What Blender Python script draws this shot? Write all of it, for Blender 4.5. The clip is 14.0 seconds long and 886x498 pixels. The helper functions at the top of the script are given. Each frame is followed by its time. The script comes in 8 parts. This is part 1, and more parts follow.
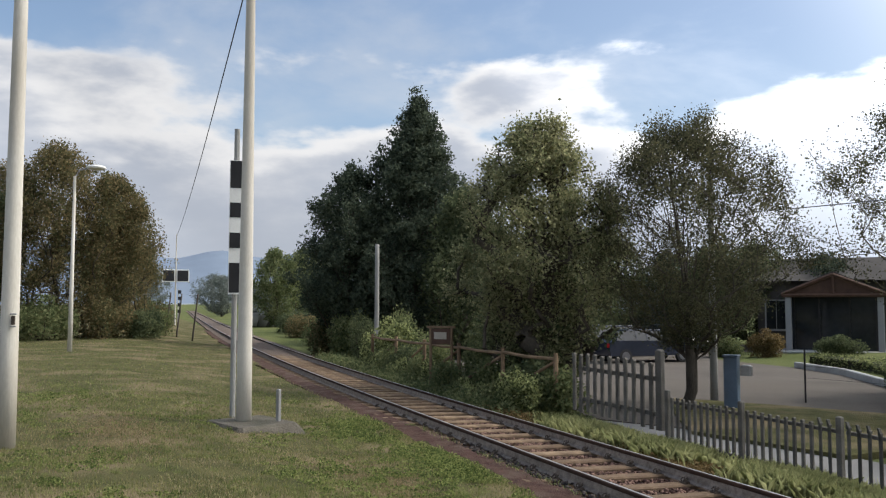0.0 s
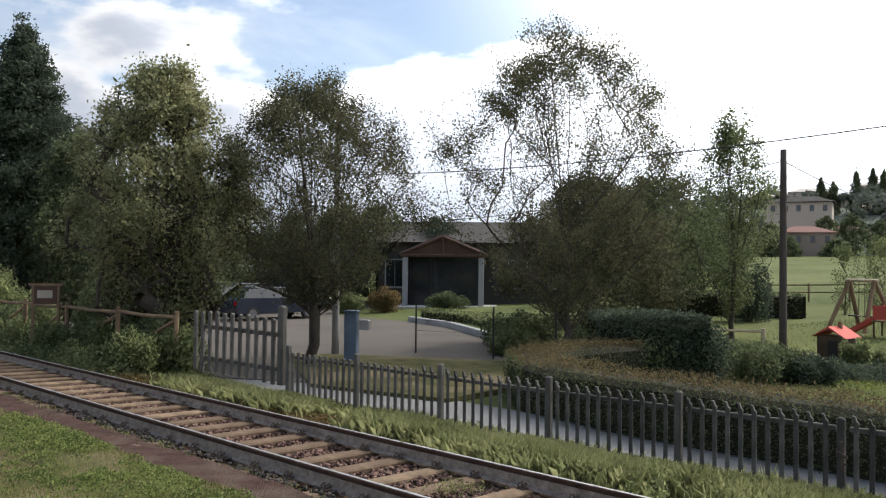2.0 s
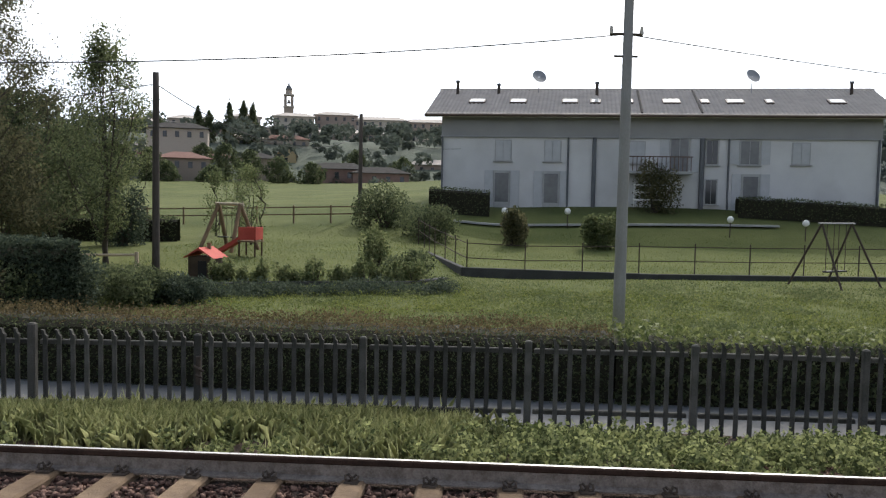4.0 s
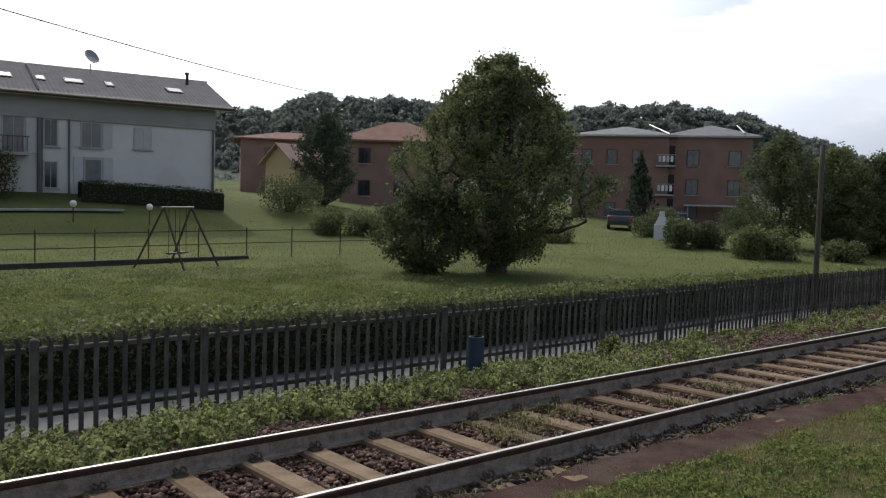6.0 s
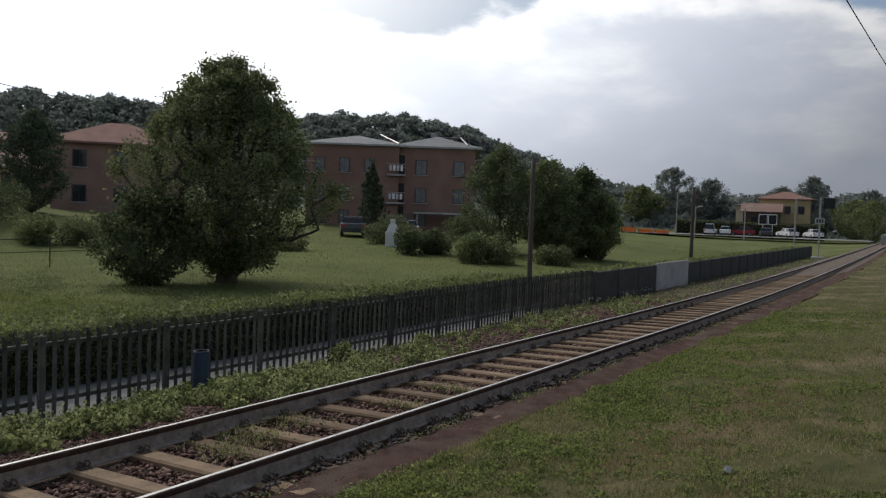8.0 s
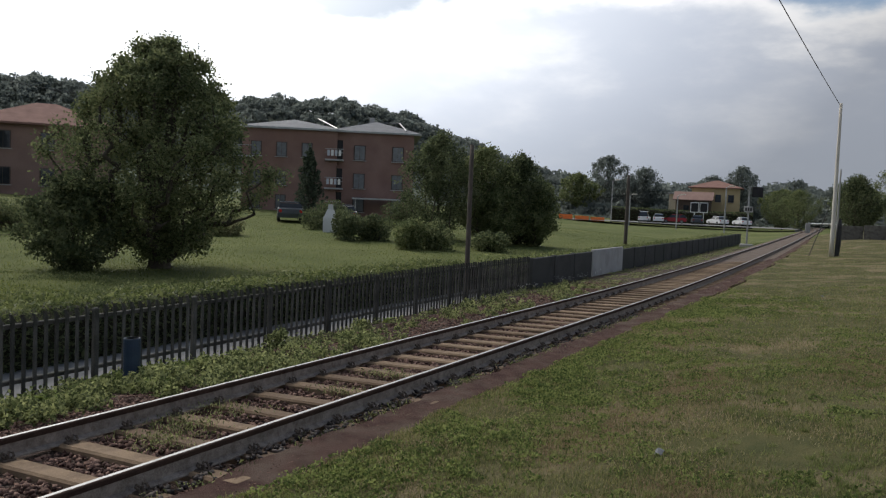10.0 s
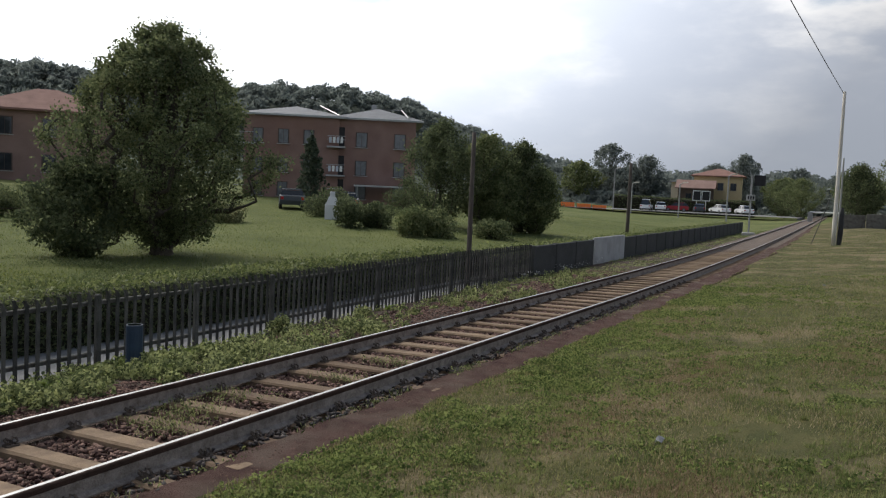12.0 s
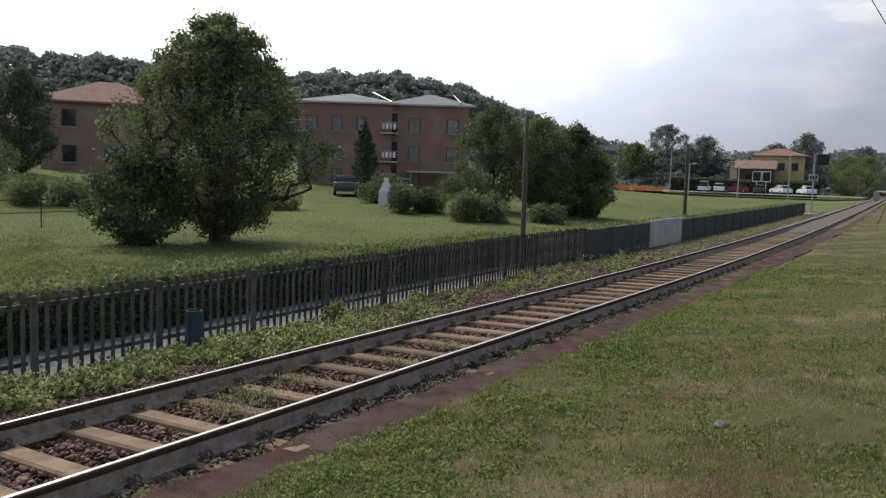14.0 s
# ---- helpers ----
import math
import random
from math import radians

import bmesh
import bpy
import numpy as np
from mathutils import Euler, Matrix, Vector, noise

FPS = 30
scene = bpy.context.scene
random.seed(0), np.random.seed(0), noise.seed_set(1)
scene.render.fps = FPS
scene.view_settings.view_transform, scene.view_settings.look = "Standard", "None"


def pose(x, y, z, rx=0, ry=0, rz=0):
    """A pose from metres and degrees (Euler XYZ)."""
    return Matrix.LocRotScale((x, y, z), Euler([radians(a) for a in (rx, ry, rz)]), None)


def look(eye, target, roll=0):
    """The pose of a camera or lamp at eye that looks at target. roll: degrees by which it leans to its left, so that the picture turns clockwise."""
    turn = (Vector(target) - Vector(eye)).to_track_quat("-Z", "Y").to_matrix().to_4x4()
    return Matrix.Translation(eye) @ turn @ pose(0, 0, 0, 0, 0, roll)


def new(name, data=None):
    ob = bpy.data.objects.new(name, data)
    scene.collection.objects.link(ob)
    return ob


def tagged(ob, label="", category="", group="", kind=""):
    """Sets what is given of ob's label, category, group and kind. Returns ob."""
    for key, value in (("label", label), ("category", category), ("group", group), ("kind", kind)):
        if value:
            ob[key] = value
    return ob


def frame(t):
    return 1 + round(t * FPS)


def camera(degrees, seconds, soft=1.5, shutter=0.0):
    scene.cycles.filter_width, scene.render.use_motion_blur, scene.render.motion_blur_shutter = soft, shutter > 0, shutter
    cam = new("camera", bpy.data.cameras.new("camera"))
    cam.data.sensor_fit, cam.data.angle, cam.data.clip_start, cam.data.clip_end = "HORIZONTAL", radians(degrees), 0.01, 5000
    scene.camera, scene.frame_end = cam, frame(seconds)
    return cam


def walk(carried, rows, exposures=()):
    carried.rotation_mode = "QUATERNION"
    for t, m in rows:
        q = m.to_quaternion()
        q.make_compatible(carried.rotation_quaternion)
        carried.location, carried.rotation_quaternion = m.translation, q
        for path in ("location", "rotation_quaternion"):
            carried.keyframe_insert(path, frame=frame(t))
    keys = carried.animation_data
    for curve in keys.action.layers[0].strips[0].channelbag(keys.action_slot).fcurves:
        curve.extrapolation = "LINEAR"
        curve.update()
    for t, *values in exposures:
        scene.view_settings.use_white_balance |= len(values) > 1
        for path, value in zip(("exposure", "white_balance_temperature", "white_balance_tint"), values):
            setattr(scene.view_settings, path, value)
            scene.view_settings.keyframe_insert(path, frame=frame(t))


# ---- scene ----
cam = camera(56.0, 14.0, soft=1.2)

PATH = [
    (0, (0.392, -1.548, 2.026), (-1.47, -0.83, 2.158), 0.1),
    (0.5, (0.317, -1.527, 2.013), (-1.437, -0.575, 2.138), 0.6),
    (1, (0.268, -1.464, 2.012), (-1.43, -0.413, 2.127), 0.7),
    (1.5, (0.314, -1.425, 1.997), (-1.194, -0.113, 2.077), 0.6),
    (2, (0.315, -1.372, 1.99), (-1.073, 0.068, 2.028), 0.6),
    (2.5, (0.329, -1.354, 1.978), (-0.811, 0.287, 1.903), 0.8),
    (3, (0.356, -1.245, 1.973), (-0.413, 0.598, 1.861), 1.1),
    (3.5, (0.374, -1.12, 1.963), (-0.024, 0.837, 1.848), 1.2),
    (3.7, (0.384, -1.085, 1.965), (0.097, 0.89, 1.843), 1.2),
    (5.8, (0.488, -0.974, 1.97), (1.65, 0.649, 1.847), 1.5),
    (6, (0.496, -0.958, 1.972), (1.772, 0.577, 1.852), 1.7),
    (6.5, (0.534, -0.951, 1.97), (2.0, 0.406, 1.859), 2.0),
    (7, (0.546, -0.963, 1.983), (2.086, 0.309, 1.882), 2.0),
    (7.5, (0.58, -0.965, 1.99), (2.177, 0.233, 1.891), 1.8),
    (8, (0.602, -0.972, 1.994), (2.293, 0.093, 1.911), 1.9),
    (8.5, (0.625, -0.96, 1.995), (2.364, 0.023, 1.911), 2.0),
    (11, (0.627, -0.965, 1.988), (2.397, -0.041, 1.859), 2.6),
    (11.5, (0.621, -0.962, 1.993), (2.393, -0.046, 1.851), 2.8),
    (12, (0.622, -0.964, 1.993), (2.383, -0.027, 1.852), 2.5),
    (12.5, (0.622, -0.975, 1.998), (2.393, -0.056, 1.853), 1.5),
    (13, (0.618, -0.979, 1.995), (2.398, -0.08, 1.848), 1.7),
    (13.5, (0.624, -0.979, 1.992), (2.403, -0.079, 1.833), 1.5),
    (14, (0.643, -0.963, 1.979), (2.338, 0.084, 1.798), 1.6),
]
walk(cam, [(t, look(eye, target, roll)) for t, eye, target, roll in PATH],
     exposures=[(0.0, 0.3), (1.5, 0.36), (2.5, 0.6), (3.1, 0.66), (3.7, 0.38), (5.8, -0.2), (6.5, -0.42), (8.5, -0.6), (11.0, -0.18), (13.2, -0.1), (14.0, 0.06)])

# ---------------------------------------------------------------- light
SUN_AZ, SUN_EL = radians(76), radians(43)          # azimuth from +x towards +y
SUN_DIR = Vector((math.cos(SUN_EL) * math.cos(SUN_AZ), math.cos(SUN_EL) * math.sin(SUN_AZ), math.sin(SUN_EL)))
sun_data = bpy.data.lights.new("sun", "SUN")
sun_data.energy, sun_data.angle, sun_data.color = 2.0, radians(0.9), (1.0, 0.945, 0.86)
sun = new("sun", sun_data)
sun.matrix_world = look(SUN_DIR * 50, (0, 0, 0))


def make_world():
    """Blue sky with thin high veils and a bank of heaped clouds low all round, brightest towards the sun, and an added
    bright fill opposite it, behind the view.
    """
    w = bpy.data.worlds.new("sky")
    w.use_nodes = True
    nt = w.node_tree
    nt.nodes.clear()
    N, L = nt.nodes.new, nt.links.new

    def math_(op, a, b=None, c=None):
        n = N("ShaderNodeMath")
        n.operation = op
        for k, v in enumerate((a, b, c)):
            if v is None:
                continue
            if isinstance(v, (int, float)):
                n.inputs[k].default_value = v
            else:
                L(v, n.inputs[k])
        return n.outputs[0]

    def ramp(v, lo, hi, to0=0.0, to1=1.0, smooth=True):
        n = N("ShaderNodeMapRange")
        n.interpolation_type = "SMOOTHSTEP" if smooth else "LINEAR"
        n.inputs["From Min"].default_value, n.inputs["From Max"].default_value = lo, hi
        n.inputs["To Min"].default_value, n.inputs["To Max"].default_value = to0, to1
        L(v, n.inputs["Value"])
        return n.outputs["Result"]

    def mix(f, a, b):
        n = N("ShaderNodeMix")
        n.data_type = "RGBA"
        L(f, n.inputs["Factor"])
        for v, k in ((a, "A"), (b, "B")):
            if isinstance(v, tuple):
                n.inputs[k].default_value = (*v, 1)
            else:
                L(v, n.inputs[k])
        return n.outputs["Result"]

    def scale(v, f):
        n = N("ShaderNodeVectorMath")
        n.operation = "SCALE"
        L(v, n.inputs[0])
        if isinstance(f, float):
            n.inputs["Scale"].default_value = f
        else:
            L(f, n.inputs["Scale"])
        return n.outputs[0]

    def noise_(vec, size, detail, rough=0.5, twist=0.0):
        n = N("ShaderNodeTexNoise")
        n.inputs["Scale"].default_value, n.inputs["Detail"].default_value = size, detail
        n.inputs["Roughness"].default_value, n.inputs["Distortion"].default_value = rough, twist
        L(vec, n.inputs["Vector"])
        return n.outputs["Fac"]

    out, bg = N("ShaderNodeOutputWorld"), N("ShaderNodeBackground")
    sky = N("ShaderNodeTexSky")
    sky.sky_type, sky.sun_disc = "NISHITA", False
    sky.sun_elevation, sky.sun_rotation = SUN_EL, radians(90) - SUN_AZ
    sky.air_density, sky.dust_density, sky.ozone_density = 1.0, 2.2, 1.0
    tc, norm, sep = N("ShaderNodeTexCoord"), N("ShaderNodeVectorMath"), N("ShaderNodeSeparateXYZ")
    norm.operation = "NORMALIZE"
    L(tc.outputs["Generated"], norm.inputs[0])
    way = norm.outputs[0]
    L(way, sep.inputs[0])
    z = sep.outputs["Z"]
    shift = N("ShaderNodeVectorMath")
    shift.operation = "ADD"
    shift.inputs[1].default_value = CLOUD_SHIFT
    L(way, shift.inputs[0])
    flat = N("ShaderNodeMapping")
    flat.inputs["Scale"].default_value = (1.0, 1.0, 2.6)
    L(shift.outputs[0], flat.inputs["Vector"])
    dot = N("ShaderNodeVectorMath")
    dot.operation = "DOT_PRODUCT"
    dot.inputs[1].default_value = SUN_DIR
    L(way, dot.inputs[0])
    sunward = dot.outputs["Value"]
    # the second ramp brightens the sky behind the view as added fill light
    near = math_("MULTIPLY", ramp(sunward, 0.3, 0.95, 0.88, 3.2, False), ramp(sunward, -0.05, -0.7, 1.0, 2.5, False))
    blue = scale(sky.outputs["Color"], 0.135)
    # thin high veils, glare round the sun, and the added fill behind the view
    veils = math_("MULTIPLY", ramp(noise_(flat.outputs[0], 2.2, 7, 0.55, 0.3), 0.46, 0.70), 0.5)
    glare = ramp(sunward, 0.53, 0.83)
    fill_behind = ramp(sunward, -0.05, -0.6, 0.0, 0.75, False)
    thin = math_("MAXIMUM", math_("MAXIMUM", veils, glare), fill_behind)
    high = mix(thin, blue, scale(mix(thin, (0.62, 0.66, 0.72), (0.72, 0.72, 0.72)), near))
    # heaped clouds: the top of the bank rises and falls
    heap = noise_(flat.outputs[0], 3.2, 9, 0.52, 0.1)
    wide = noise_(shift.outputs[0], 1.4, 2)
    top = math_("ADD", math_("MULTIPLY_ADD", heap, 0.40, -0.09), math_("MULTIPLY", wide, 0.30))
    under = math_("SUBTRACT", top, z)
    cover = ramp(under, -0.006, 0.030)
    body = noise_(flat.outputs[0], 5.0, 6, 0.55)
    lit = math_("ADD", ramp(under, 0.0, 0.085, 1.0, 0.0), math_("MULTIPLY_ADD", body, 2.2, -1.02))
    shade = mix(ramp(lit, 0.0, 1.0), mix(ramp(sunward, 0.4, 0.75), (0.46, 0.50, 0.58), (0.62, 0.65, 0.70)), (0.82, 0.82, 0.83))
    shade = scale(shade, ramp(sunward, -0.35, 0.5, 0.78, 1.15, False))
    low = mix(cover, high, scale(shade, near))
    # haze low over the horizon
    haze = scale(mix(ramp(z, 0.0, 0.2), (0.42, 0.46, 0.53), (0.40, 0.44, 0.51)), near)
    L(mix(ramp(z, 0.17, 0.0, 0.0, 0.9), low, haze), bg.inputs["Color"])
    bg.inputs["Strength"].default_value = 1.0
    L(bg.outputs[0], out.inputs["Surface"])
    scene.world = w


CLOUD_SHIFT = (3.1, 1.7, 0.0)
make_world()

# ---------------------------------------------------------------- materials
def material(name, c1, c2, rough=0.8, scale=4.0, fine=60.0, bump=0.3, metal=0.0, spec=0.3, island=0.0, objvar=0.0,
             translucent=0.0, stretch=(1, 1, 1), dirt=None, dirt_scale=0.6, dirt_amount=0.5, bump_dist=0.01):
    """Two colours mixed by coarse and fine noise, with bump, and stains where dirt is given."""
    m = bpy.data.materials.new(name)
    m.use_nodes = True
    nt = m.node_tree
    N, L = nt.nodes.new, nt.links.new
    b = nt.nodes["Principled BSDF"]
    tc, mp = N("ShaderNodeTexCoord"), N("ShaderNodeMapping")
    mp.inputs["Scale"].default_value = stretch
    g = N("ShaderNodeNewGeometry")
    L(g.outputs["Position"] if (island or objvar) == 0 or translucent else tc.outputs["Object"], mp.inputs["Vector"])
    a, f = N("ShaderNodeTexNoise"), N("ShaderNodeTexNoise")
    a.inputs["Scale"].default_value, a.inputs["Detail"].default_value = scale, 5
    f.inputs["Scale"].default_value, f.inputs["Detail"].default_value = fine, 3
    L(mp.outputs[0], a.inputs["Vector"])
    L(mp.outputs[0], f.inputs["Vector"])
    s = N("ShaderNodeMath")
    s.operation = "MULTIPLY_ADD"
    s.inputs[1].default_value, s.inputs[2].default_value = 0.4, 0.0
    L(f.outputs["Fac"], s.inputs[0])
    t = N("ShaderNodeMath")
    t.operation = "MULTIPLY_ADD"
    t.inputs[1].default_value = 0.6
    L(a.outputs["Fac"], t.inputs[0])
    L(s.outputs[0], t.inputs[2])
    fac = t.outputs[0]
    if island or objvar:
        if island:
            rnd = g.outputs["Random Per Island"]
        else:
            oi = N("ShaderNodeObjectInfo")
            rnd = oi.outputs["Random"]
        amt = island or objvar
        v = N("ShaderNodeMath")
        v.operation = "MULTIPLY_ADD"
        v.inputs[1].default_value, v.inputs[2].default_value = amt, -amt / 2
        L(rnd, v.inputs[0])
        w = N("ShaderNodeMath")
        w.operation = "ADD"
        L(v.outputs[0], w.inputs[0])
        L(fac, w.inputs[1])
        fac = w.outputs[0]
    r = N("ShaderNodeValToRGB")
    r.color_ramp.elements[0].position, r.color_ramp.elements[0].color = 0.32, (*c1, 1)
    r.color_ramp.elements[1].position, r.color_ramp.elements[1].color = 0.68, (*c2, 1)
    L(fac, r.inputs["Fac"])
    col = r.outputs["Color"]
    if dirt:
        d = N("ShaderNodeTexNoise")
        d.inputs["Scale"].default_value, d.inputs["Detail"].default_value = dirt_scale, 6
        L(mp.outputs[0], d.inputs["Vector"])
        dr = N("ShaderNodeMapRange")
        dr.inputs["From Min"].default_value, dr.inputs["From Max"].default_value = 0.48, 0.66
        dr.inputs["To Max"].default_value = dirt_amount
        L(d.outputs["Fac"], dr.inputs["Value"])
        mx = N("ShaderNodeMix")
        mx.data_type = "RGBA"
        L(dr.outputs["Result"], mx.inputs["Factor"])
        L(col, mx.inputs["A"])
        mx.inputs["B"].default_value = (*dirt, 1)
        col = mx.outputs["Result"]
    L(col, b.inputs["Base Color"])
    b.inputs["Roughness"].default_value, b.inputs["Metallic"].default_value = rough, metal
    b.inputs["Specular IOR Level"].default_value = spec
    if bump:
        bp = N("ShaderNodeBump")
        bp.inputs["Strength"].default_value, bp.inputs["Distance"].default_value = bump, bump_dist
        L(f.outputs["Fac"], bp.inputs["Height"])
        L(bp.outputs[0], b.inputs["Normal"])
    if translucent:
        tr, ms = N("ShaderNodeBsdfTranslucent"), N("ShaderNodeMixShader")
        L(col, tr.inputs["Color"])
        ms.inputs["Fac"].default_value = translucent
        L(b.outputs[0], ms.inputs[1])
        L(tr.outputs[0], ms.inputs[2])
        L(ms.outputs[0], nt.nodes["Material Output"].inputs["Surface"])
    return m


def leafy(name, c1, c2, tr=0.4, rough=0.75, spec=0.12, vary=0.5):
    return material(name, c1, c2, rough=rough, scale=0.7, fine=9, bump=0, island=vary, translucent=tr, spec=spec)


def ground_grass():
    """Turf: green patches, dry straw patches and small bare spots."""
    m = material("turf", (0.045, 0.056, 0.020), (0.140, 0.125, 0.056), rough=0.95, scale=2.2, fine=55, bump=1.0, bump_dist=0.04,
                 dirt=(0.25, 0.19, 0.12), dirt_scale=0.6, dirt_amount=0.75, spec=0.1)
    return m


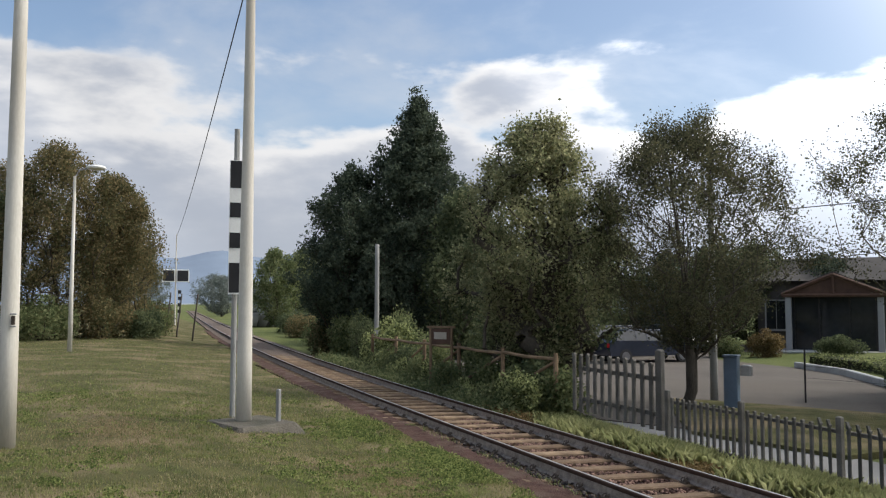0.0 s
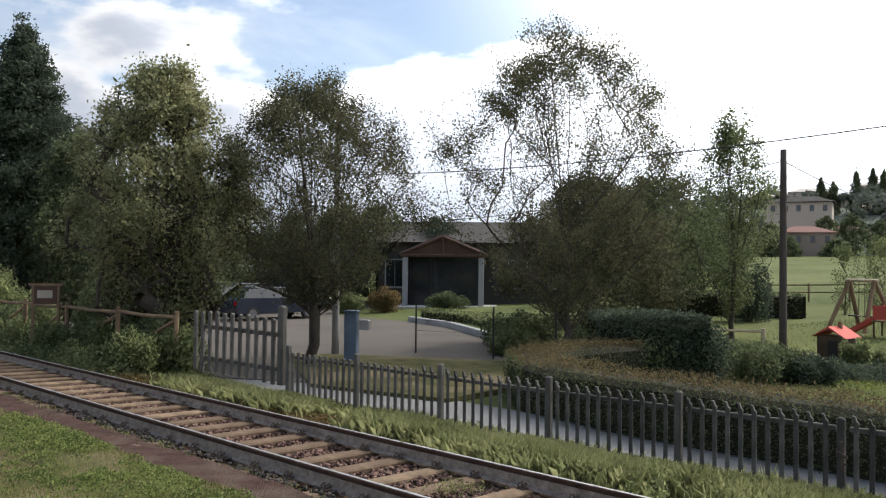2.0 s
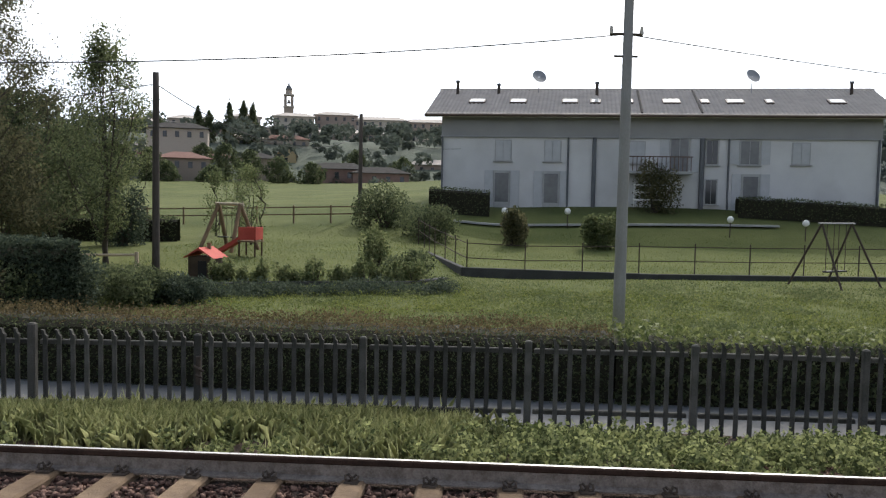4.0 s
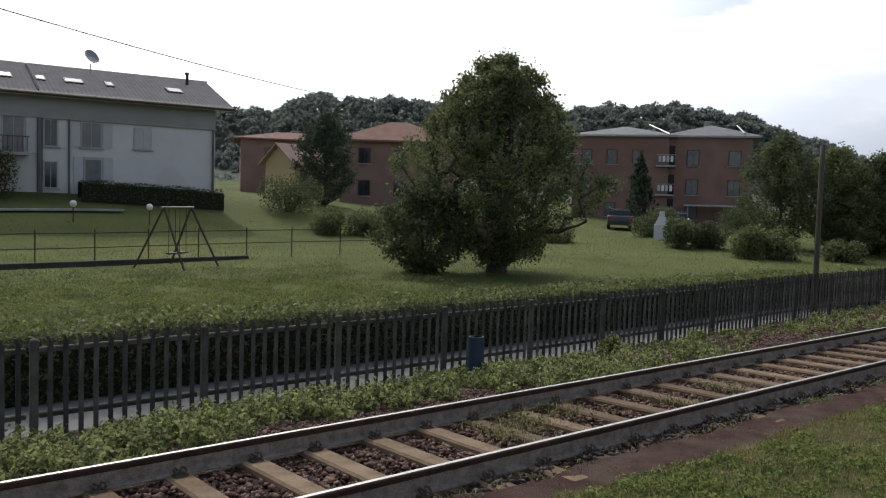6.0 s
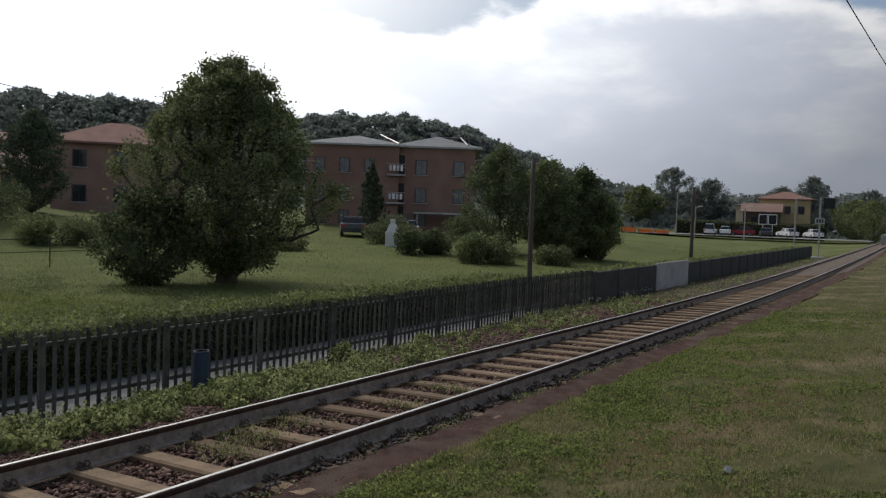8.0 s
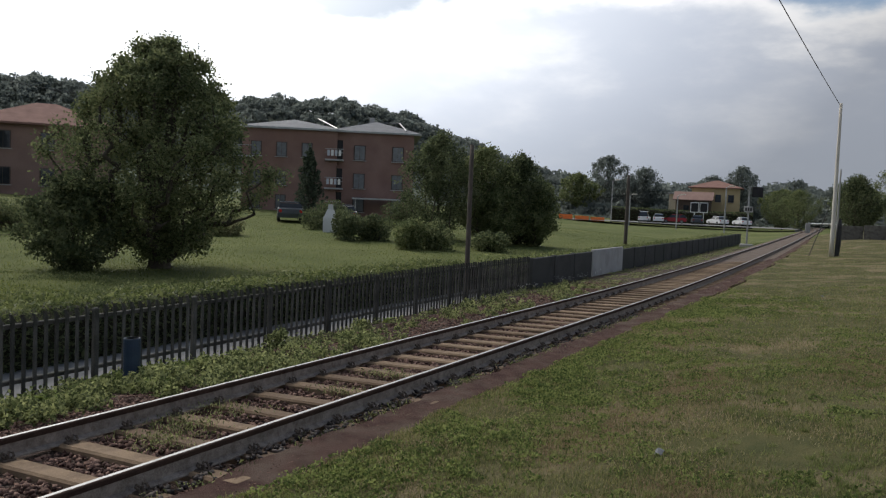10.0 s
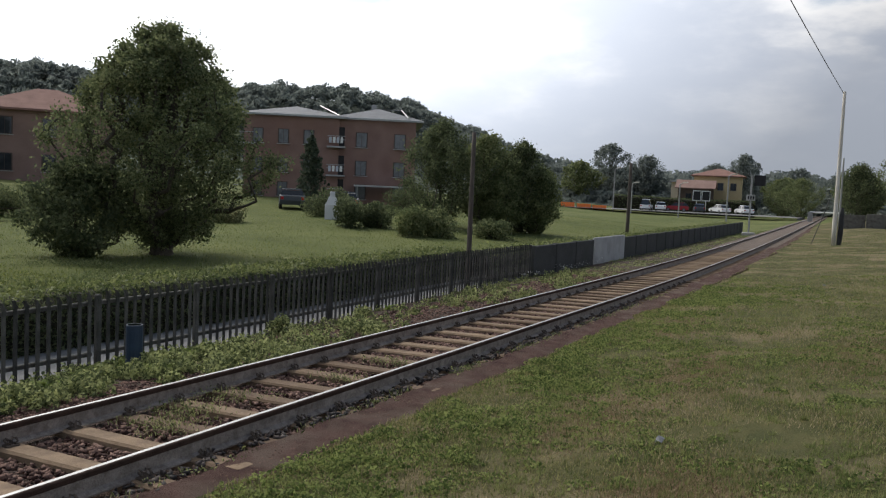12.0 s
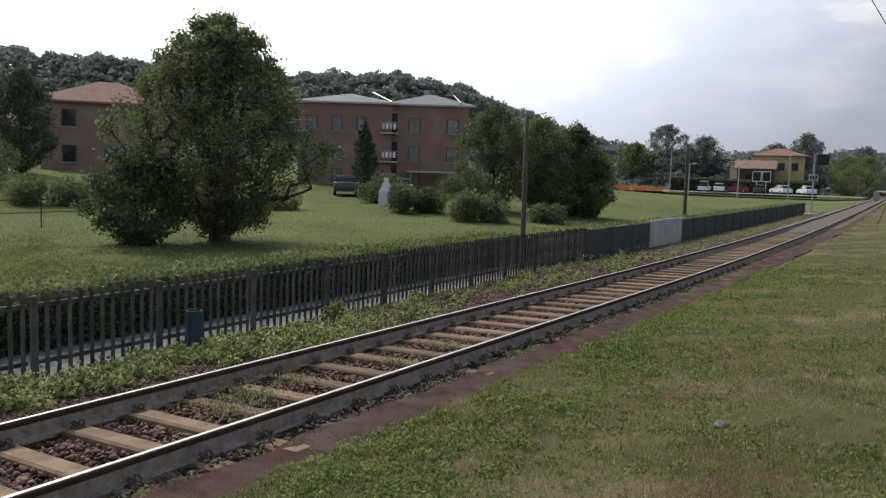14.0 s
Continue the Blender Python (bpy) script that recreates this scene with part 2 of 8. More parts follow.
MAT = dict(
    turf=ground_grass(),
    meadow=material("meadow", (0.066, 0.086, 0.028), (0.135, 0.148, 0.055), 0.95, 0.3, 14, 0.8, bump_dist=0.08, dirt=(0.175, 0.18, 0.07), dirt_scale=0.1, spec=0.1),
    blade=leafy("grass_blade", (0.085, 0.108, 0.034), (0.30, 0.275, 0.12), 0.5, vary=0.6),
    straw=leafy("dry_grass_blade", (0.22, 0.175, 0.10), (0.45, 0.375, 0.235), 0.5, vary=0.5),
    tuft=leafy("long_grass_blade", (0.27, 0.30, 0.14), (0.50, 0.51, 0.27), 0.6, vary=0.35),
    weed=leafy("weed_leaf", (0.090, 0.112, 0.048), (0.36, 0.385, 0.17), 0.5, vary=0.8),
    soil=material("soil", (0.042, 0.028, 0.021), (0.115, 0.080, 0.058), 0.95, 5, 50, 1.0, bump_dist=0.05),
    strip=material("brown_asphalt", (0.050, 0.028, 0.023), (0.125, 0.075, 0.062), 0.95, 5, 110, 1.0, bump_dist=0.03, spec=0.1, dirt=(0.15, 0.115, 0.09), dirt_scale=2.3, dirt_amount=0.7),
    kerb=material("edge_stone", (0.13, 0.11, 0.085), (0.23, 0.195, 0.15), 0.9, 3, 50, 0.5, objvar=0.3),
    asphalt=material("pale_asphalt", (0.17, 0.168, 0.165), (0.23, 0.227, 0.22), 0.95, 0.8, 60, 0.4, spec=0.1, dirt=(0.13, 0.125, 0.12), dirt_scale=0.25),
    gravelpath=material("gravel_yard", (0.085, 0.075, 0.066), (0.13, 0.115, 0.10), 0.95, 0.5, 30, 0.5, spec=0.1, dirt=(0.115, 0.10, 0.085), dirt_scale=0.2, dirt_amount=0.8),
    ballast=material("ballast_stone", (0.046, 0.021, 0.016), (0.19, 0.115, 0.088), 0.9, 9, 60, 0.5, island=1.1),
    bed=material("ballast_bed", (0.034, 0.021, 0.016), (0.10, 0.066, 0.052), 0.95, 20, 60, 1.0, bump_dist=0.05),
    gravelbed=material("fine_ballast", (0.085, 0.064, 0.052), (0.20, 0.155, 0.125), 0.95, 14, 45, 1.0, bump_dist=0.04),
    sleeper=material("sleeper_concrete", (0.125, 0.083, 0.051), (0.25, 0.176, 0.112), 0.9, 6, 70, 0.7, objvar=0.4, dirt=(0.10, 0.066, 0.044), dirt_scale=3.5, dirt_amount=0.7),
    rail=material("dusty_rail_web", (0.17, 0.142, 0.12), (0.37, 0.32, 0.275), 0.9, 9, 70, 1.0, bump_dist=0.01, spec=0.1, dirt=(0.09, 0.06, 0.045), dirt_scale=16, dirt_amount=0.4),
    railhead=material("rusted_rail_head", (0.030, 0.020, 0.016), (0.072, 0.046, 0.035), 0.9, 9, 80, 0.7, spec=0.06, bump_dist=0.008),
    railtop=material("polished_steel", (0.36, 0.355, 0.35), (0.52, 0.515, 0.51), 0.5, 8, 90, 0.1, metal=1.0),
    clip=material("dark_iron", (0.04, 0.031, 0.025), (0.10, 0.078, 0.062), 0.8, 20, 90, 0.3, spec=0.2),
    concrete=material("fence_concrete", (0.075, 0.070, 0.062), (0.15, 0.14, 0.122), 0.9, 3, 60, 0.5, objvar=0.3, dirt=(0.06, 0.056, 0.046), dirt_scale=4, dirt_amount=0.7),
    # darker fence concrete, for the pickets beyond x = -8.2
    concretedark=material("dark_fence_concrete", (0.050, 0.048, 0.044), (0.115, 0.11, 0.098), 0.92, 3, 60, 0.5, objvar=0.4, dirt=(0.022, 0.026, 0.016), dirt_scale=4, dirt_amount=0.6),
    darkwall=material("dark_concrete", (0.035, 0.035, 0.033), (0.075, 0.075, 0.07), 0.9, 2, 40, 0.5, dirt=(0.035, 0.04, 0.03), dirt_scale=1.0),
    palewall=material("pale_concrete", (0.30, 0.30, 0.29), (0.40, 0.40, 0.385), 0.9, 2, 40, 0.3, dirt=(0.2, 0.2, 0.19), dirt_scale=1.5),
    polewhite=material("weathered_white_concrete", (0.47, 0.44, 0.38), (0.62, 0.59, 0.53), 0.8, 2, 50, 0.3, stretch=(1, 1, 0.25), dirt=(0.36, 0.31, 0.24), dirt_scale=1.4, dirt_amount=0.55),
    polegrey=material("grey_concrete", (0.22, 0.22, 0.21), (0.36, 0.355, 0.34), 0.85, 2, 60, 0.3, stretch=(1, 1, 0.3), dirt=(0.16, 0.15, 0.13), dirt_scale=2),
    polewood=material("tarred_pole_wood", (0.05, 0.042, 0.036), (0.115, 0.095, 0.08), 0.85, 5, 60, 0.5, stretch=(1, 1, 0.1)),
    wood=material("grey_brown_wood", (0.13, 0.085, 0.05), (0.26, 0.18, 0.11), 0.85, 4, 50, 0.5, stretch=(1, 1, 0.2)),
    palewood=material("debarked_wood", (0.38, 0.30, 0.20), (0.55, 0.46, 0.34), 0.8, 4, 50, 0.4),
    bark=material("tree_bark", (0.035, 0.028, 0.022), (0.10, 0.085, 0.065), 0.95, 6, 40, 0.9, stretch=(1, 1, 0.3), bump_dist=0.03),
    black=material("black_enamel", (0.012, 0.012, 0.013), (0.025, 0.025, 0.027), 0.5, 3, 40, 0.05),
    white=material("white_enamel", (0.66, 0.66, 0.63), (0.8, 0.8, 0.77), 0.5, 3, 40, 0.05),
    blue=material("blue_grey_paint", (0.10, 0.14, 0.19), (0.16, 0.21, 0.27), 0.55, 4, 60, 0.1, dirt=(0.08, 0.09, 0.1), dirt_scale=2),
    bluedark=material("dark_blue_paint", (0.015, 0.030, 0.055), (0.03, 0.052, 0.085), 0.5, 6, 60, 0.1, dirt=(0.05, 0.05, 0.05), dirt_scale=5),
    grey=material("grey_metal", (0.25, 0.25, 0.25), (0.36, 0.36, 0.36), 0.45, 4, 50, 0.1, metal=0.6),
    wire=material("cable_rubber", (0.03, 0.03, 0.03), (0.05, 0.05, 0.05), 0.7, 5, 50, 0),
    plaster=material("white_plaster", (0.52, 0.52, 0.525), (0.64, 0.64, 0.635), 0.9, 0.5, 30, 0.2, dirt=(0.44, 0.44, 0.43), dirt_scale=0.35),
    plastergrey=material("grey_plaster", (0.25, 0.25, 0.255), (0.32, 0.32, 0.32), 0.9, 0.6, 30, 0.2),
    plasteryellow=material("yellow_plaster", (0.40, 0.31, 0.17), (0.50, 0.40, 0.23), 0.9, 0.4, 20, 0.2),
    plastercream=material("cream_plaster", (0.36, 0.32, 0.26), (0.48, 0.43, 0.36), 0.9, 0.1, 5, 0.2),
    plasterpink=material("town_plaster", (0.30, 0.24, 0.20), (0.46, 0.39, 0.33), 0.9, 0.05, 3, 0.2, objvar=0.8),
    brick=material("red_brick", (0.200, 0.122, 0.102), (0.275, 0.180, 0.152), 0.9, 0.7, 18, 0.4, spec=0.1, dirt=(0.21, 0.12, 0.092), dirt_scale=0.2),
    brickdark=material("brown_brick", (0.205, 0.135, 0.114), (0.28, 0.19, 0.162), 0.9, 0.7, 18, 0.4, spec=0.1),
    tile=material("clay_roof_tile", (0.40, 0.355, 0.315), (0.56, 0.50, 0.445), 0.8, 1.5, 25, 0.4, island=0.5),
    tilered=material("red_roof_tile", (0.17, 0.095, 0.076), (0.25, 0.148, 0.122), 0.85, 1.5, 25, 0.4, spec=0.1, island=0.5),
    slate=material("grey_sheet_roof", (0.085, 0.09, 0.097), (0.15, 0.155, 0.165), 0.6, 1, 20, 0.3),
    glass=material("window_glass", (0.015, 0.018, 0.022), (0.03, 0.034, 0.04), 0.06, 1, 4, 0, spec=0.5),
    framedark=material("brown_window_frame", (0.05, 0.035, 0.03), (0.09, 0.065, 0.055), 0.6, 3, 40, 0.1),
    frame=material("window_frame_paint", (0.30, 0.30, 0.30), (0.42, 0.42, 0.41), 0.6, 3, 40, 0.1),
    shutterpale=material("pale_shutter", (0.34, 0.34, 0.34), (0.44, 0.44, 0.43), 0.7, 3, 40, 0.2),
    shutter=material("dark_shutter", (0.05, 0.035, 0.025), (0.10, 0.07, 0.05), 0.7, 3, 40, 0.2),
    redplay=material("red_plastic", (0.42, 0.06, 0.045), (0.55, 0.10, 0.075), 0.75, 2, 30, 0.05),
    orange=material("orange_mesh", (0.65, 0.14, 0.03), (0.8, 0.22, 0.06), 0.7, 3, 40, 0.2),
    carred=material("dark_red_car_paint", (0.22, 0.012, 0.02), (0.28, 0.018, 0.03), 0.25, 1, 5, 0, spec=0.6),
    cardark=material("dark_blue_car_paint", (0.018, 0.022, 0.035), (0.03, 0.036, 0.055), 0.2, 1, 5, 0, spec=0.6),
    cargrey=material("grey_car_paint", (0.035, 0.042, 0.052), (0.05, 0.06, 0.072), 0.35, 1, 5, 0, spec=0.5),
    carwhite=material("white_car_paint", (0.62, 0.63, 0.64), (0.72, 0.73, 0.74), 0.25, 1, 5, 0, spec=0.6),
    tyre=material("tyre_rubber", (0.015, 0.015, 0.015), (0.03, 0.03, 0.03), 0.8, 5, 50, 0.2),
    rim=material("alloy_rim", (0.14, 0.14, 0.15), (0.22, 0.22, 0.23), 0.45, 5, 50, 0, metal=0.6),
    redlamp=material("red_lens", (0.35, 0.01, 0.01), (0.45, 0.02, 0.02), 0.2, 5, 50, 0, spec=0.6),
    terracotta=material("stained_beam_wood", (0.06, 0.032, 0.022), (0.11, 0.06, 0.04), 0.7, 3, 40, 0.2),
    porchwall=material("dark_rendered_wall", (0.06, 0.053, 0.047), (0.10, 0.09, 0.08), 0.9, 0.8, 30, 0.3),
    darkroof=material("dark_roofing", (0.05, 0.046, 0.043), (0.09, 0.084, 0.078), 0.95, 1, 20, 0.4, spec=0.08),
    awning=material("striped_awning_cloth", (0.42, 0.44, 0.48), (0.56, 0.58, 0.61), 0.9, 2, 30, 0.2),
    leaf_spruce=leafy("spruce_needles", (0.045, 0.062, 0.044), (0.105, 0.128, 0.083), 0.35),
    leaf_dark=leafy("dark_foliage", (0.060, 0.080, 0.042), (0.155, 0.175, 0.088), 0.5),
    leaf_mid=leafy("green_foliage", (0.095, 0.122, 0.055), (0.22, 0.24, 0.112), 0.55),
    leaf_ash=leafy("ash_leaves", (0.080, 0.104, 0.050), (0.23, 0.25, 0.12), 0.45),
    leaf_light=leafy("pale_green_foliage", (0.140, 0.158, 0.078), (0.33, 0.32, 0.175), 0.6),
    leaf_autumn=leafy("turning_foliage", (0.090, 0.098, 0.045), (0.225, 0.175, 0.088), 0.48),
    leaf_brown=leafy("brownish_foliage", (0.075, 0.080, 0.042), (0.18, 0.168, 0.09), 0.52),
    leaf_walnut=leafy("thinning_foliage", (0.055, 0.060, 0.034), (0.145, 0.138, 0.075), 0.45),
    leaf_silver=leafy("ivy_leaves", (0.080, 0.105, 0.034), (0.24, 0.265, 0.10), 0.45, 0.55, 0.3),
    leaf_hedgebrown=leafy("hedge_clippings", (0.10, 0.075, 0.03), (0.24, 0.17, 0.08), 0.35),
    # far foliage: distance haze is mixed into these two greyed leaf colours
    leaf_hazed=leafy("hazed_woodland", (0.140, 0.163, 0.148), (0.215, 0.238, 0.215), 0.65, vary=0.2),
    leaf_town=leafy("hazed_garden_woodland", (0.10, 0.118, 0.092), (0.14, 0.158, 0.128), 0.3, vary=0.2),
    hill=material("wooded_slope", (0.085, 0.10, 0.078), (0.125, 0.145, 0.11), 0.95, 0.05, 0.8, 0.8, bump_dist=0.8),
    # pale blue puts the haze of distance into the mountain colour
    mountain=material("hazed_mountain", (0.17, 0.21, 0.27), (0.20, 0.245, 0.31), 1.0, 0.002, 0.02, 0.2, spec=0.0),
)


# ---------------------------------------------------------------- building helpers
def mesh_from(name, V, F, smooth=False):
    """V: n x 3, F: list of faces, or an array of n x 3 or n x 4."""
    me = bpy.data.meshes.new(name)
    V = np.asarray(V, dtype=np.float32)
    if isinstance(F, np.ndarray):
        k = F.shape[1]
        me.vertices.add(len(V))
        me.vertices.foreach_set("co", V.ravel())
        me.loops.add(F.size)
        me.loops.foreach_set("vertex_index", F.astype(np.int32).ravel())
        me.polygons.add(len(F))
        me.polygons.foreach_set("loop_start", np.arange(0, F.size, k, dtype=np.int32))
        me.update(calc_edges=True)
    else:
        me.from_pydata(V.tolist(), [], F)
        me.update()
    if smooth:
        me.shade_smooth()
    return me


class Build:
    """Collects solids into one mesh."""

    def __init__(self):
        self.v, self.f = [], []

    def add(self, vs, fs):
        n = len(self.v)
        self.v += [tuple(p) for p in vs]
        self.f += [tuple(i + n for i in f) for f in fs]
        return self

    def box(self, c, s, rz=0.0, bev=0.0, top=1.0, rx=0.0, ry=0.0):
        """A box at centre c of size s; bev chamfers its upright and top edges, top narrows its upper face."""
        hx, hy, hz = s[0] / 2, s[1] / 2, s[2] / 2
        m = Euler((rx, ry, rz)).to_matrix()
        if bev:
            b = min(bev, hx * 0.9, hy * 0.9, hz * 0.9)
            ring = lambda x, y, z: [(x - b, -y, z), (x, -y + b, z), (x, y - b, z), (x - b, y, z), (-x + b, y, z), (-x, y - b, z), (-x, -y + b, z), (-x + b, -y, z)]
            r0, r1 = ring(hx, hy, -hz), ring(hx * top, hy * top, hz - b)
            r2 = [(p[0] * (1 - b / hx), p[1] * (1 - b / hy), hz) for p in r1]
            pts = r0 + r1 + r2
            fs = [tuple(range(7, -1, -1)), tuple(range(16, 24))]
            for k in (0, 8):
                fs += [(k + i, k + (i + 1) % 8, k + 8 + (i + 1) % 8, k + 8 + i) for i in range(8)]
        else:
            pts = [(x, y, -hz) for x, y in ((-hx, -hy), (hx, -hy), (hx, hy), (-hx, hy))]
            pts += [(x * top, y * top, hz) for x, y in ((-hx, -hy), (hx, -hy), (hx, hy), (-hx, hy))]
            fs = [(3, 2, 1, 0), (4, 5, 6, 7), (0, 1, 5, 4), (1, 2, 6, 5), (2, 3, 7, 6), (3, 0, 4, 7)]
        c = Vector(c)
        return self.add([c + m @ Vector(p) for p in pts], fs)

    def tube(self, pts, radii, n=8, caps=True):
        pts = [Vector(p) for p in pts]
        if not hasattr(radii, "__len__"):
            radii = [radii] * len(pts)
        rings = []
        for i, p in enumerate(pts):
            d = (pts[min(i + 1, len(pts) - 1)] - pts[max(i - 1, 0)]).normalized()
            a = d.orthogonal() if abs(d.z) < 0.9 else Vector((1, 0, 0)).cross(d)
            a = a.normalized()
            b = d.cross(a)
            rings += [p + radii[i] * (math.cos(k * math.tau / n) * a + math.sin(k * math.tau / n) * b) for k in range(n)]
        fs = [(i * n + k, i * n + (k + 1) % n, (i + 1) * n + (k + 1) % n, (i + 1) * n + k) for i in range(len(pts) - 1) for k in range(n)]
        if caps:
            fs += [tuple(range(n - 1, -1, -1)), tuple((len(pts) - 1) * n + k for k in range(n))]
        return self.add(rings, fs)

    def poly(self, pts, depth):
        """A flat polygon pushed along the vector depth."""
        n, d = len(pts), Vector(depth)
        vs = [Vector(p) for p in pts] + [Vector(p) + d for p in pts]
        fs = [tuple(range(n - 1, -1, -1)), tuple(range(n, 2 * n))] + [(i, (i + 1) % n, n + (i + 1) % n, n + i) for i in range(n)]
        return self.add(vs, fs)

    def sheet(self, grid):
        """A grid of points, rows of equal length."""
        h, w = len(grid), len(grid[0])
        return self.add([p for row in grid for p in row], [(j * w + i, j * w + i + 1, (j + 1) * w + i + 1, (j + 1) * w + i) for j in range(h - 1) for i in range(w - 1)])

    def ball(self, c, r, n=10, m=6, squash=1.0):
        c = Vector(c)
        vs = [c + Vector((r * math.sin(math.pi * j / m) * math.cos(math.tau * i / n), r * math.sin(math.pi * j / m) * math.sin(math.tau * i / n), r * squash * math.cos(math.pi * j / m))) for j in range(m + 1) for i in range(n)]
        return self.add(vs, [(j * n + i, (j + 1) * n + i, (j + 1) * n + (i + 1) % n, j * n + (i + 1) % n) for j in range(m) for i in range(n)])

    def mesh(self, name, smooth=False):
        return mesh_from(name, self.v, self.f, smooth)


def thing(name, at, label, category, rz=0.0, group="", kind=""):
    """An Empty at the base of a thing that is made of parts."""
    ob = new(name)
    ob.empty_display_size = 0.2
    ob.matrix_basis = pose(*at, 0, 0, rz)
    return tagged(ob, label, category, group, kind)


def part(name, shape, mat, parent=None, label="", at=None, rz=0.0, smooth=False, kind=""):
    """One mesh object: shape is a Build or a mesh. Under parent, in its coordinates."""
    me = shape.mesh(name, smooth) if isinstance(shape, Build) else shape
    if mat is not None and not me.materials:
        me.materials.append(MAT[mat] if isinstance(mat, str) else mat)
    ob = new(name, me)
    if at is not None:
        ob.matrix_basis = pose(*at, 0, 0, rz)
    ob.parent = parent
    return tagged(ob, label, kind=kind)


def solid(name, shape, mat, label, category="", at=None, rz=0.0, group="", kind="", smooth=False):
    """A thing of one mesh."""
    return tagged(part(name, shape, mat, None, "", at, rz, smooth), label, category, group, kind)


def smooth01(a, b, v):
    t = min(1.0, max(0.0, (v - a) / (b - a)))
    return t * t * (3 - 2 * t)


# ---------------------------------------------------------------- the lie of the land
def bend(x):
    """How far the line has swung away from straight at x."""
    if x > 16:
        d = x - 16
        return 0.045 * (math.hypot(d, 20) - 20)
    if x < -16:
        d = -16 - x
        return 0.062 * (math.hypot(d, 30) - 30)
    return 0.0


FENCE = [(-11.45, 7.05), (-7.8, 7.07), (-4.3, 7.25), (-0.9, 7.5), (2.3, 7.62), (6.5, 7.62), (11.6, 7.75), (18.4, 8.06), (29.4, 8.3), (36, 8.45), (55, 9.0), (75, 9.8), (100, 11.8)]


def along(points, x):
    for (x0, y0), (x1, y1) in zip(points, points[1:]):
        if x <= x1 or (x1, y1) == points[-1]:
            return y0 + (y1 - y0) * (max(x, points[0][0]) - x0) / (x1 - x0)


def fence_y(x):
    return along(FENCE, x)


def land(x, y):
    """Height of the ground."""
    yt = y - bend(x)
    if yt < 3.0:
        z = -0.13 + 0.40 * smooth01(3.0, -2.5, yt)
    elif yt < 5.9:
        z = -0.30
    else:
        fy = fence_y(x) - bend(x)
        z = -0.30 - 0.22 * smooth01(5.8, fy, yt)
        z -= 0.10 * smooth01(fy - 0.1, fy + 0.5, yt)
    if y > 12:
        z += 0.032 * max(0.0, y - 28) * smooth01(28, 60, y)
        z += 2.0 * smooth01(36, 50, y) * math.exp(-((x - 12) / 24) ** 2)
        z += 0.9 * math.exp(-((x - 62) / 32) ** 2) * smooth01(12, 28, y)
        z += 0.06 * noise.noise((x * 0.15, y * 0.15, 0.3)) * smooth01(12, 18, y)
        z += 0.45 * smooth01(22, 31, y) * smooth01(2, -4, x) * smooth01(-40, -24, x)
    if y < 3.0:
        z += 0.03 * noise.noise((x * 0.5, y * 0.5, 0.7))
    return z


def spaced(lo, hi, fine_lo, fine_hi, step, grow=1.25):
    """Grid lines: even between fine_lo and fine_hi, wider outside."""
    mid = list(np.arange(fine_lo, fine_hi + 1e-6, step))
    s, v, up = step, fine_hi, []
    while v < hi:
        s *= grow
        v += s
        up.append(v)
    s, v, dn = step, fine_lo, []
    while v > lo:
        s *= grow
        v -= s
        dn.append(v)
    return dn[::-1] + mid + up


def sheet_object(name, xs, ys, height, mat, label, smooth=True):
    V = np.array([(x, y, height(x, y)) for y in ys for x in xs])
    w, h = len(xs), len(ys)
    i, j = np.meshgrid(np.arange(w - 1), np.arange(h - 1))
    a = (j * w + i).ravel()
    F = np.stack([a, a + 1, a + w + 1, a + w], 1)
    return solid(name, mesh_from(name, V, F, smooth), mat, label, kind="structure")


# ---------------------------------------------------------------- ground, line and platform
XS = spaced(-900, 900, -40, 60, 0.8)
ground = sheet_object("ground", XS, spaced(-500, 6.0, -8, 6.0, 0.35)[:-1] + [6.0], land, "turf",
                      "mown olive turf with dry straw patches")
meadow = sheet_object("ground_meadow", XS, spaced(6.0, 900, 6.0, 50, 0.6), land, "meadow",
                      "sunlit green meadow and verge beyond the line")


def ribbon(name, x0, x1, step, y_in, y_out, z, mat, label, thick=0.12, skirt=True):
    """A long slab that follows a line: y_in and y_out are functions of x, z its top."""
    b = Build()
    xs = list(np.arange(x0, x1 + 1e-6, step))
    rows = []
    for x in xs:
        zz = z(x) if callable(z) else z
        rows.append([(x, y_in(x), zz - thick), (x, y_in(x), zz), (x, (y_in(x) + y_out(x)) / 2, zz), (x, y_out(x), zz), (x, y_out(x), zz - thick)])
    b.sheet(rows)
    return solid(name, b, mat, label, kind="structure")


ribbon("pavement_platform_edge", -70, 90, 0.2, lambda x: 2.85 + bend(x) + 0.05 * math.sin(x * 1.7) + 0.05 * noise.noise((x * 1.9, 0, 4)),
       lambda x: 3.38 + bend(x) + 0.12 * noise.noise((x * 1.3, 0, 1)) + 0.07 * noise.noise((x * 6, 0, 2)), lambda x: -0.143 + 0.012 * noise.noise((x * 2, 3, 0)), "strip",
       "worn brown asphalt strip beside the track")
ribbon("track_bed", -41, 47, 0.5, lambda x: 3.2 + bend(x), lambda x: 5.75 + bend(x), -0.262, "bed", "dark stained ballast under the sleepers", 0.1)
ribbon("track_bed_left", -260, -32, 1.5, lambda x: 3.2 + bend(x), lambda x: 5.75 + bend(x), lambda x: -0.13 - 0.085 * smooth01(-42, -33, x), "gravelbed", "fine brown ballast covering the sleepers", 0.15)
ribbon("track_bed_right", 37, 260, 1.5, lambda x: 3.2 + bend(x), lambda x: 5.75 + bend(x), lambda x: -0.13 - 0.085 * smooth01(47, 38, x), "gravelbed", "fine brown ballast covering the sleepers", 0.15)

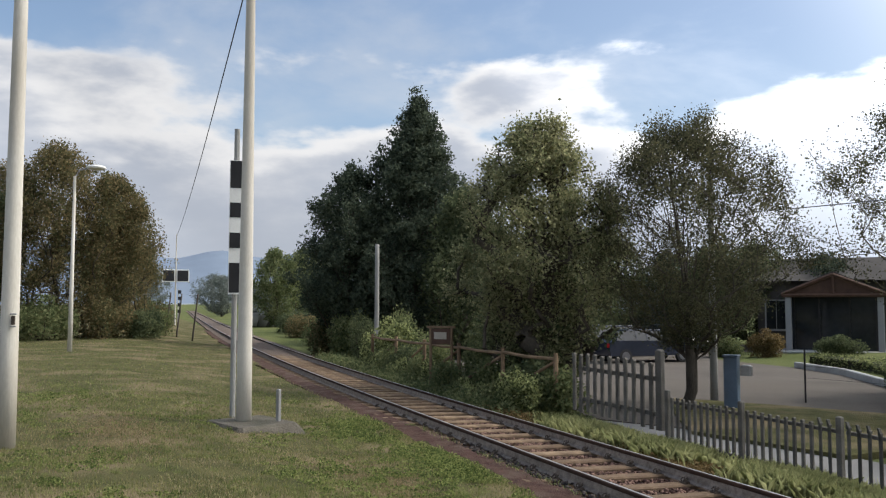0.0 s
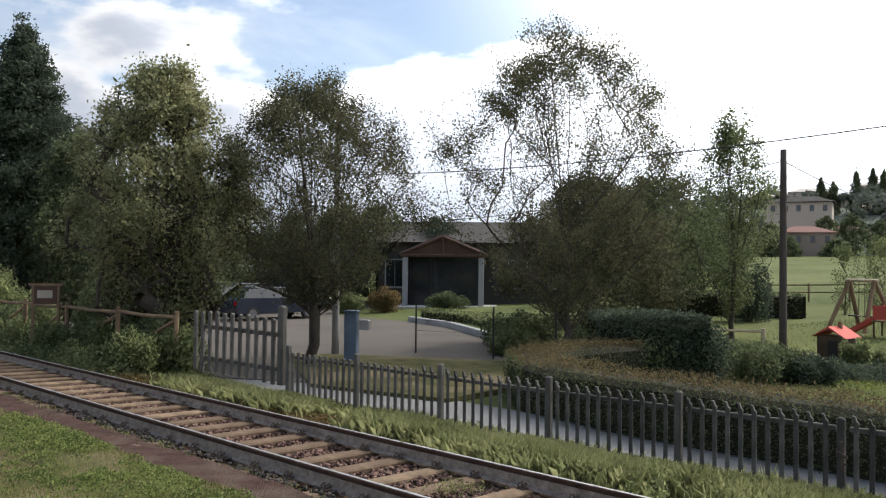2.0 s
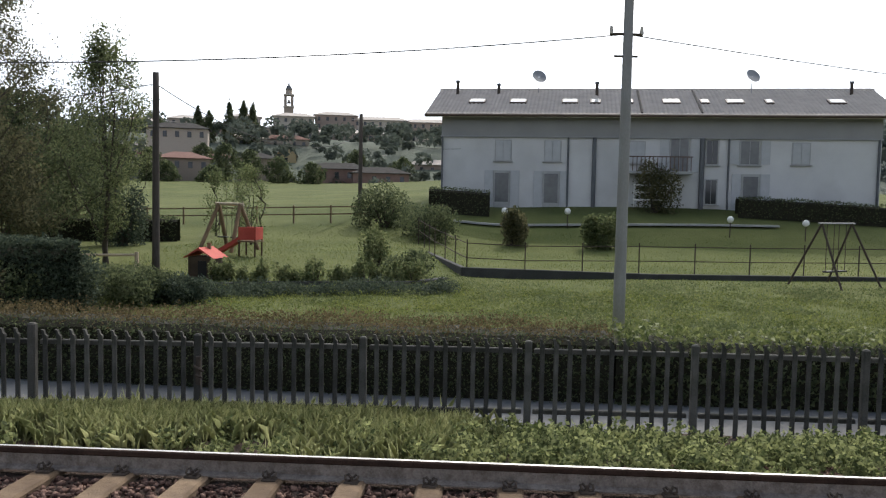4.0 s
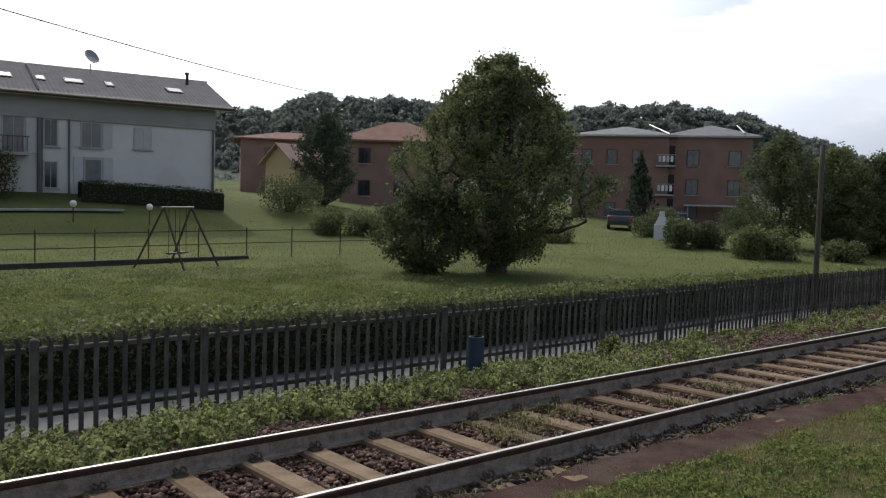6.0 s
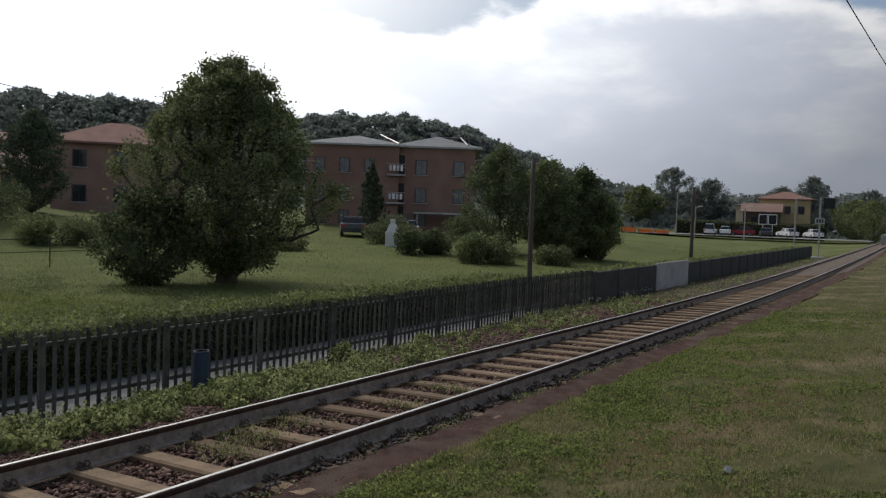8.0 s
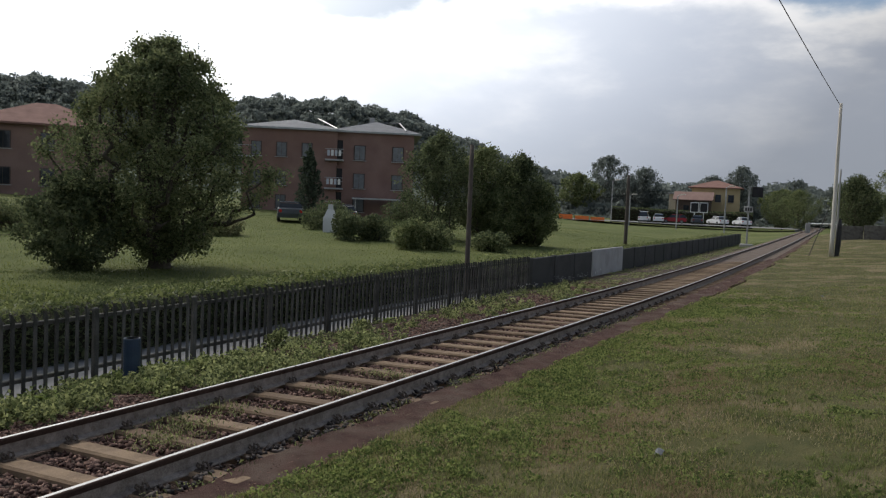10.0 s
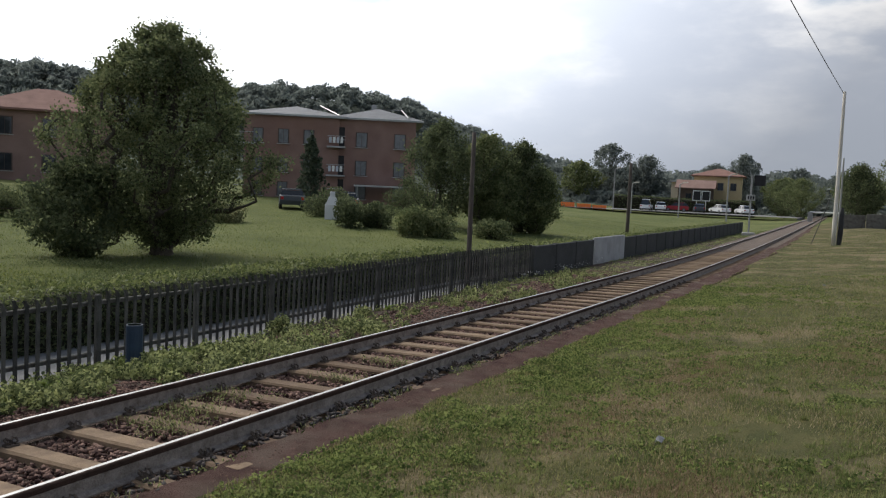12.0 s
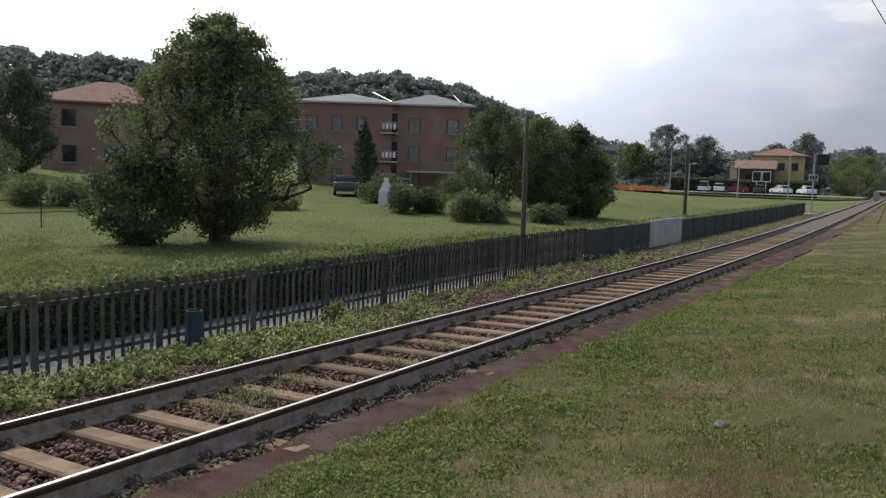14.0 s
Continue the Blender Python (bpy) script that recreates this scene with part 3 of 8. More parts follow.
RAIL_PROFILE = [(-0.065, -0.172), (0.065, -0.172), (0.065, -0.160), (0.012, -0.140), (0.009, -0.055), (0.034, -0.040), (0.036, -0.010),
                (0.028, -0.001), (-0.028, -0.001), (-0.036, -0.010), (-0.034, -0.040), (-0.009, -0.055), (-0.012, -0.140), (-0.065, -0.160)]


CANT = -0.042                                      # how much lower the far rail lies


def cant(y):
    """Drop of the track plane between the rails."""
    return CANT * (y - 3.7) / 1.505


def make_track():
    track = thing("railway_track", (0, 0, 0), "single railway track with rusty rails on pale concrete sleepers", "railway track")
    xs = list(np.arange(-260, -30, 3.0)) + list(np.arange(-30, 36, 1.0)) + list(np.arange(36, 261, 3.0))
    for yc in (3.7, 5.205):
        b = Build()
        n = len(RAIL_PROFILE)
        zc = cant(yc)
        vs = [(x, yc + bend(x) + py, pz + zc) for x in xs for py, pz in RAIL_PROFILE]
        foot, head = [n - 2, n - 1, 0, 1, 2, 3, n - 3], [4, 5, 6, 7, 8, 9, 10]
        strips = lambda ks: [(i * n + k, i * n + (k + 1) % n, (i + 1) * n + (k + 1) % n, (i + 1) * n + k) for i in range(len(xs) - 1) for k in ks]
        b.add(vs, strips(foot))
        rail = part("rail", b, "rail", track)
        part("rail_head", Build().add(vs, strips(head)), "railhead", rail, "dark rusted rail head")
        t = Build()
        t.sheet([[(x, yc + bend(x) - 0.012, zc + 0.0006), (x, yc + bend(x) + 0.006, zc + 0.0022), (x, yc + bend(x) + 0.026, zc - 0.0004)] for x in xs])
        part("running_surface", t, "railtop", rail, "polished steel running surface")
    rng = random.Random(5)
    sl = Build().box((0, 0, 0), (0.205, 2.62, 0.16), bev=0.02).mesh("sleeper")
    cl = Build().box((0, 0, 0.005), (0.19, 0.15, 0.035), bev=0.012)
    for s in (-1, 1):
        # a coiled spring clip: out, up and back over the foot of the rail
        cl.tube([(s * 0.03, -0.05, 0.03), (s * 0.075, -0.03, 0.05), (s * 0.085, 0.02, 0.075), (s * 0.05, 0.045, 0.085), (s * 0.02, 0.02, 0.06)], 0.017, 6)
    cl.tube([(0, 0, 0.0), (0, 0, 0.075)], [0.028, 0.022], 6)
    cl.v = [(vx * 0.58, vy * 0.58, vz * 0.66) for vx, vy, vz in cl.v]
    cl = cl.mesh("rail_clip")
    x = -40.2
    k = 0
    while x < 46:
        xx = x + rng.uniform(-0.03, 0.03)
        ob = part("sleeper", sl, "sleeper", track)
        ob.matrix_basis = pose(xx, 4.45 + bend(xx) + rng.uniform(-0.03, 0.03), -0.242 + cant(4.45) + rng.uniform(-0.006, 0.006), math.degrees(math.atan(CANT / 1.505)), 0, rng.uniform(-1.2, 1.2))
        if -17 < x < 23:
            for yc in (3.7, 5.205):
                for s in (-0.11, 0.11):
                    part("rail_clip", cl, "clip", track, at=(xx, yc + s + bend(xx), -0.155 + cant(yc)), rz=rng.uniform(-8, 8))
        x += 0.6
        k += 1


make_track()


def stones(name, n, region, size, mat, label, seed, flat=0.7):
    """Loose angular stones as one scatter. region(rng) gives x, y, z of the ground."""
    rng = np.random.default_rng(seed)
    base = np.array([(1, 0, 0), (0.3, 0.95, 0), (-0.8, 0.6, 0), (-0.8, -0.6, 0), (0.3, -0.95, 0), (0.1, 0.1, 0.85), (0, 0, -0.8)])
    tri = np.array([(0, 1, 5), (1, 2, 5), (2, 3, 5), (3, 4, 5), (4, 0, 5), (1, 0, 6), (2, 1, 6), (3, 2, 6), (4, 3, 6), (0, 4, 6)])
    V, F = [], []
    for i in range(n):
        x, y, z = region(rng)
        s = size * rng.uniform(0.5, 1.25)
        m = np.array(Euler(tuple(rng.uniform(0, 6.28, 3))).to_matrix())
        p = (base * rng.uniform(0.6, 1.2, (7, 1)) * (s, s * rng.uniform(0.6, 1), s * rng.uniform(0.5, 0.9))) @ m.T
        p[:, 2] *= flat
        V.append(p + (x, y, z))
        F.append(tri + 7 * i)
    return solid(name, mesh_from(name, np.concatenate(V), np.concatenate(F)), mat, label, kind="stuff")


def bed_spot(rng):
    x = rng.uniform(-15, 19) if rng.random() < 0.8 else rng.uniform(-27, 33)
    y = rng.uniform(3.78, 5.12) if rng.random() < 0.72 else (rng.uniform(5.28, 5.85) if rng.random() < 0.6 else rng.uniform(3.42, 3.6))
    return x, y + bend(x), -0.212 + cant(y) + 0.02 * noise.noise((x * 1.5, y * 1.5, 0))


stones("ballast", 34000, bed_spot, 0.042, "ballast", "brown and grey ballast stones between the sleepers", 3)


# ---------------------------------------------------------------- path, yard and drive beyond the fence
def hedge_y(x):
    return along([(-9, 9.9), (-6, 9.75), (-3, 9.5), (1.8, 9.4), (6, 9.45), (10, 9.55), (15, 9.65), (20, 9.8), (30, 9.9), (38, 10.1), (55, 10.6), (75, 11.4), (100, 13.3)], x)


ribbon("pavement_path", -24, 60, 1.0, lambda x: fence_y(x) + 0.25, lambda x: max(hedge_y(x), fence_y(x) + 1.4) + 0.3, -0.575, "asphalt",
       "sunlit grey asphalt footpath behind the fence", 0.2)


def flat_patch(name, corners, z, mat, label, thick=0.25):
    b = Build()
    b.poly([(x, y, z - thick) for x, y in corners], (0, 0, thick))
    return solid(name, b, mat, label, kind="structure")


def verge_z(x, y):
    """Top of the verge soil: a low bank."""
    u = (y - 5.7 - bend(x)) / max(0.5, fence_y(x) - 5.7 - bend(x))
    return -0.26 - 0.20 * min(1, max(0, u)) + 0.05 * math.sin(3.14 * min(1, max(0, u))) + 0.03 * noise.noise((x * 1.3, y * 1.3, 3.0))


def verge_sheet():
    b = Build()
    b.sheet([[(x, y0 + (y1 - y0) * f, -0.5 if f in (0, 1) else verge_z(x, y0 + (y1 - y0) * f)) for f in (0, 0.001, 0.12, 0.25, 0.4, 0.55, 0.7, 0.85, 0.999, 1)]
             for x in np.arange(-40, 60.1, 0.3) for y0, y1 in ((5.7 + bend(x), max(fence_y(x), 6.6 + bend(x)) + 0.1),)])
    solid("verge", b, "soil", "brown stony soil of the verge", kind="structure", smooth=True)


verge_sheet()
flat_patch("pavement_yard", [(-13, 10.2), (-13.5, 16.5), (-19, 24), (-26, 30), (-60, 42), (-60, 12), (-30, 8.6), (-16, 8.6)], -0.55, "gravelpath",
           "pale gravel car park with worn patches")


# ---------------------------------------------------------------- plants
def tri_cards(points, normals_rng, size, seed, aspect=0.6):
    """Leaves: one pointed blade each, turned at random."""
    rng = np.random.default_rng(seed)
    n = len(points)
    q = rng.normal(size=(n, 3))
    q /= np.linalg.norm(q, axis=1)[:, None]
    r = rng.normal(size=(n, 3))
    r -= (r * q).sum(1)[:, None] * q
    r /= np.linalg.norm(r, axis=1)[:, None]
    nn = np.cross(q, r)
    s = size * rng.uniform(0.6, 1.3, (n, 1))
    P = np.asarray(points)
    V = np.stack([P - q * s * 0.45 - r * s * aspect * 0.52, P - q * s * 0.45 + r * s * aspect * 0.52 + nn * s * 0.1, P + q * s * 0.55], 1).reshape(-1, 3)
    F = np.arange(3 * n).reshape(n, 3)
    return V, F


def conifer(name, base, height, crown, spread, leaves, leaf_size, leaf_mat, label, seed, trunk=0.18, bark="bark", limbs=16, twigs=5, cluster=0.38,
         lean=(0, 0), shape=1.0, stems=1, category="tree", inner=0.25, group=""):
    """A conifer: one straight trunk, limbs, twigs and a crown of short leaves. crown: height of its foot and its widest point as shares of the
    height; spread: its radii; shape: how full its top is."""
    rng = np.random.default_rng(seed)
    t = thing(name, (base[0], base[1], base[2] - 0.1), label, category, group=group)
    wood = Build()
    c0, cw = crown
    sx, sy = spread

    def width(u):
        if u < cw:
            return max(0.0, (u - c0) / (cw - c0)) ** 0.6
        return max(0.0, 1 - ((u - cw) / (1 - cw)) ** (1.2 + shape)) ** 0.75

    ph = rng.uniform(0, 6.28, 4)

    def rough(u, ang):
        return 1 + 0.16 * math.sin(3 * ang + ph[0] + 9 * u) + 0.13 * math.sin(5 * ang + ph[1] - 14 * u) + 0.08 * math.sin(17 * u + ph[2])

    tips = []
    for s in range(stems):
        a0 = rng.uniform(0, 6.28)
        ox, oy = (0.0, 0.0) if stems == 1 else (0.25 * sx * math.cos(a0), 0.25 * sy * math.sin(a0))
        top = Vector((lean[0] + ox * 1.6, lean[1] + oy * 1.6, height * (0.86 if stems == 1 else rng.uniform(0.7, 0.9))))
        pts = [Vector((ox * 0.3, oy * 0.3, 0)).lerp(top, k / 7) + Vector((rng.normal() * 0.02, rng.normal() * 0.02, 0)) * height * 0.5 * (k > 0) for k in range(8)]
        tr = trunk / math.sqrt(stems)
        wood.tube(pts, [tr * 1.25] + [tr * (1 - 0.12 * k) for k in range(1, 8)], 8)
        for k in range(limbs // stems):
            u0 = c0 * 0.8 + (0.86 - c0 * 0.8) * (k + rng.random()) / (limbs // stems) * 0.85
            i = min(6, int(u0 / 0.86 * 7))
            start = pts[i].lerp(pts[i + 1], min(1, u0 / 0.86 * 7 - i))
            ang = k * 2.4 + rng.uniform(-0.4, 0.4)
            u1 = min(0.99, u0 + rng.uniform(0.08, 0.3))
            w = width(u1) * rng.uniform(0.6, 1.0) * rough(u1, ang)
            end = Vector((lean[0] * u1 + sx * w * math.cos(ang), lean[1] * u1 + sy * w * math.sin(ang), u1 * height))
            mid = start.lerp(end, 0.5) + Vector((0, 0, -0.06 * height * rng.random()))
            r = trunk * 0.42 * (1 - 0.6 * u0)
            wood.tube([start, start.lerp(mid, 0.6), mid, mid.lerp(end, 0.6), end], [r, r * 0.75, r * 0.55, r * 0.35, r * 0.12], 5, caps=False)
            tips.append(end)
            for j in range(twigs):
                f = rng.uniform(0.35, 1.0)
                p = start.lerp(mid, f * 2) if f < 0.5 else mid.lerp(end, f * 2 - 1)
                d = Vector(rng.normal(size=3)) * 0.5 + Vector((math.cos(ang), math.sin(ang), 0.7))
                q = p + d.normalized() * rng.uniform(0.10, 0.22) * height * 0.75
                u = min(0.995, max(c0, q.z / height))
                cx, cy = q.x - lean[0] * u, q.y - lean[1] * u
                lim = (width(u) * 1.05 + 0.03) * rough(u, math.atan2(cy, cx))
                e = math.hypot(cx / sx, cy / sy)
                if e > lim:
                    q.x, q.y = lean[0] * u + cx * lim / e, lean[1] * u + cy * lim / e
                wood.tube([p, p.lerp(q, 0.5) + Vector((0, 0, 0.02 * height)), q], [r * 0.3, r * 0.2, r * 0.06], 4, caps=False)
                tips += [q, p.lerp(q, 0.55)]
    part("trunk", wood, bark, t, smooth=True)
    tips = np.array([tuple(p) for p in tips])
    n_in = int(leaves * inner)
    pick = rng.integers(0, len(tips), leaves - n_in)
    spreadv = np.array([sx, sy, height * 0.3]) * cluster * 0.5
    P = tips[pick] + np.clip(rng.normal(size=(leaves - n_in, 3)), -1.5, 1.5) * spreadv * rng.uniform(0.3, 0.85, (leaves - n_in, 1))
    if n_in:
        u = c0 + (0.97 - c0) * rng.random(n_in)
        w = np.array([width(k) for k in u]) * np.sqrt(rng.random(n_in))
        a = rng.random(n_in) * 6.283
        w = w * np.array([0.92 * rough(k, g) for k, g in zip(u, a)])
        P = np.concatenate([P, np.stack([lean[0] * u + sx * w * np.cos(a), lean[1] * u + sy * w * np.sin(a), u * height], 1)])
    P[:, 2] = np.maximum(P[:, 2], 0.12)
    V, F = tri_cards(P, None, leaf_size, seed + 1)
    part("crown", mesh_from("crown", V, F), leaf_mat, t)
    return t


def leaf_cards(points, size, seed, aspect=0.62, hang=0.25):
    """Single leaves: pointed ovals of four corners, a little folded, turned at random and hanging slightly."""
    rng = np.random.default_rng(seed)
    P = np.asarray(points)
    n = len(P)
    q = rng.normal(size=(n, 3))
    q[:, 2] -= hang
    q /= np.linalg.norm(q, axis=1)[:, None]
    r = rng.normal(size=(n, 3))
    r -= (r * q).sum(1)[:, None] * q
    r /= np.linalg.norm(r, axis=1)[:, None]
    nn = np.cross(q, r)
    s = size * rng.uniform(0.55, 1.25, (n, 1))
    w = r * s * aspect * 0.5
    V = np.stack([P - q * s * 0.5, P - w + nn * s * 0.08, P + q * s * 0.5, P + w + nn * s * 0.08], 1).reshape(-1, 3)
    return V, np.arange(4 * n).reshape(n, 4)


def tree(name, base, height, crown, spread, leaves, leaf_size, leaf_mat, label, seed, trunk=0.18, bark="bark", limbs=16, twigs=5, cluster=0.2,
         lean=(0, 0), shape=1.0, stems=1, category="tree", inner=0.25, group="", fork=0.5, shoots=0):
    """A broad-leaved tree grown towards many twig ends: each end joins the nearest limb below it, so limbs fork and rise, and each limb is as thick
    as what it carries. crown: height of its foot and of its widest point as shares of the height; spread: its radii; shape: how full its top is;
    fork: where the trunk parts, as a share of the height; shoots: upright leafy shoots that stand out of the top."""
    rng = np.random.default_rng(seed)
    t = thing(name, (base[0], base[1], base[2] - 0.1), label, category, group=group)
    c0, cw = crown
    sx, sy = spread
    ph = rng.uniform(0, 6.28, 4)

    def width(u):
        if u < cw:
            return max(0.05, (u - c0) / (cw - c0)) ** 0.55
        return max(0.0, 1 - ((u - cw) / (1.0 - cw)) ** (1.2 + shape)) ** 0.8

    def rough(u, a):
        return 1 + 0.15 * math.sin(3 * a + ph[0] + 7 * u) + 0.15 * math.sin(5 * a + ph[1] - 11 * u) + 0.11 * math.sin(9 * a + 21 * u + ph[2])

    ends = []
    for k in range(min(900, max(60, int(limbs * twigs * 0.62)))):
        u, a = c0 + (0.985 - c0) * rng.random() ** 0.85, rng.uniform(0, 6.283)
        w = width(u) * rough(u, a) * (0.25 + 0.75 * math.sqrt(rng.random()))
        ends.append((lean[0] * u + sx * w * math.cos(a), lean[1] * u + sy * w * math.sin(a), u * height))
    for k in range(shoots):
        a, w = rng.uniform(0, 6.283), rng.uniform(0.05, 0.75)
        u = cw + (1 - cw) * (1 - w ** 2.2) * rng.uniform(0.90, 1.09) + 0.03
        ends.append((lean[0] + sx * w * math.cos(a), lean[1] + sy * w * math.sin(a), u * height))
    ends.sort(key=lambda e: math.hypot(e[0], e[1]) + 0.7 * abs(e[2] - c0 * height))
    main = 0
    if stems == 1 and len(ends) > 90:
        # the main limbs come first and rise straight out of the fork
        scaffold = []
        for k in range(19):
            u = (0.55, 0.78, 0.95, 0.66, 0.88)[k % 5]
            a = 2.4 * k + rng.uniform(-0.25, 0.25)
            w = max(0.12, width(u)) * (0.86 if k % 2 else 0.55)
            scaffold.append((lean[0] * u + sx * w * math.cos(a), lean[1] * u + sy * w * math.sin(a), u * height))
        ends, main = scaffold + ends, len(scaffold)
    step = max(0.28, height / 22)
    nodes, parent, paths = [], [], []
    for s in range(stems):
        a0 = rng.uniform(0, 6.28) + s * 6.28 / stems
        k0, k1 = (0.03, 0.22) if stems > 1 else (0.0, 0.04)
        top = fork if stems == 1 else rng.uniform(0.55, 0.8)
        m = max(3, int(top * height / step))
        ids = []
        for i in range(m + 1):
            f = i / m
            k = k0 + (k1 - k0) * f
            jig = rng.normal(size=2) * 0.012 * height * (i > 0) * 0.4
            ids.append(len(nodes))
            nodes.append((lean[0] * f * top + sx * k * math.cos(a0) + jig[0], lean[1] * f * top + sy * k * math.sin(a0) + jig[1], f * top * height))
            parent.append(ids[-2] if i else -1)
        paths.append(ids)
    N = np.zeros((len(nodes) + len(ends) * 14, 3))
    N[:len(nodes)] = nodes
    cnt = len(nodes)
    tips = []
    low = 0.55 * c0 * height
    trunk_top = len(paths[0]) - 1
    for count, e in enumerate(ends):
        e = np.array(e)
        d = e - N[:cnt]
        hd = np.hypot(d[:, 0], d[:, 1])
        cost = np.sqrt(hd * hd + d[:, 2] ** 2) + (2.4 * np.maximum(0, 0.75 * hd - d[:, 2]) if stems == 1 else 1.6 * np.maximum(0, 0.3 * hd - d[:, 2])) + 50.0 * (N[:cnt, 2] < low)
        i = int(np.argmin(cost)) if count >= main else max(1, trunk_top - (3 * count) % max(2, trunk_top // 2))
        p = N[i].copy()
        v = e - p
        L = float(np.linalg.norm(v))
        m = min(13, max(2, int(L / step)))
        c = p + np.array([v[0] * 0.54, v[1] * 0.54, v[2] * 0.42])
        ids = [i]
        for k in range(1, m + 1):
            f = k / m
            q = (1 - f) ** 2 * p + 2 * f * (1 - f) * c + f * f * e + rng.normal(size=3) * 0.035 * step * (k < m)
            N[cnt] = q
            parent.append(ids[-1])
            ids.append(cnt)
            cnt += 1
        paths.append(ids)
        tips.append(ids[-1])
    load = np.zeros(cnt)
    load[tips] = 1
    for i in range(cnt - 1, -1, -1):
        if parent[i] >= 0:
            load[parent[i]] += load[i]
    total = max(load[parent.index(-1)], 1.0)
    rad = np.maximum(0.0035 + 0.0005 * height, trunk * (np.maximum(load, 1) / total) ** 0.55)
    wood = Build()
    for k, ids in enumerate(paths):
        rr = [float(rad[i]) for i in ids]
        if k < stems:
            rr[0] *= 1.35
        else:
            rr[0] = min(rr[0], rr[1] * 1.25)
        wood.tube([N[i] for i in ids], rr, 9 if k < stems else (5 if rr[0] > 0.02 else 4), caps=False)
    part("trunk", wood, bark, t, smooth=True)
    thin = np.array([i for i in range(cnt) if load[i] <= 2 and parent[i] >= 0 and N[i, 2] > c0 * height * 0.7])
    par = np.array([parent[i] for i in thin])
    n_in = int(leaves * inner)
    pick = rng.integers(0, len(thin), leaves - n_in)
    f = rng.random((leaves - n_in, 1))
    P = N[thin[pick]] * f + N[par[pick]] * (1 - f)
    P = P + rng.normal(size=P.shape) * (0.10 + cluster * 0.055 * height)
    if n_in:
        u = c0 + (0.95 - c0) * rng.random(n_in)
        a = rng.random(n_in) * 6.283
        w = np.array([width(k) * rough(k, g) for k, g in zip(u, a)]) * np.sqrt(rng.random(n_in)) * 0.93
        P = np.concatenate([P, np.stack([lean[0] * u + sx * w * np.cos(a), lean[1] * u + sy * w * np.sin(a), u * height], 1)])
    P[:, 2] = np.maximum(P[:, 2], 0.12)
    V, F = leaf_cards(P, leaf_size, seed + 1)
    part("crown", mesh_from("crown", V, F), leaf_mat, t)
    return t


def bush(name, base, size, leaves, leaf_size, leaf_mat, label, seed, lumps=9, category="shrub", rz=0.0, boxy=False, group=""):
    """A shrub: a few stems and leaves heaped over lumps."""
    rng = np.random.default_rng(seed)
    t = thing(name, (base[0], base[1], base[2] - 0.05), label, category, rz, group)
    wood = Build()
    sx, sy, h = size
    cs = []
    for k in range(lumps):
        a, w = rng.uniform(0, 6.28), math.sqrt(rng.random()) * 0.75
        if boxy:
            c = (rng.uniform(-0.85, 0.85) * sx, rng.uniform(-0.75, 0.75) * sy, rng.uniform(0.55, 0.8) * h)
        else:
            c = (sx * w * math.cos(a), sy * w * math.sin(a), h * (0.35 + 0.42 * rng.random() * (1.15 - w)))
        cs.append(c)
        wood.tube([(c[0] * 0.15, c[1] * 0.15, 0), (c[0] * 0.6, c[1] * 0.6, c[2] * 0.6), c], [0.022 * h + 0.008, 0.015 * h + 0.004, 0.004], 5, caps=False)
    part("stem", wood, "bark", t)
    cs = np.array(cs)
    pick = rng.integers(0, lumps, leaves)
    d = rng.normal(size=(leaves, 3))
    d /= np.linalg.norm(d, axis=1)[:, None]
    R = np.array([sx * (0.35 if boxy else 0.42), sy * (0.5 if boxy else 0.42), h * 0.36])
    P = cs[pick] + d * R * (0.55 + 0.5 * rng.random((leaves, 1)))
    P[:, 2] = np.clip(P[:, 2], 0.02, h * 1.05)
    drop = rng.random(leaves) < 0.25
    P[drop, 2] *= rng.random(drop.sum())
    V, F = leaf_cards(P, leaf_size * 1.1, seed + 1)
    part("foliage", mesh_from("foliage", V, F), leaf_mat, t)
    return t


def at(x, y, dz=0.0):
    return (x, y, land(x, y) + dz)


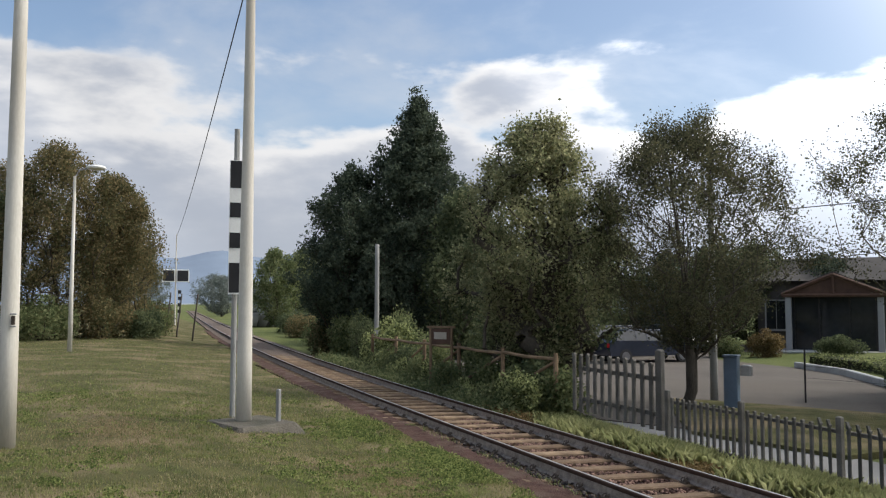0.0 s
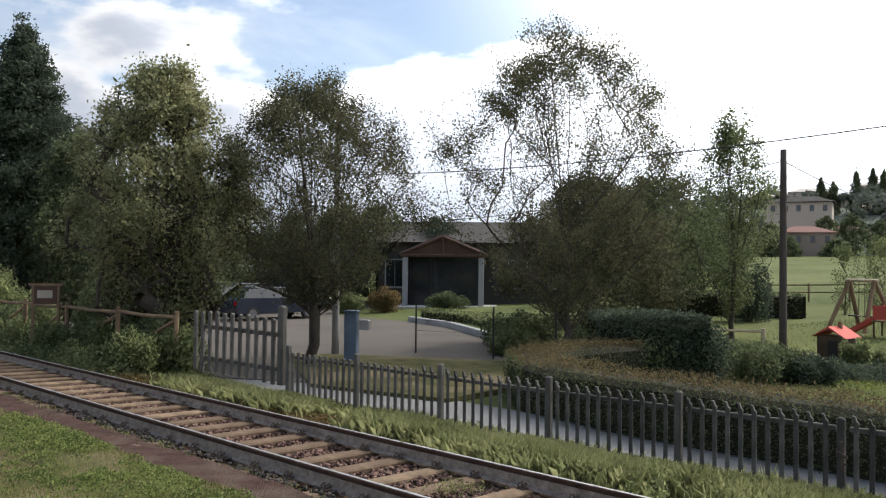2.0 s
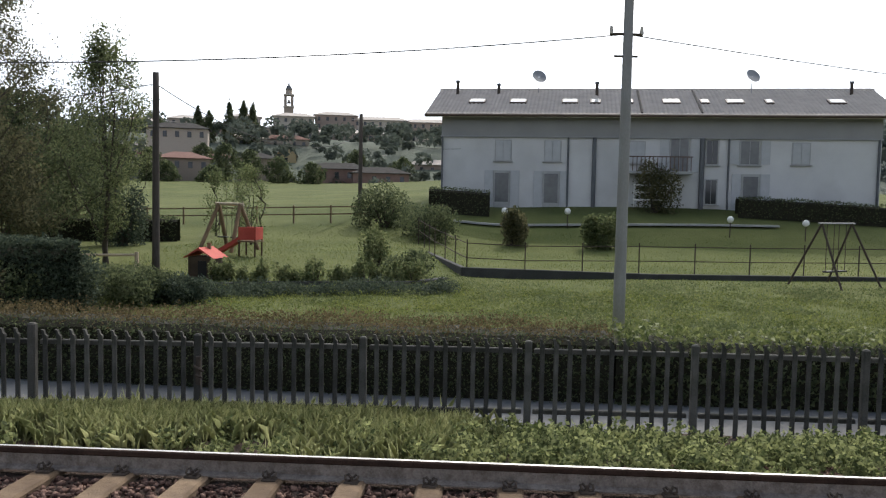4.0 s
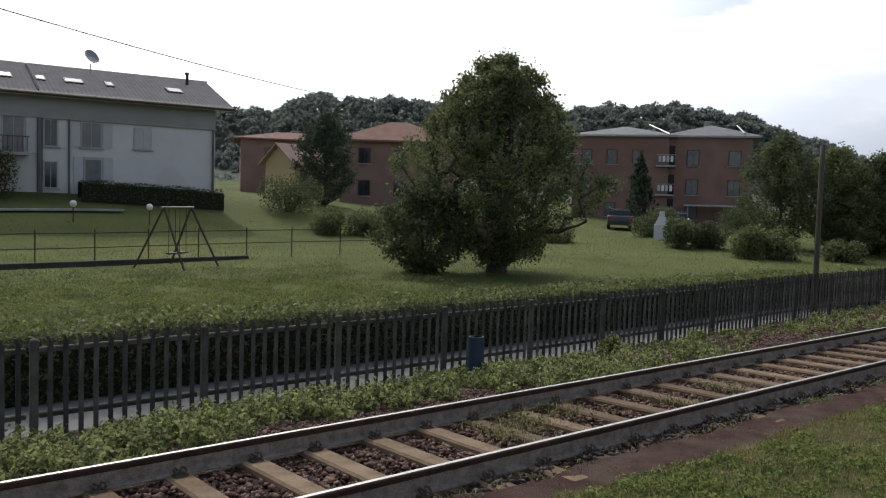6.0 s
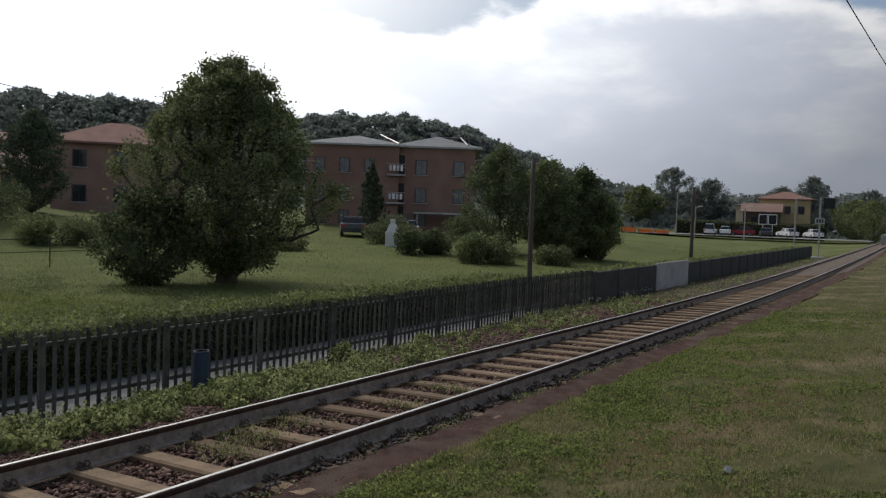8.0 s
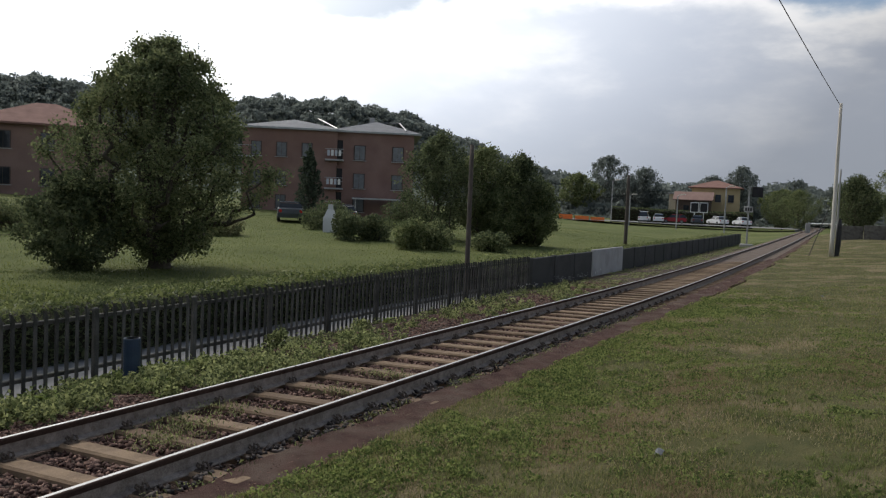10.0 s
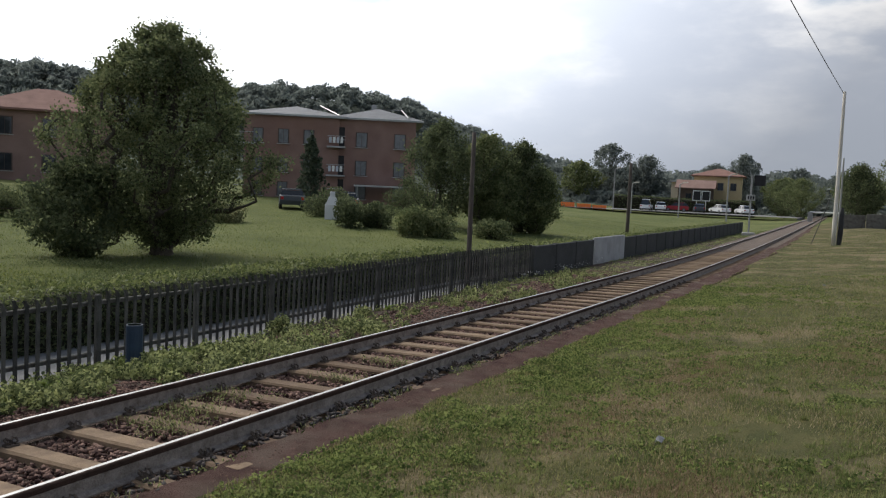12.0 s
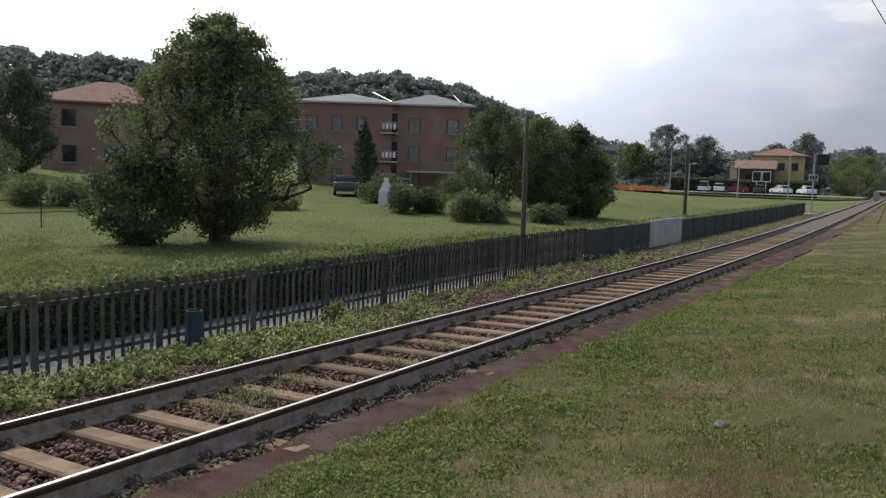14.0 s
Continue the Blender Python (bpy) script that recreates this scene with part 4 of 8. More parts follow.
# ---------------------------------------------------------------- fence along the line
def make_fence():
    fence = thing("railway_fence", (0, 0, 0), "weathered grey concrete picket fence along the line", "fence")
    pk = Build().box((0, 0, 0.455), (0.052, 0.045, 0.91), bev=0.010)
    pk.tube([(0, -0.020, 0.915), (0, 0.020, 0.915)], 0.025, 8)
    hooked = Build().box((0, 0, 0.455), (0.048, 0.030, 0.91), bev=0.008)
    hooked.poly([(-0.023, -0.02, 0.90), (0.025, -0.02, 0.90), (0.023, -0.02, 0.925), (0.004, -0.02, 0.94), (-0.010, -0.02, 0.985), (-0.038, -0.02, 0.99), (-0.024, -0.02, 0.955)], (0, 0.04, 0))
    pk_dark = hooked.mesh("picket")
    pk_dark.materials.append(MAT["concretedark"])
    pk = pk.mesh("picket")
    pk.materials.append(MAT["concrete"])
    post = Build().box((0, 0, 0.525), (0.085, 0.085, 1.05), bev=0.016)
    post_dark, post = Build().box((0, 0, 0.48), (0.075, 0.075, 0.97), bev=0.015).mesh("post"), post.mesh("post")
    rng = random.Random(9)
    xs = [-11.42, -9.65, -7.84, -6.03, -4.29, -2.59] + [-0.88 + 1.72 * k for k in range(15)]
    for i, x in enumerate(xs):
        y = fence_y(x)
        part("post", post_dark if x > -3.5 else post, "concretedark" if x > -3.5 else "concrete", fence, at=(x, y, -0.45), rz=rng.uniform(-3, 3))
        if i == len(xs) - 1:
            break
        x1 = xs[i + 1]
        y1 = fence_y(x1)
        a = math.atan2(y1 - y, x1 - x)
        for z in (-0.24, 0.40):
            part("fence_rail", Build().box((0, 0, 0), (math.hypot(x1 - x, y1 - y) - 0.12, 0.05, 0.05), bev=0.01), "concretedark" if x > -7 else "concrete", fence,
                 at=((x + x1) / 2, (y + y1) / 2 + 0.045, z), rz=math.degrees(a))
        for k in range(1, 12):
            f = k / 12
            px, py = x + (x1 - x) * f, y + (y1 - y) * f
            part("picket", pk_dark if px > -8.2 else pk, None, fence, at=(px, py - 0.02, -0.45 + rng.uniform(-0.01, 0.01)), rz=math.degrees(a) + rng.uniform(-4, 4))
    tall = thing("tall_fence", (0, 0, 0), "taller grey concrete picket fence with rounded tops", "fence")
    pk2 = Build().box((0, 0, 0.55), (0.09, 0.055, 1.1), bev=0.015).tube([(0, -0.027, 1.1), (0, 0.027, 1.1)], 0.045, 10).mesh("picket")
    for k in range(11):
        part("picket", pk2, "concrete", tall, at=(-14.5 + 0.262 * k, 7.05, -0.1 + rng.uniform(-0.02, 0.02)), rz=rng.uniform(-3, 3))
    for z in (0.15, 0.75):
        part("fence_rail", Build().box((0, 0, 0), (2.7, 0.05, 0.08), bev=0.01), "concrete", tall, at=(-13.05, 7.1, z))
    part("post", Build().box((0, 0, 0.68), (0.15, 0.13, 1.36), bev=0.03), "concrete", tall, at=(-11.62, 7.05, -0.1))


make_fence()
solid("broken_slat", Build().tube([(-0.05, 0, 0.05), (0.02, -0.02, 0.02), (0.06, -0.01, -0.01)], [0.012, 0.02, 0.012], 6).tube([(-0.02, 0, -0.05), (0.05, -0.02, -0.07)], [0.02, 0.012], 6).box((0, 0.01, 0.0), (0.05, 0.04, 0.3), bev=0.01),
      "clip", "dark broken fitting on the fence post", "fitting", at=(-2.57, 7.32, 0.14))


def hedge_run(name, pts, height, width, leaf_mat, label, seed, per_m=900, leaf=0.05, top_mat=None):
    """A clipped hedge along a line of points: a dense body, near black for the shade inside, and single leaves over its
    face and top.
    """
    rng = np.random.default_rng(seed)
    h = thing(name, (0, 0, 0), label, "hedge")
    b = Build()
    rows = []
    P, T = [], []
    for (x0, y0), (x1, y1) in zip(pts, pts[1:]):
        L = math.hypot(x1 - x0, y1 - y0)
        n = max(1, int(L / 0.5))
        tx, ty = (x1 - x0) / L, (y1 - y0) / L
        for k in range(n + ((x1, y1) == pts[-1])):
            x, y = x0 + (x1 - x0) * k / n, y0 + (y1 - y0) * k / n
            z = land(x, y)
            w = width / 2 * (0.88 + 0.08 * rng.random())
            ht = height * (0.92 + 0.05 * rng.random())
            rows.append([(x + ty * w, y - tx * w, z - 0.1), (x + ty * w, y - tx * w, z + ht * 0.9), (x + ty * w * 0.7, y - tx * w * 0.7, z + ht),
                         (x - ty * w * 0.7, y + tx * w * 0.7, z + ht), (x - ty * w, y + tx * w, z + ht * 0.9), (x - ty * w, y + tx * w, z - 0.1)])
        m = int(L * per_m)
        s = rng.random(m)
        side = rng.random(m)
        v = rng.random(m)
        for q in range(m):
            x, y = x0 + (x1 - x0) * s[q], y0 + (y1 - y0) * s[q]
            z = land(x, y)
            o = rng.normal() * 0.03
            if side[q] < 0.4:
                P.append((x + ty * (width / 2 + o), y - tx * (width / 2 + o), z + height * 1.04 * v[q]))
            elif side[q] < 0.78:
                u = (v[q] - 0.5) * width * 1.08
                T.append((x + ty * u, y - tx * u, z + height + 0.02 + o * 1.6 + 0.03 * math.sin(3 * x)))
            else:
                P.append((x - ty * (width / 2 + o), y + tx * (width / 2 + o), z + height * v[q]))
    b.sheet(rows)
    part("hedge_body", b, "hedgeshade", h)
    V, F = tri_cards(np.array(P), None, leaf, seed + 1)
    part("side_foliage", mesh_from("side_foliage", V, F), leaf_mat, h)
    V, F = tri_cards(np.array(T), None, leaf, seed + 2)
    part("top_foliage", mesh_from("top_foliage", V, F), top_mat or leaf_mat, h)


MAT["hedgetop"] = leafy("clipped_hedge_top", (0.085, 0.07, 0.034), (0.19, 0.145, 0.075), 0.35)
# near-black colour stands in for the shade among the leaves
MAT["hedgeshade"] = material("hedge_inner_shade", (0.014, 0.014, 0.008), (0.032, 0.03, 0.017), 0.95, 5, 40, 0.8)
hx = [-9.5, -8, -6, -4, -2, 0, 2, 4]
hedge_run("box_hedge", [(-9.6, 15.0), (-10.1, 13.2), (-9.8, 11.6), (-8.6, 10.65), (-6.6, 10.2)] + [(x, hedge_y(x) + 0.5) for x in (-4, -2, 0, 2)], 0.9, 1.0, "leaf_dark",
          "clipped dark hedge with browned top beside the path", 41, 2600, 0.042, "hedgetop")
hedge_run("ivy_hedge", [(x, hedge_y(x) + 0.5) for x in (2.03, 4, 7, 10, 14, 18, 22.6)], 0.85, 1.0, "leaf_dark",
          "dark ivy hedge with glossy leaf tops beside the path", 43, 1500, 0.075, "leaf_silver")
hedge_run("far_ivy_hedge", [(x, hedge_y(x) - 0.4) for x in (22.0, 28, 36, 46, 60, 75)], 0.86, 1.0, "leaf_dark",
          "dark ivy hedge running off along the line", 45, 260, 0.1, "leaf_silver")

# ---------------------------------------------------------------- trees
conifer("spruce", at(-41, 12.9), 13.3, (0.02, 0.10), (5.4, 5.4), 95000, 0.165, "leaf_spruce", "tall dark green spruce with drooping boughs", 11, 0.25, limbs=120, twigs=4, cluster=0.13, shape=-0.35, inner=0.35)
conifer("yew_tree", at(-42.2, 9.7), 9.9, (0.02, 0.32), (3.2, 2.9), 50000, 0.155, "leaf_spruce", "dark broad evergreen crowding the spruce", 12, 0.2, limbs=60, twigs=4, cluster=0.2, inner=0.4)
tree("laurel_tree", at(-36, 13.6), 8.2, (0.02, 0.35), (2.5, 2.2), 20000, 0.2, "leaf_dark", "dark green understorey tree beside the spruce", 112, 0.15, limbs=44, twigs=5, cluster=0.22, inner=0.4)
tree("poplar", at(-18.7, 8.5), 7.0, (0.10, 0.52), (2.3, 2.3), 62000, 0.09, "leaf_light", "leafy young poplar with pale upturned leaves", 13, 0.11, limbs=60, twigs=9, cluster=0.13, stems=5, inner=0.3, shape=0.9, shoots=80)
tree("hazel_tree", at(-20.2, 9.3), 4.4, (0.02, 0.45), (1.9, 1.7), 13000, 0.14, "leaf_dark", "dark hazel thicket under the poplar", 113, 0.08, limbs=36, twigs=6, cluster=0.24, stems=4, inner=0.4)
tree("walnut_tree", at(-16.6, 11.5), 7.1, (0.25, 0.54), (2.9, 2.9), 70000, 0.066, "leaf_walnut", "round thinning tree with dark trunk in the car park", 14, 0.14, limbs=96, twigs=12, cluster=0.14, inner=0.1, shape=1.3, fork=0.42, shoots=50)
tree("lime_tree", at(-13.35, 17.8), 9.0, (0.16, 0.58), (3.7, 3.7), 60000, 0.07, "leaf_walnut", "tall sparse tree with open branches against the sky", 15, 0.115, limbs=58, twigs=12, cluster=0.14, inner=0.14, shape=1.4, fork=0.4, shoots=30)
tree("maple_tree", at(-14.9, 21.2), 5.6, (0.06, 0.45), (3.3, 2.6), 34000, 0.11, "leaf_walnut", "low brown-green maple behind the lime tree", 115, 0.12, limbs=30, twigs=7, cluster=0.26, inner=0.3)
tree("hornbeam_tree", at(-17.3, 29.8), 6.2, (0.06, 0.45), (3.4, 2.8), 14000, 0.16, "leaf_dark", "dark leafy hornbeam at the meadow edge", 116, 0.14, limbs=34, twigs=6, cluster=0.25, inner=0.35)
tree("slender_tree", at(-12.3, 25.9), 7.6, (0.12, 0.55), (1.5, 1.5), 15000, 0.095, "leaf_ash", "slender young tree with loose foliage", 16, 0.09, limbs=34, twigs=7, cluster=0.16, shape=0.6, inner=0.25, shoots=10)
tree("ash_tree", at(20.4, 20.0), 6.9, (0.07, 0.42), (3.3, 3.3), 80000, 0.11, "leaf_ash", "large full leafy tree on the verge", 19, 0.10, limbs=60, twigs=10, cluster=0.13, stems=5, inner=0.32, shape=0.9, shoots=150)
tree("ash_sapling", at(17.9, 20.9), 3.0, (0.02, 0.4), (1.8, 1.7), 15000, 0.13, "leaf_dark", "dark leafy sapling at the foot of the large tree", 117, 0.08, limbs=30, twigs=6, cluster=0.25, stems=3, inner=0.4, shoots=8)
for k, (x, y, h, s) in enumerate([(-47.5, -7.4, 9.0, 3.3), (-46.5, -4.6, 10.2, 3.2), (-47.5, -2.0, 8.8, 2.3), (-44.5, -9.6, 9.0, 2.8), (-58, -1.5, 8.5, 2.8), (-52, -13.0, 10.0, 4.0)]):
    tree("chestnut_tree", at(x, y), h, (0.05, 0.45), (s, s), 34000, 0.14, "leaf_autumn" if k not in (3, 5) else "leaf_dark",
         "broad tree with leaves turning rust brown" if k not in (3, 5) else "broad dark green tree at the platform end", 120 + k, 0.16, limbs=40, twigs=6, cluster=0.24, inner=0.35, shape=1.6, group="trees beyond the platform")
for k, (x, y, h, s, mt) in enumerate([(-87, 13.5, 8.2, 3.0, "leaf_mid"), (-92, 17.5, 9.0, 3.4, "leaf_mid"), (-76, 17.5, 5.4, 2.6, "leaf_dark"), (-66, 14.5, 4.2, 2.4, "leaf_dark"),
                                      (-55, 12.8, 3.6, 2.0, "leaf_dark"), (-160, 16, 8.0, 5.0, "leaf_hazed"), (-150, 27, 8.0, 5.0, "leaf_hazed"), (-210, 20, 10, 7, "leaf_hazed"), (-190, 4, 9, 6, "leaf_hazed"), (-120, -4, 8, 4, "leaf_mid")]):
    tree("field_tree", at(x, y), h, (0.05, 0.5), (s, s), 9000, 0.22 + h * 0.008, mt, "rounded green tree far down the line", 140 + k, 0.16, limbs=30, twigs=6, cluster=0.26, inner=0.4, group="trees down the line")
for k, (x, y, h, s, mt) in enumerate([(43.8, 22.4, 6.3, 2.1, "leaf_dark"), (45.8, 20.4, 5.8, 1.9, "leaf_mid"), (47.5, 18.8, 5.5, 1.7, "leaf_dark"), (45.5, 19.4, 3.6, 1.5, "leaf_mid"), (47.6, 17.8, 3.6, 1.3, "leaf_mid")]):
    tree("grove_tree", at(x, y), h, (0.02, 0.45), (s * 1.15, s * 1.15), 17000, 0.15, mt, "dense green tree in the grove behind the verge", 160 + k, 0.12, limbs=34, twigs=6, cluster=0.25, inner=0.4, group="grove")
for k, (x, y, h, s) in enumerate([(-43.5, 30.5, 6.0, 2.8), (-40.0, 34.5, 6.6, 3.0), (-36.5, 36.5, 5.6, 2.6), (-53, 27, 7.0, 3.0), (-58, 33, 7.5, 3.4), (-47, 37, 7.0, 3.2), (-24, 38, 6.5, 3.0), (-19, 36, 5.2, 2.8)]):
    tree("yard_tree", at(x, y), h, (0.04, 0.45), (s, s), 12000, 0.17, "leaf_dark" if k % 2 else "leaf_spruce", "dark full tree behind the car park", 190 + k, 0.14, limbs=32, twigs=6, cluster=0.25, inner=0.4, group="trees behind the car park")
conifer("fir_tree", at(50, 36.5), 5.6, (0.02, 0.08), (1.3, 1.3), 8000, 0.16, "leaf_spruce", "small dark conical fir by the flats", 171, 0.1, limbs=50, twigs=3, cluster=0.13, shape=-0.3, inner=0.3)
conifer("fir_tree", at(31.5, 49.5), 6.6, (0.02, 0.3), (2.2, 2.2), 12000, 0.18, "leaf_spruce", "dark bushy conifer by the yellow house", 172, 0.1, limbs=50, twigs=4, cluster=0.2, inner=0.4)
for k, (x, y, h, s) in enumerate([(97, 2.0, 6.6, 2.6), (99, -2.5, 8.0, 3.6), (112, 2.0, 6.0, 2.6), (150, 12, 7, 4), (165, 16, 7, 4), (104, -7, 8.5, 4)]):
    tree("roadside_tree", at(x, y), h, (0.05, 0.5), (s, s), 10000, 0.2, "leaf_mid" if k % 2 else "leaf_dark", "green roadside tree near the level crossing", 180 + k, 0.14, limbs=30, twigs=6, cluster=0.25, inner=0.4, group="trees at the crossing")

for k, (x, y, h, s, mt) in enumerate([(205, 52, 13, 5.5, "leaf_hazed"), (200, 60, 15, 6, "leaf_hazed"), (190, 64, 10, 5, "leaf_mid"), (196, 28, 13.5, 5, "leaf_hazed"), (210, 18, 11, 6, "leaf_hazed"), (176, 17.5, 8.0, 4.5, "leaf_mid"), (190, 8, 9, 5, "leaf_hazed"), (150, 3, 7.5, 4, "leaf_mid"), (215, 38, 12, 6, "leaf_hazed"), (160, 62, 7, 4, "leaf_mid")]):
    tree("crossing_tree", at(x, y), h, (0.05, 0.5), (s, s), 9000, 0.45, mt, "rounded tree behind the houses at the crossing", 700 + k, 0.2, limbs=30, twigs=6, cluster=0.26, inner=0.4, group="trees behind the crossing")

# ---------------------------------------------------------------- poles
def pole(name, base, height, r0, r1, mat, label, lean=(0, 0), n=14, category="pole"):
    b = Build()
    b.tube([(lean[0] * k / 8, lean[1] * k / 8, height * k / 8) for k in range(9)], [r0 + (r1 - r0) * k / 8 for k in range(9)], n)
    p = thing(name, base, label, category)
    part("shaft", b, mat, p, smooth=True)
    return p


pole("concrete_pole", at(-13.48, 0.35), 9.2, 0.128, 0.06, "polewhite", "tall tapered off-white concrete line pole")
pole("concrete_pole", at(-11.14, -2.82), 9.0, 0.115, 0.06, "polewhite", "tall tapered off-white concrete line pole")
fit_ = thing("pole_fitting", (-11.02, -2.77, 1.82), "small rusty lock box strapped to the line pole", "fitting", rz=80)
part("box", Build().box((0, 0, 0), (0.07, 0.04, 0.15), bev=0.01), "clip", fit_)
part("strap", Build().box((0, -0.005, 0.1), (0.11, 0.03, 0.025), bev=0.005).box((0, -0.005, -0.1), (0.11, 0.03, 0.025), bev=0.005), "grey", fit_)
fit_.scale = (0.65, 0.65, 0.75)
pole("utility_pole", at(-9.0, 22.0), 5.9, 0.11, 0.085, "polewood", "dark wooden utility pole")
pole("concrete_pole", at(2.85, 14.54), 8.2, 0.115, 0.075, "polegrey", "grey concrete power pole with crossarm")
pole("utility_pole", at(20.28, 8.72), 4.15, 0.07, 0.055, "polewood", "leaning weathered wooden pole")




# ---------------------------------------------------------------- the platform end
MAT["slabconc"] = material("mossy_concrete", (0.065, 0.057, 0.045), (0.165, 0.148, 0.122), 0.95, 5, 40, 1.0, bump_dist=0.03, dirt=(0.04, 0.042, 0.024), dirt_scale=2.5, dirt_amount=0.7)
base = thing("pole_footing", at(-13.48, 0.35), "low square concrete footing round the pole", "footing")
part("slab", Build().box((0.15, 0.1, -0.03), (1.5, 1.3, 0.22), rz=0.35, bev=0.06, top=0.84), "slabconc", base)
solid("marker_post", Build().box((0, 0, 0.28), (0.08, 0.06, 0.72), bev=0.012), "polegrey", "small grey concrete marker post", "post", at=at(-13.2, 0.86, 0.0), rz=25)

board = thing("marker_board", (-14.52, 0.30, 0.02), "tall narrow black and white banded signal board", "signal board", rz=84)
part("pole", Build().tube([(0, 0.06, 0), (0, 0.06, 5.1)], 0.05, 10), "polegrey", board)
b = Build().box((0.0, 0, 3.35), (0.23, 0.03, 2.36))
part("board_back", b, "white", board)
for z0, z1 in ((2.2, 2.72), (2.98, 3.25), (3.52, 3.78), (4.04, 4.52)):
    part("black_band", Build().box((0.0, -0.019, (z0 + z1) / 2), (0.205, 0.006, z1 - z0)), "black", board)

lamp = thing("platform_lamp", at(-33, -3.25), "slim white platform lamp with a flat hooded head", "street lamp")
part("post", Build().tube([(0, 0, 0), (0, 0, 2.2), (0, 0, 6.45)], [0.085, 0.07, 0.05], 10), "polewhite", lamp, smooth=True)
part("arm", Build().tube([(0, 0, 6.4), (0, 0.15, 6.68), (0.05, 0.5, 6.78)], 0.035, 8), "grey", lamp)
part("head", Build().ball((0.05, 0.72, 6.8), 0.36, 12, 6, 0.28), "white", lamp, "pale lamp head", smooth=True)


def signal_mast(base, h, label, rz, squares=True):
    s = thing("signal_mast", base, label, "signal", rz=rz)
    part("mast", Build().tube([(0, 0, 0), (0, 0, h)], [0.075, 0.045], 8), "polewhite", s)
    if squares:
        for x in (-0.62, 0.62):
            part("backing_frame", Build().box((x, -0.1, 4.55), (1.12, 0.04, 1.15), bev=0.03), "white", s)
            part("black_panel", Build().box((x, -0.13, 4.55), (0.96, 0.03, 0.98)), "black", s)
    return s


signal_mast(at(-80, 3.1), 8.4, "white mast with two square black signal panels", 90)
sm = signal_mast(at(-95, 4.3), 3.6, "small banded signal post far down the line", 90, False)
for k in range(4):
    part("black_band", Build().box((0.1, -0.09, 1.2 + 0.7 * k), (0.34, 0.03, 0.36)), "black", sm)
for x, y in ((-52.5, 1.0), (-48.0, 2.2), (-52.0, 1.6)):
    pole("stake", at(x, y), 2.6, 0.05, 0.04, "polewood", "dark slanting stake beside the platform", lean=(0.1, 0.25), n=6, category="stake")
pole("concrete_post", at(-31.2, 7.85), 5.0, 0.10, 0.085, "polegrey", "plain grey concrete post among the trees", n=8)
pole("concrete_pole", at(-18.2, 13.5), 7.0, 0.11, 0.07, "polegrey", "grey concrete pole behind the tree")

for k, (x, y, r) in enumerate([(-88.0, 11.2, 0.75), (-88.6, 12.2, 0.7), (-89.2, 13.3, 0.75)]):
    solid("wrapped_bale", Build().tube([(0, -0.6, r * 0.96), (0, -0.5, r), (0, 0.5, r), (0, 0.6, r * 0.96)], [r * 0.88, r, r, r * 0.88], 16), "polegrey", "pale plastic-wrapped hay bale beside the line", "hay bale", at=at(x, y), rz=20 * k, group="wrapped bales", smooth=True)

# ---------------------------------------------------------------- car park side
cab = thing("blue_cabinet", at(-16.6, 12.75), "blue-grey painted steel cabinet beside the car park", "cabinet", rz=35)
part("body", Build().box((0, 0, 0.65), (0.34, 0.28, 1.4), bev=0.02), "blue", cab)
part("lid", Build().box((0, 0, 1.37), (0.38, 0.32, 0.05), bev=0.01), "blue", cab)
part("side_box", Build().box((0.36, 0, 1.02), (0.26, 0.2, 0.26), bev=0.03), "grey", cab, "grey meter box on a bracket")


def rustic_fence():
    f = thing("rustic_fence", (0, 0, 0), "old brown wooden fence with diagonal braces, overgrown", "fence")
    pts = [(-27.5, 6.6), (-25.0, 6.65), (-22.5, 6.7), (-20.1, 6.8), (-17.6, 6.9), (-15.2, 7.0)]
    for i, (x, y) in enumerate(pts):
        part("post", Build().tube([(0, 0, 0), (0.02, 0, 1.15)], [0.06, 0.05], 7), "wood", f, at=(x, y, -0.15))
        if i:
            x0, y0 = pts[i - 1]
            part("handrail", Build().tube([(x0, y0, 0.9), ((x + x0) / 2, (y + y0) / 2, 0.86), (x, y, 0.88)], 0.04, 6), "wood", f)
            part("brace", Build().tube([(x0, y0 + 0.05, -0.05), (x, y + 0.05, 0.85)], 0.035, 6), "wood", f)


rustic_fence()
nb = thing("notice_board", (-20.6, 6.5, -0.12), "brown framed notice board with a faded orange sheet", "notice board", rz=48)
for x in (-0.42, 0.42):
    part("post", Build().box((x, 0, 0.9), (0.09, 0.09, 1.85), bev=0.01), "wood", nb)
part("top_rail", Build().box((0, 0, 1.80), (1.1, 0.1, 0.07)), "wood", nb)
part("panel", Build().box((0, -0.03, 1.5), (0.74, 0.03, 0.5)), "terracotta", nb, "faded orange sheet")
part("paper", Build().box((-0.02, -0.052, 1.53), (0.5, 0.008, 0.22)), "plastercream", nb)
nb.scale = (0.72, 0.72, 0.85)
for k in range(9):
    x = -26.6 + 1.35 * k
    bush("bramble_bush", (x, 6.5 + 0.12 * math.sin(k * 2.1), -0.25), (0.85, 0.38, 0.75 + 0.28 * math.sin(k * 1.7)), 3000, 0.075, "leaf_mid" if k % 2 else "weed", "leafy bramble sprawling in front of the old fence", 640 + k, group="brambles before the old fence")
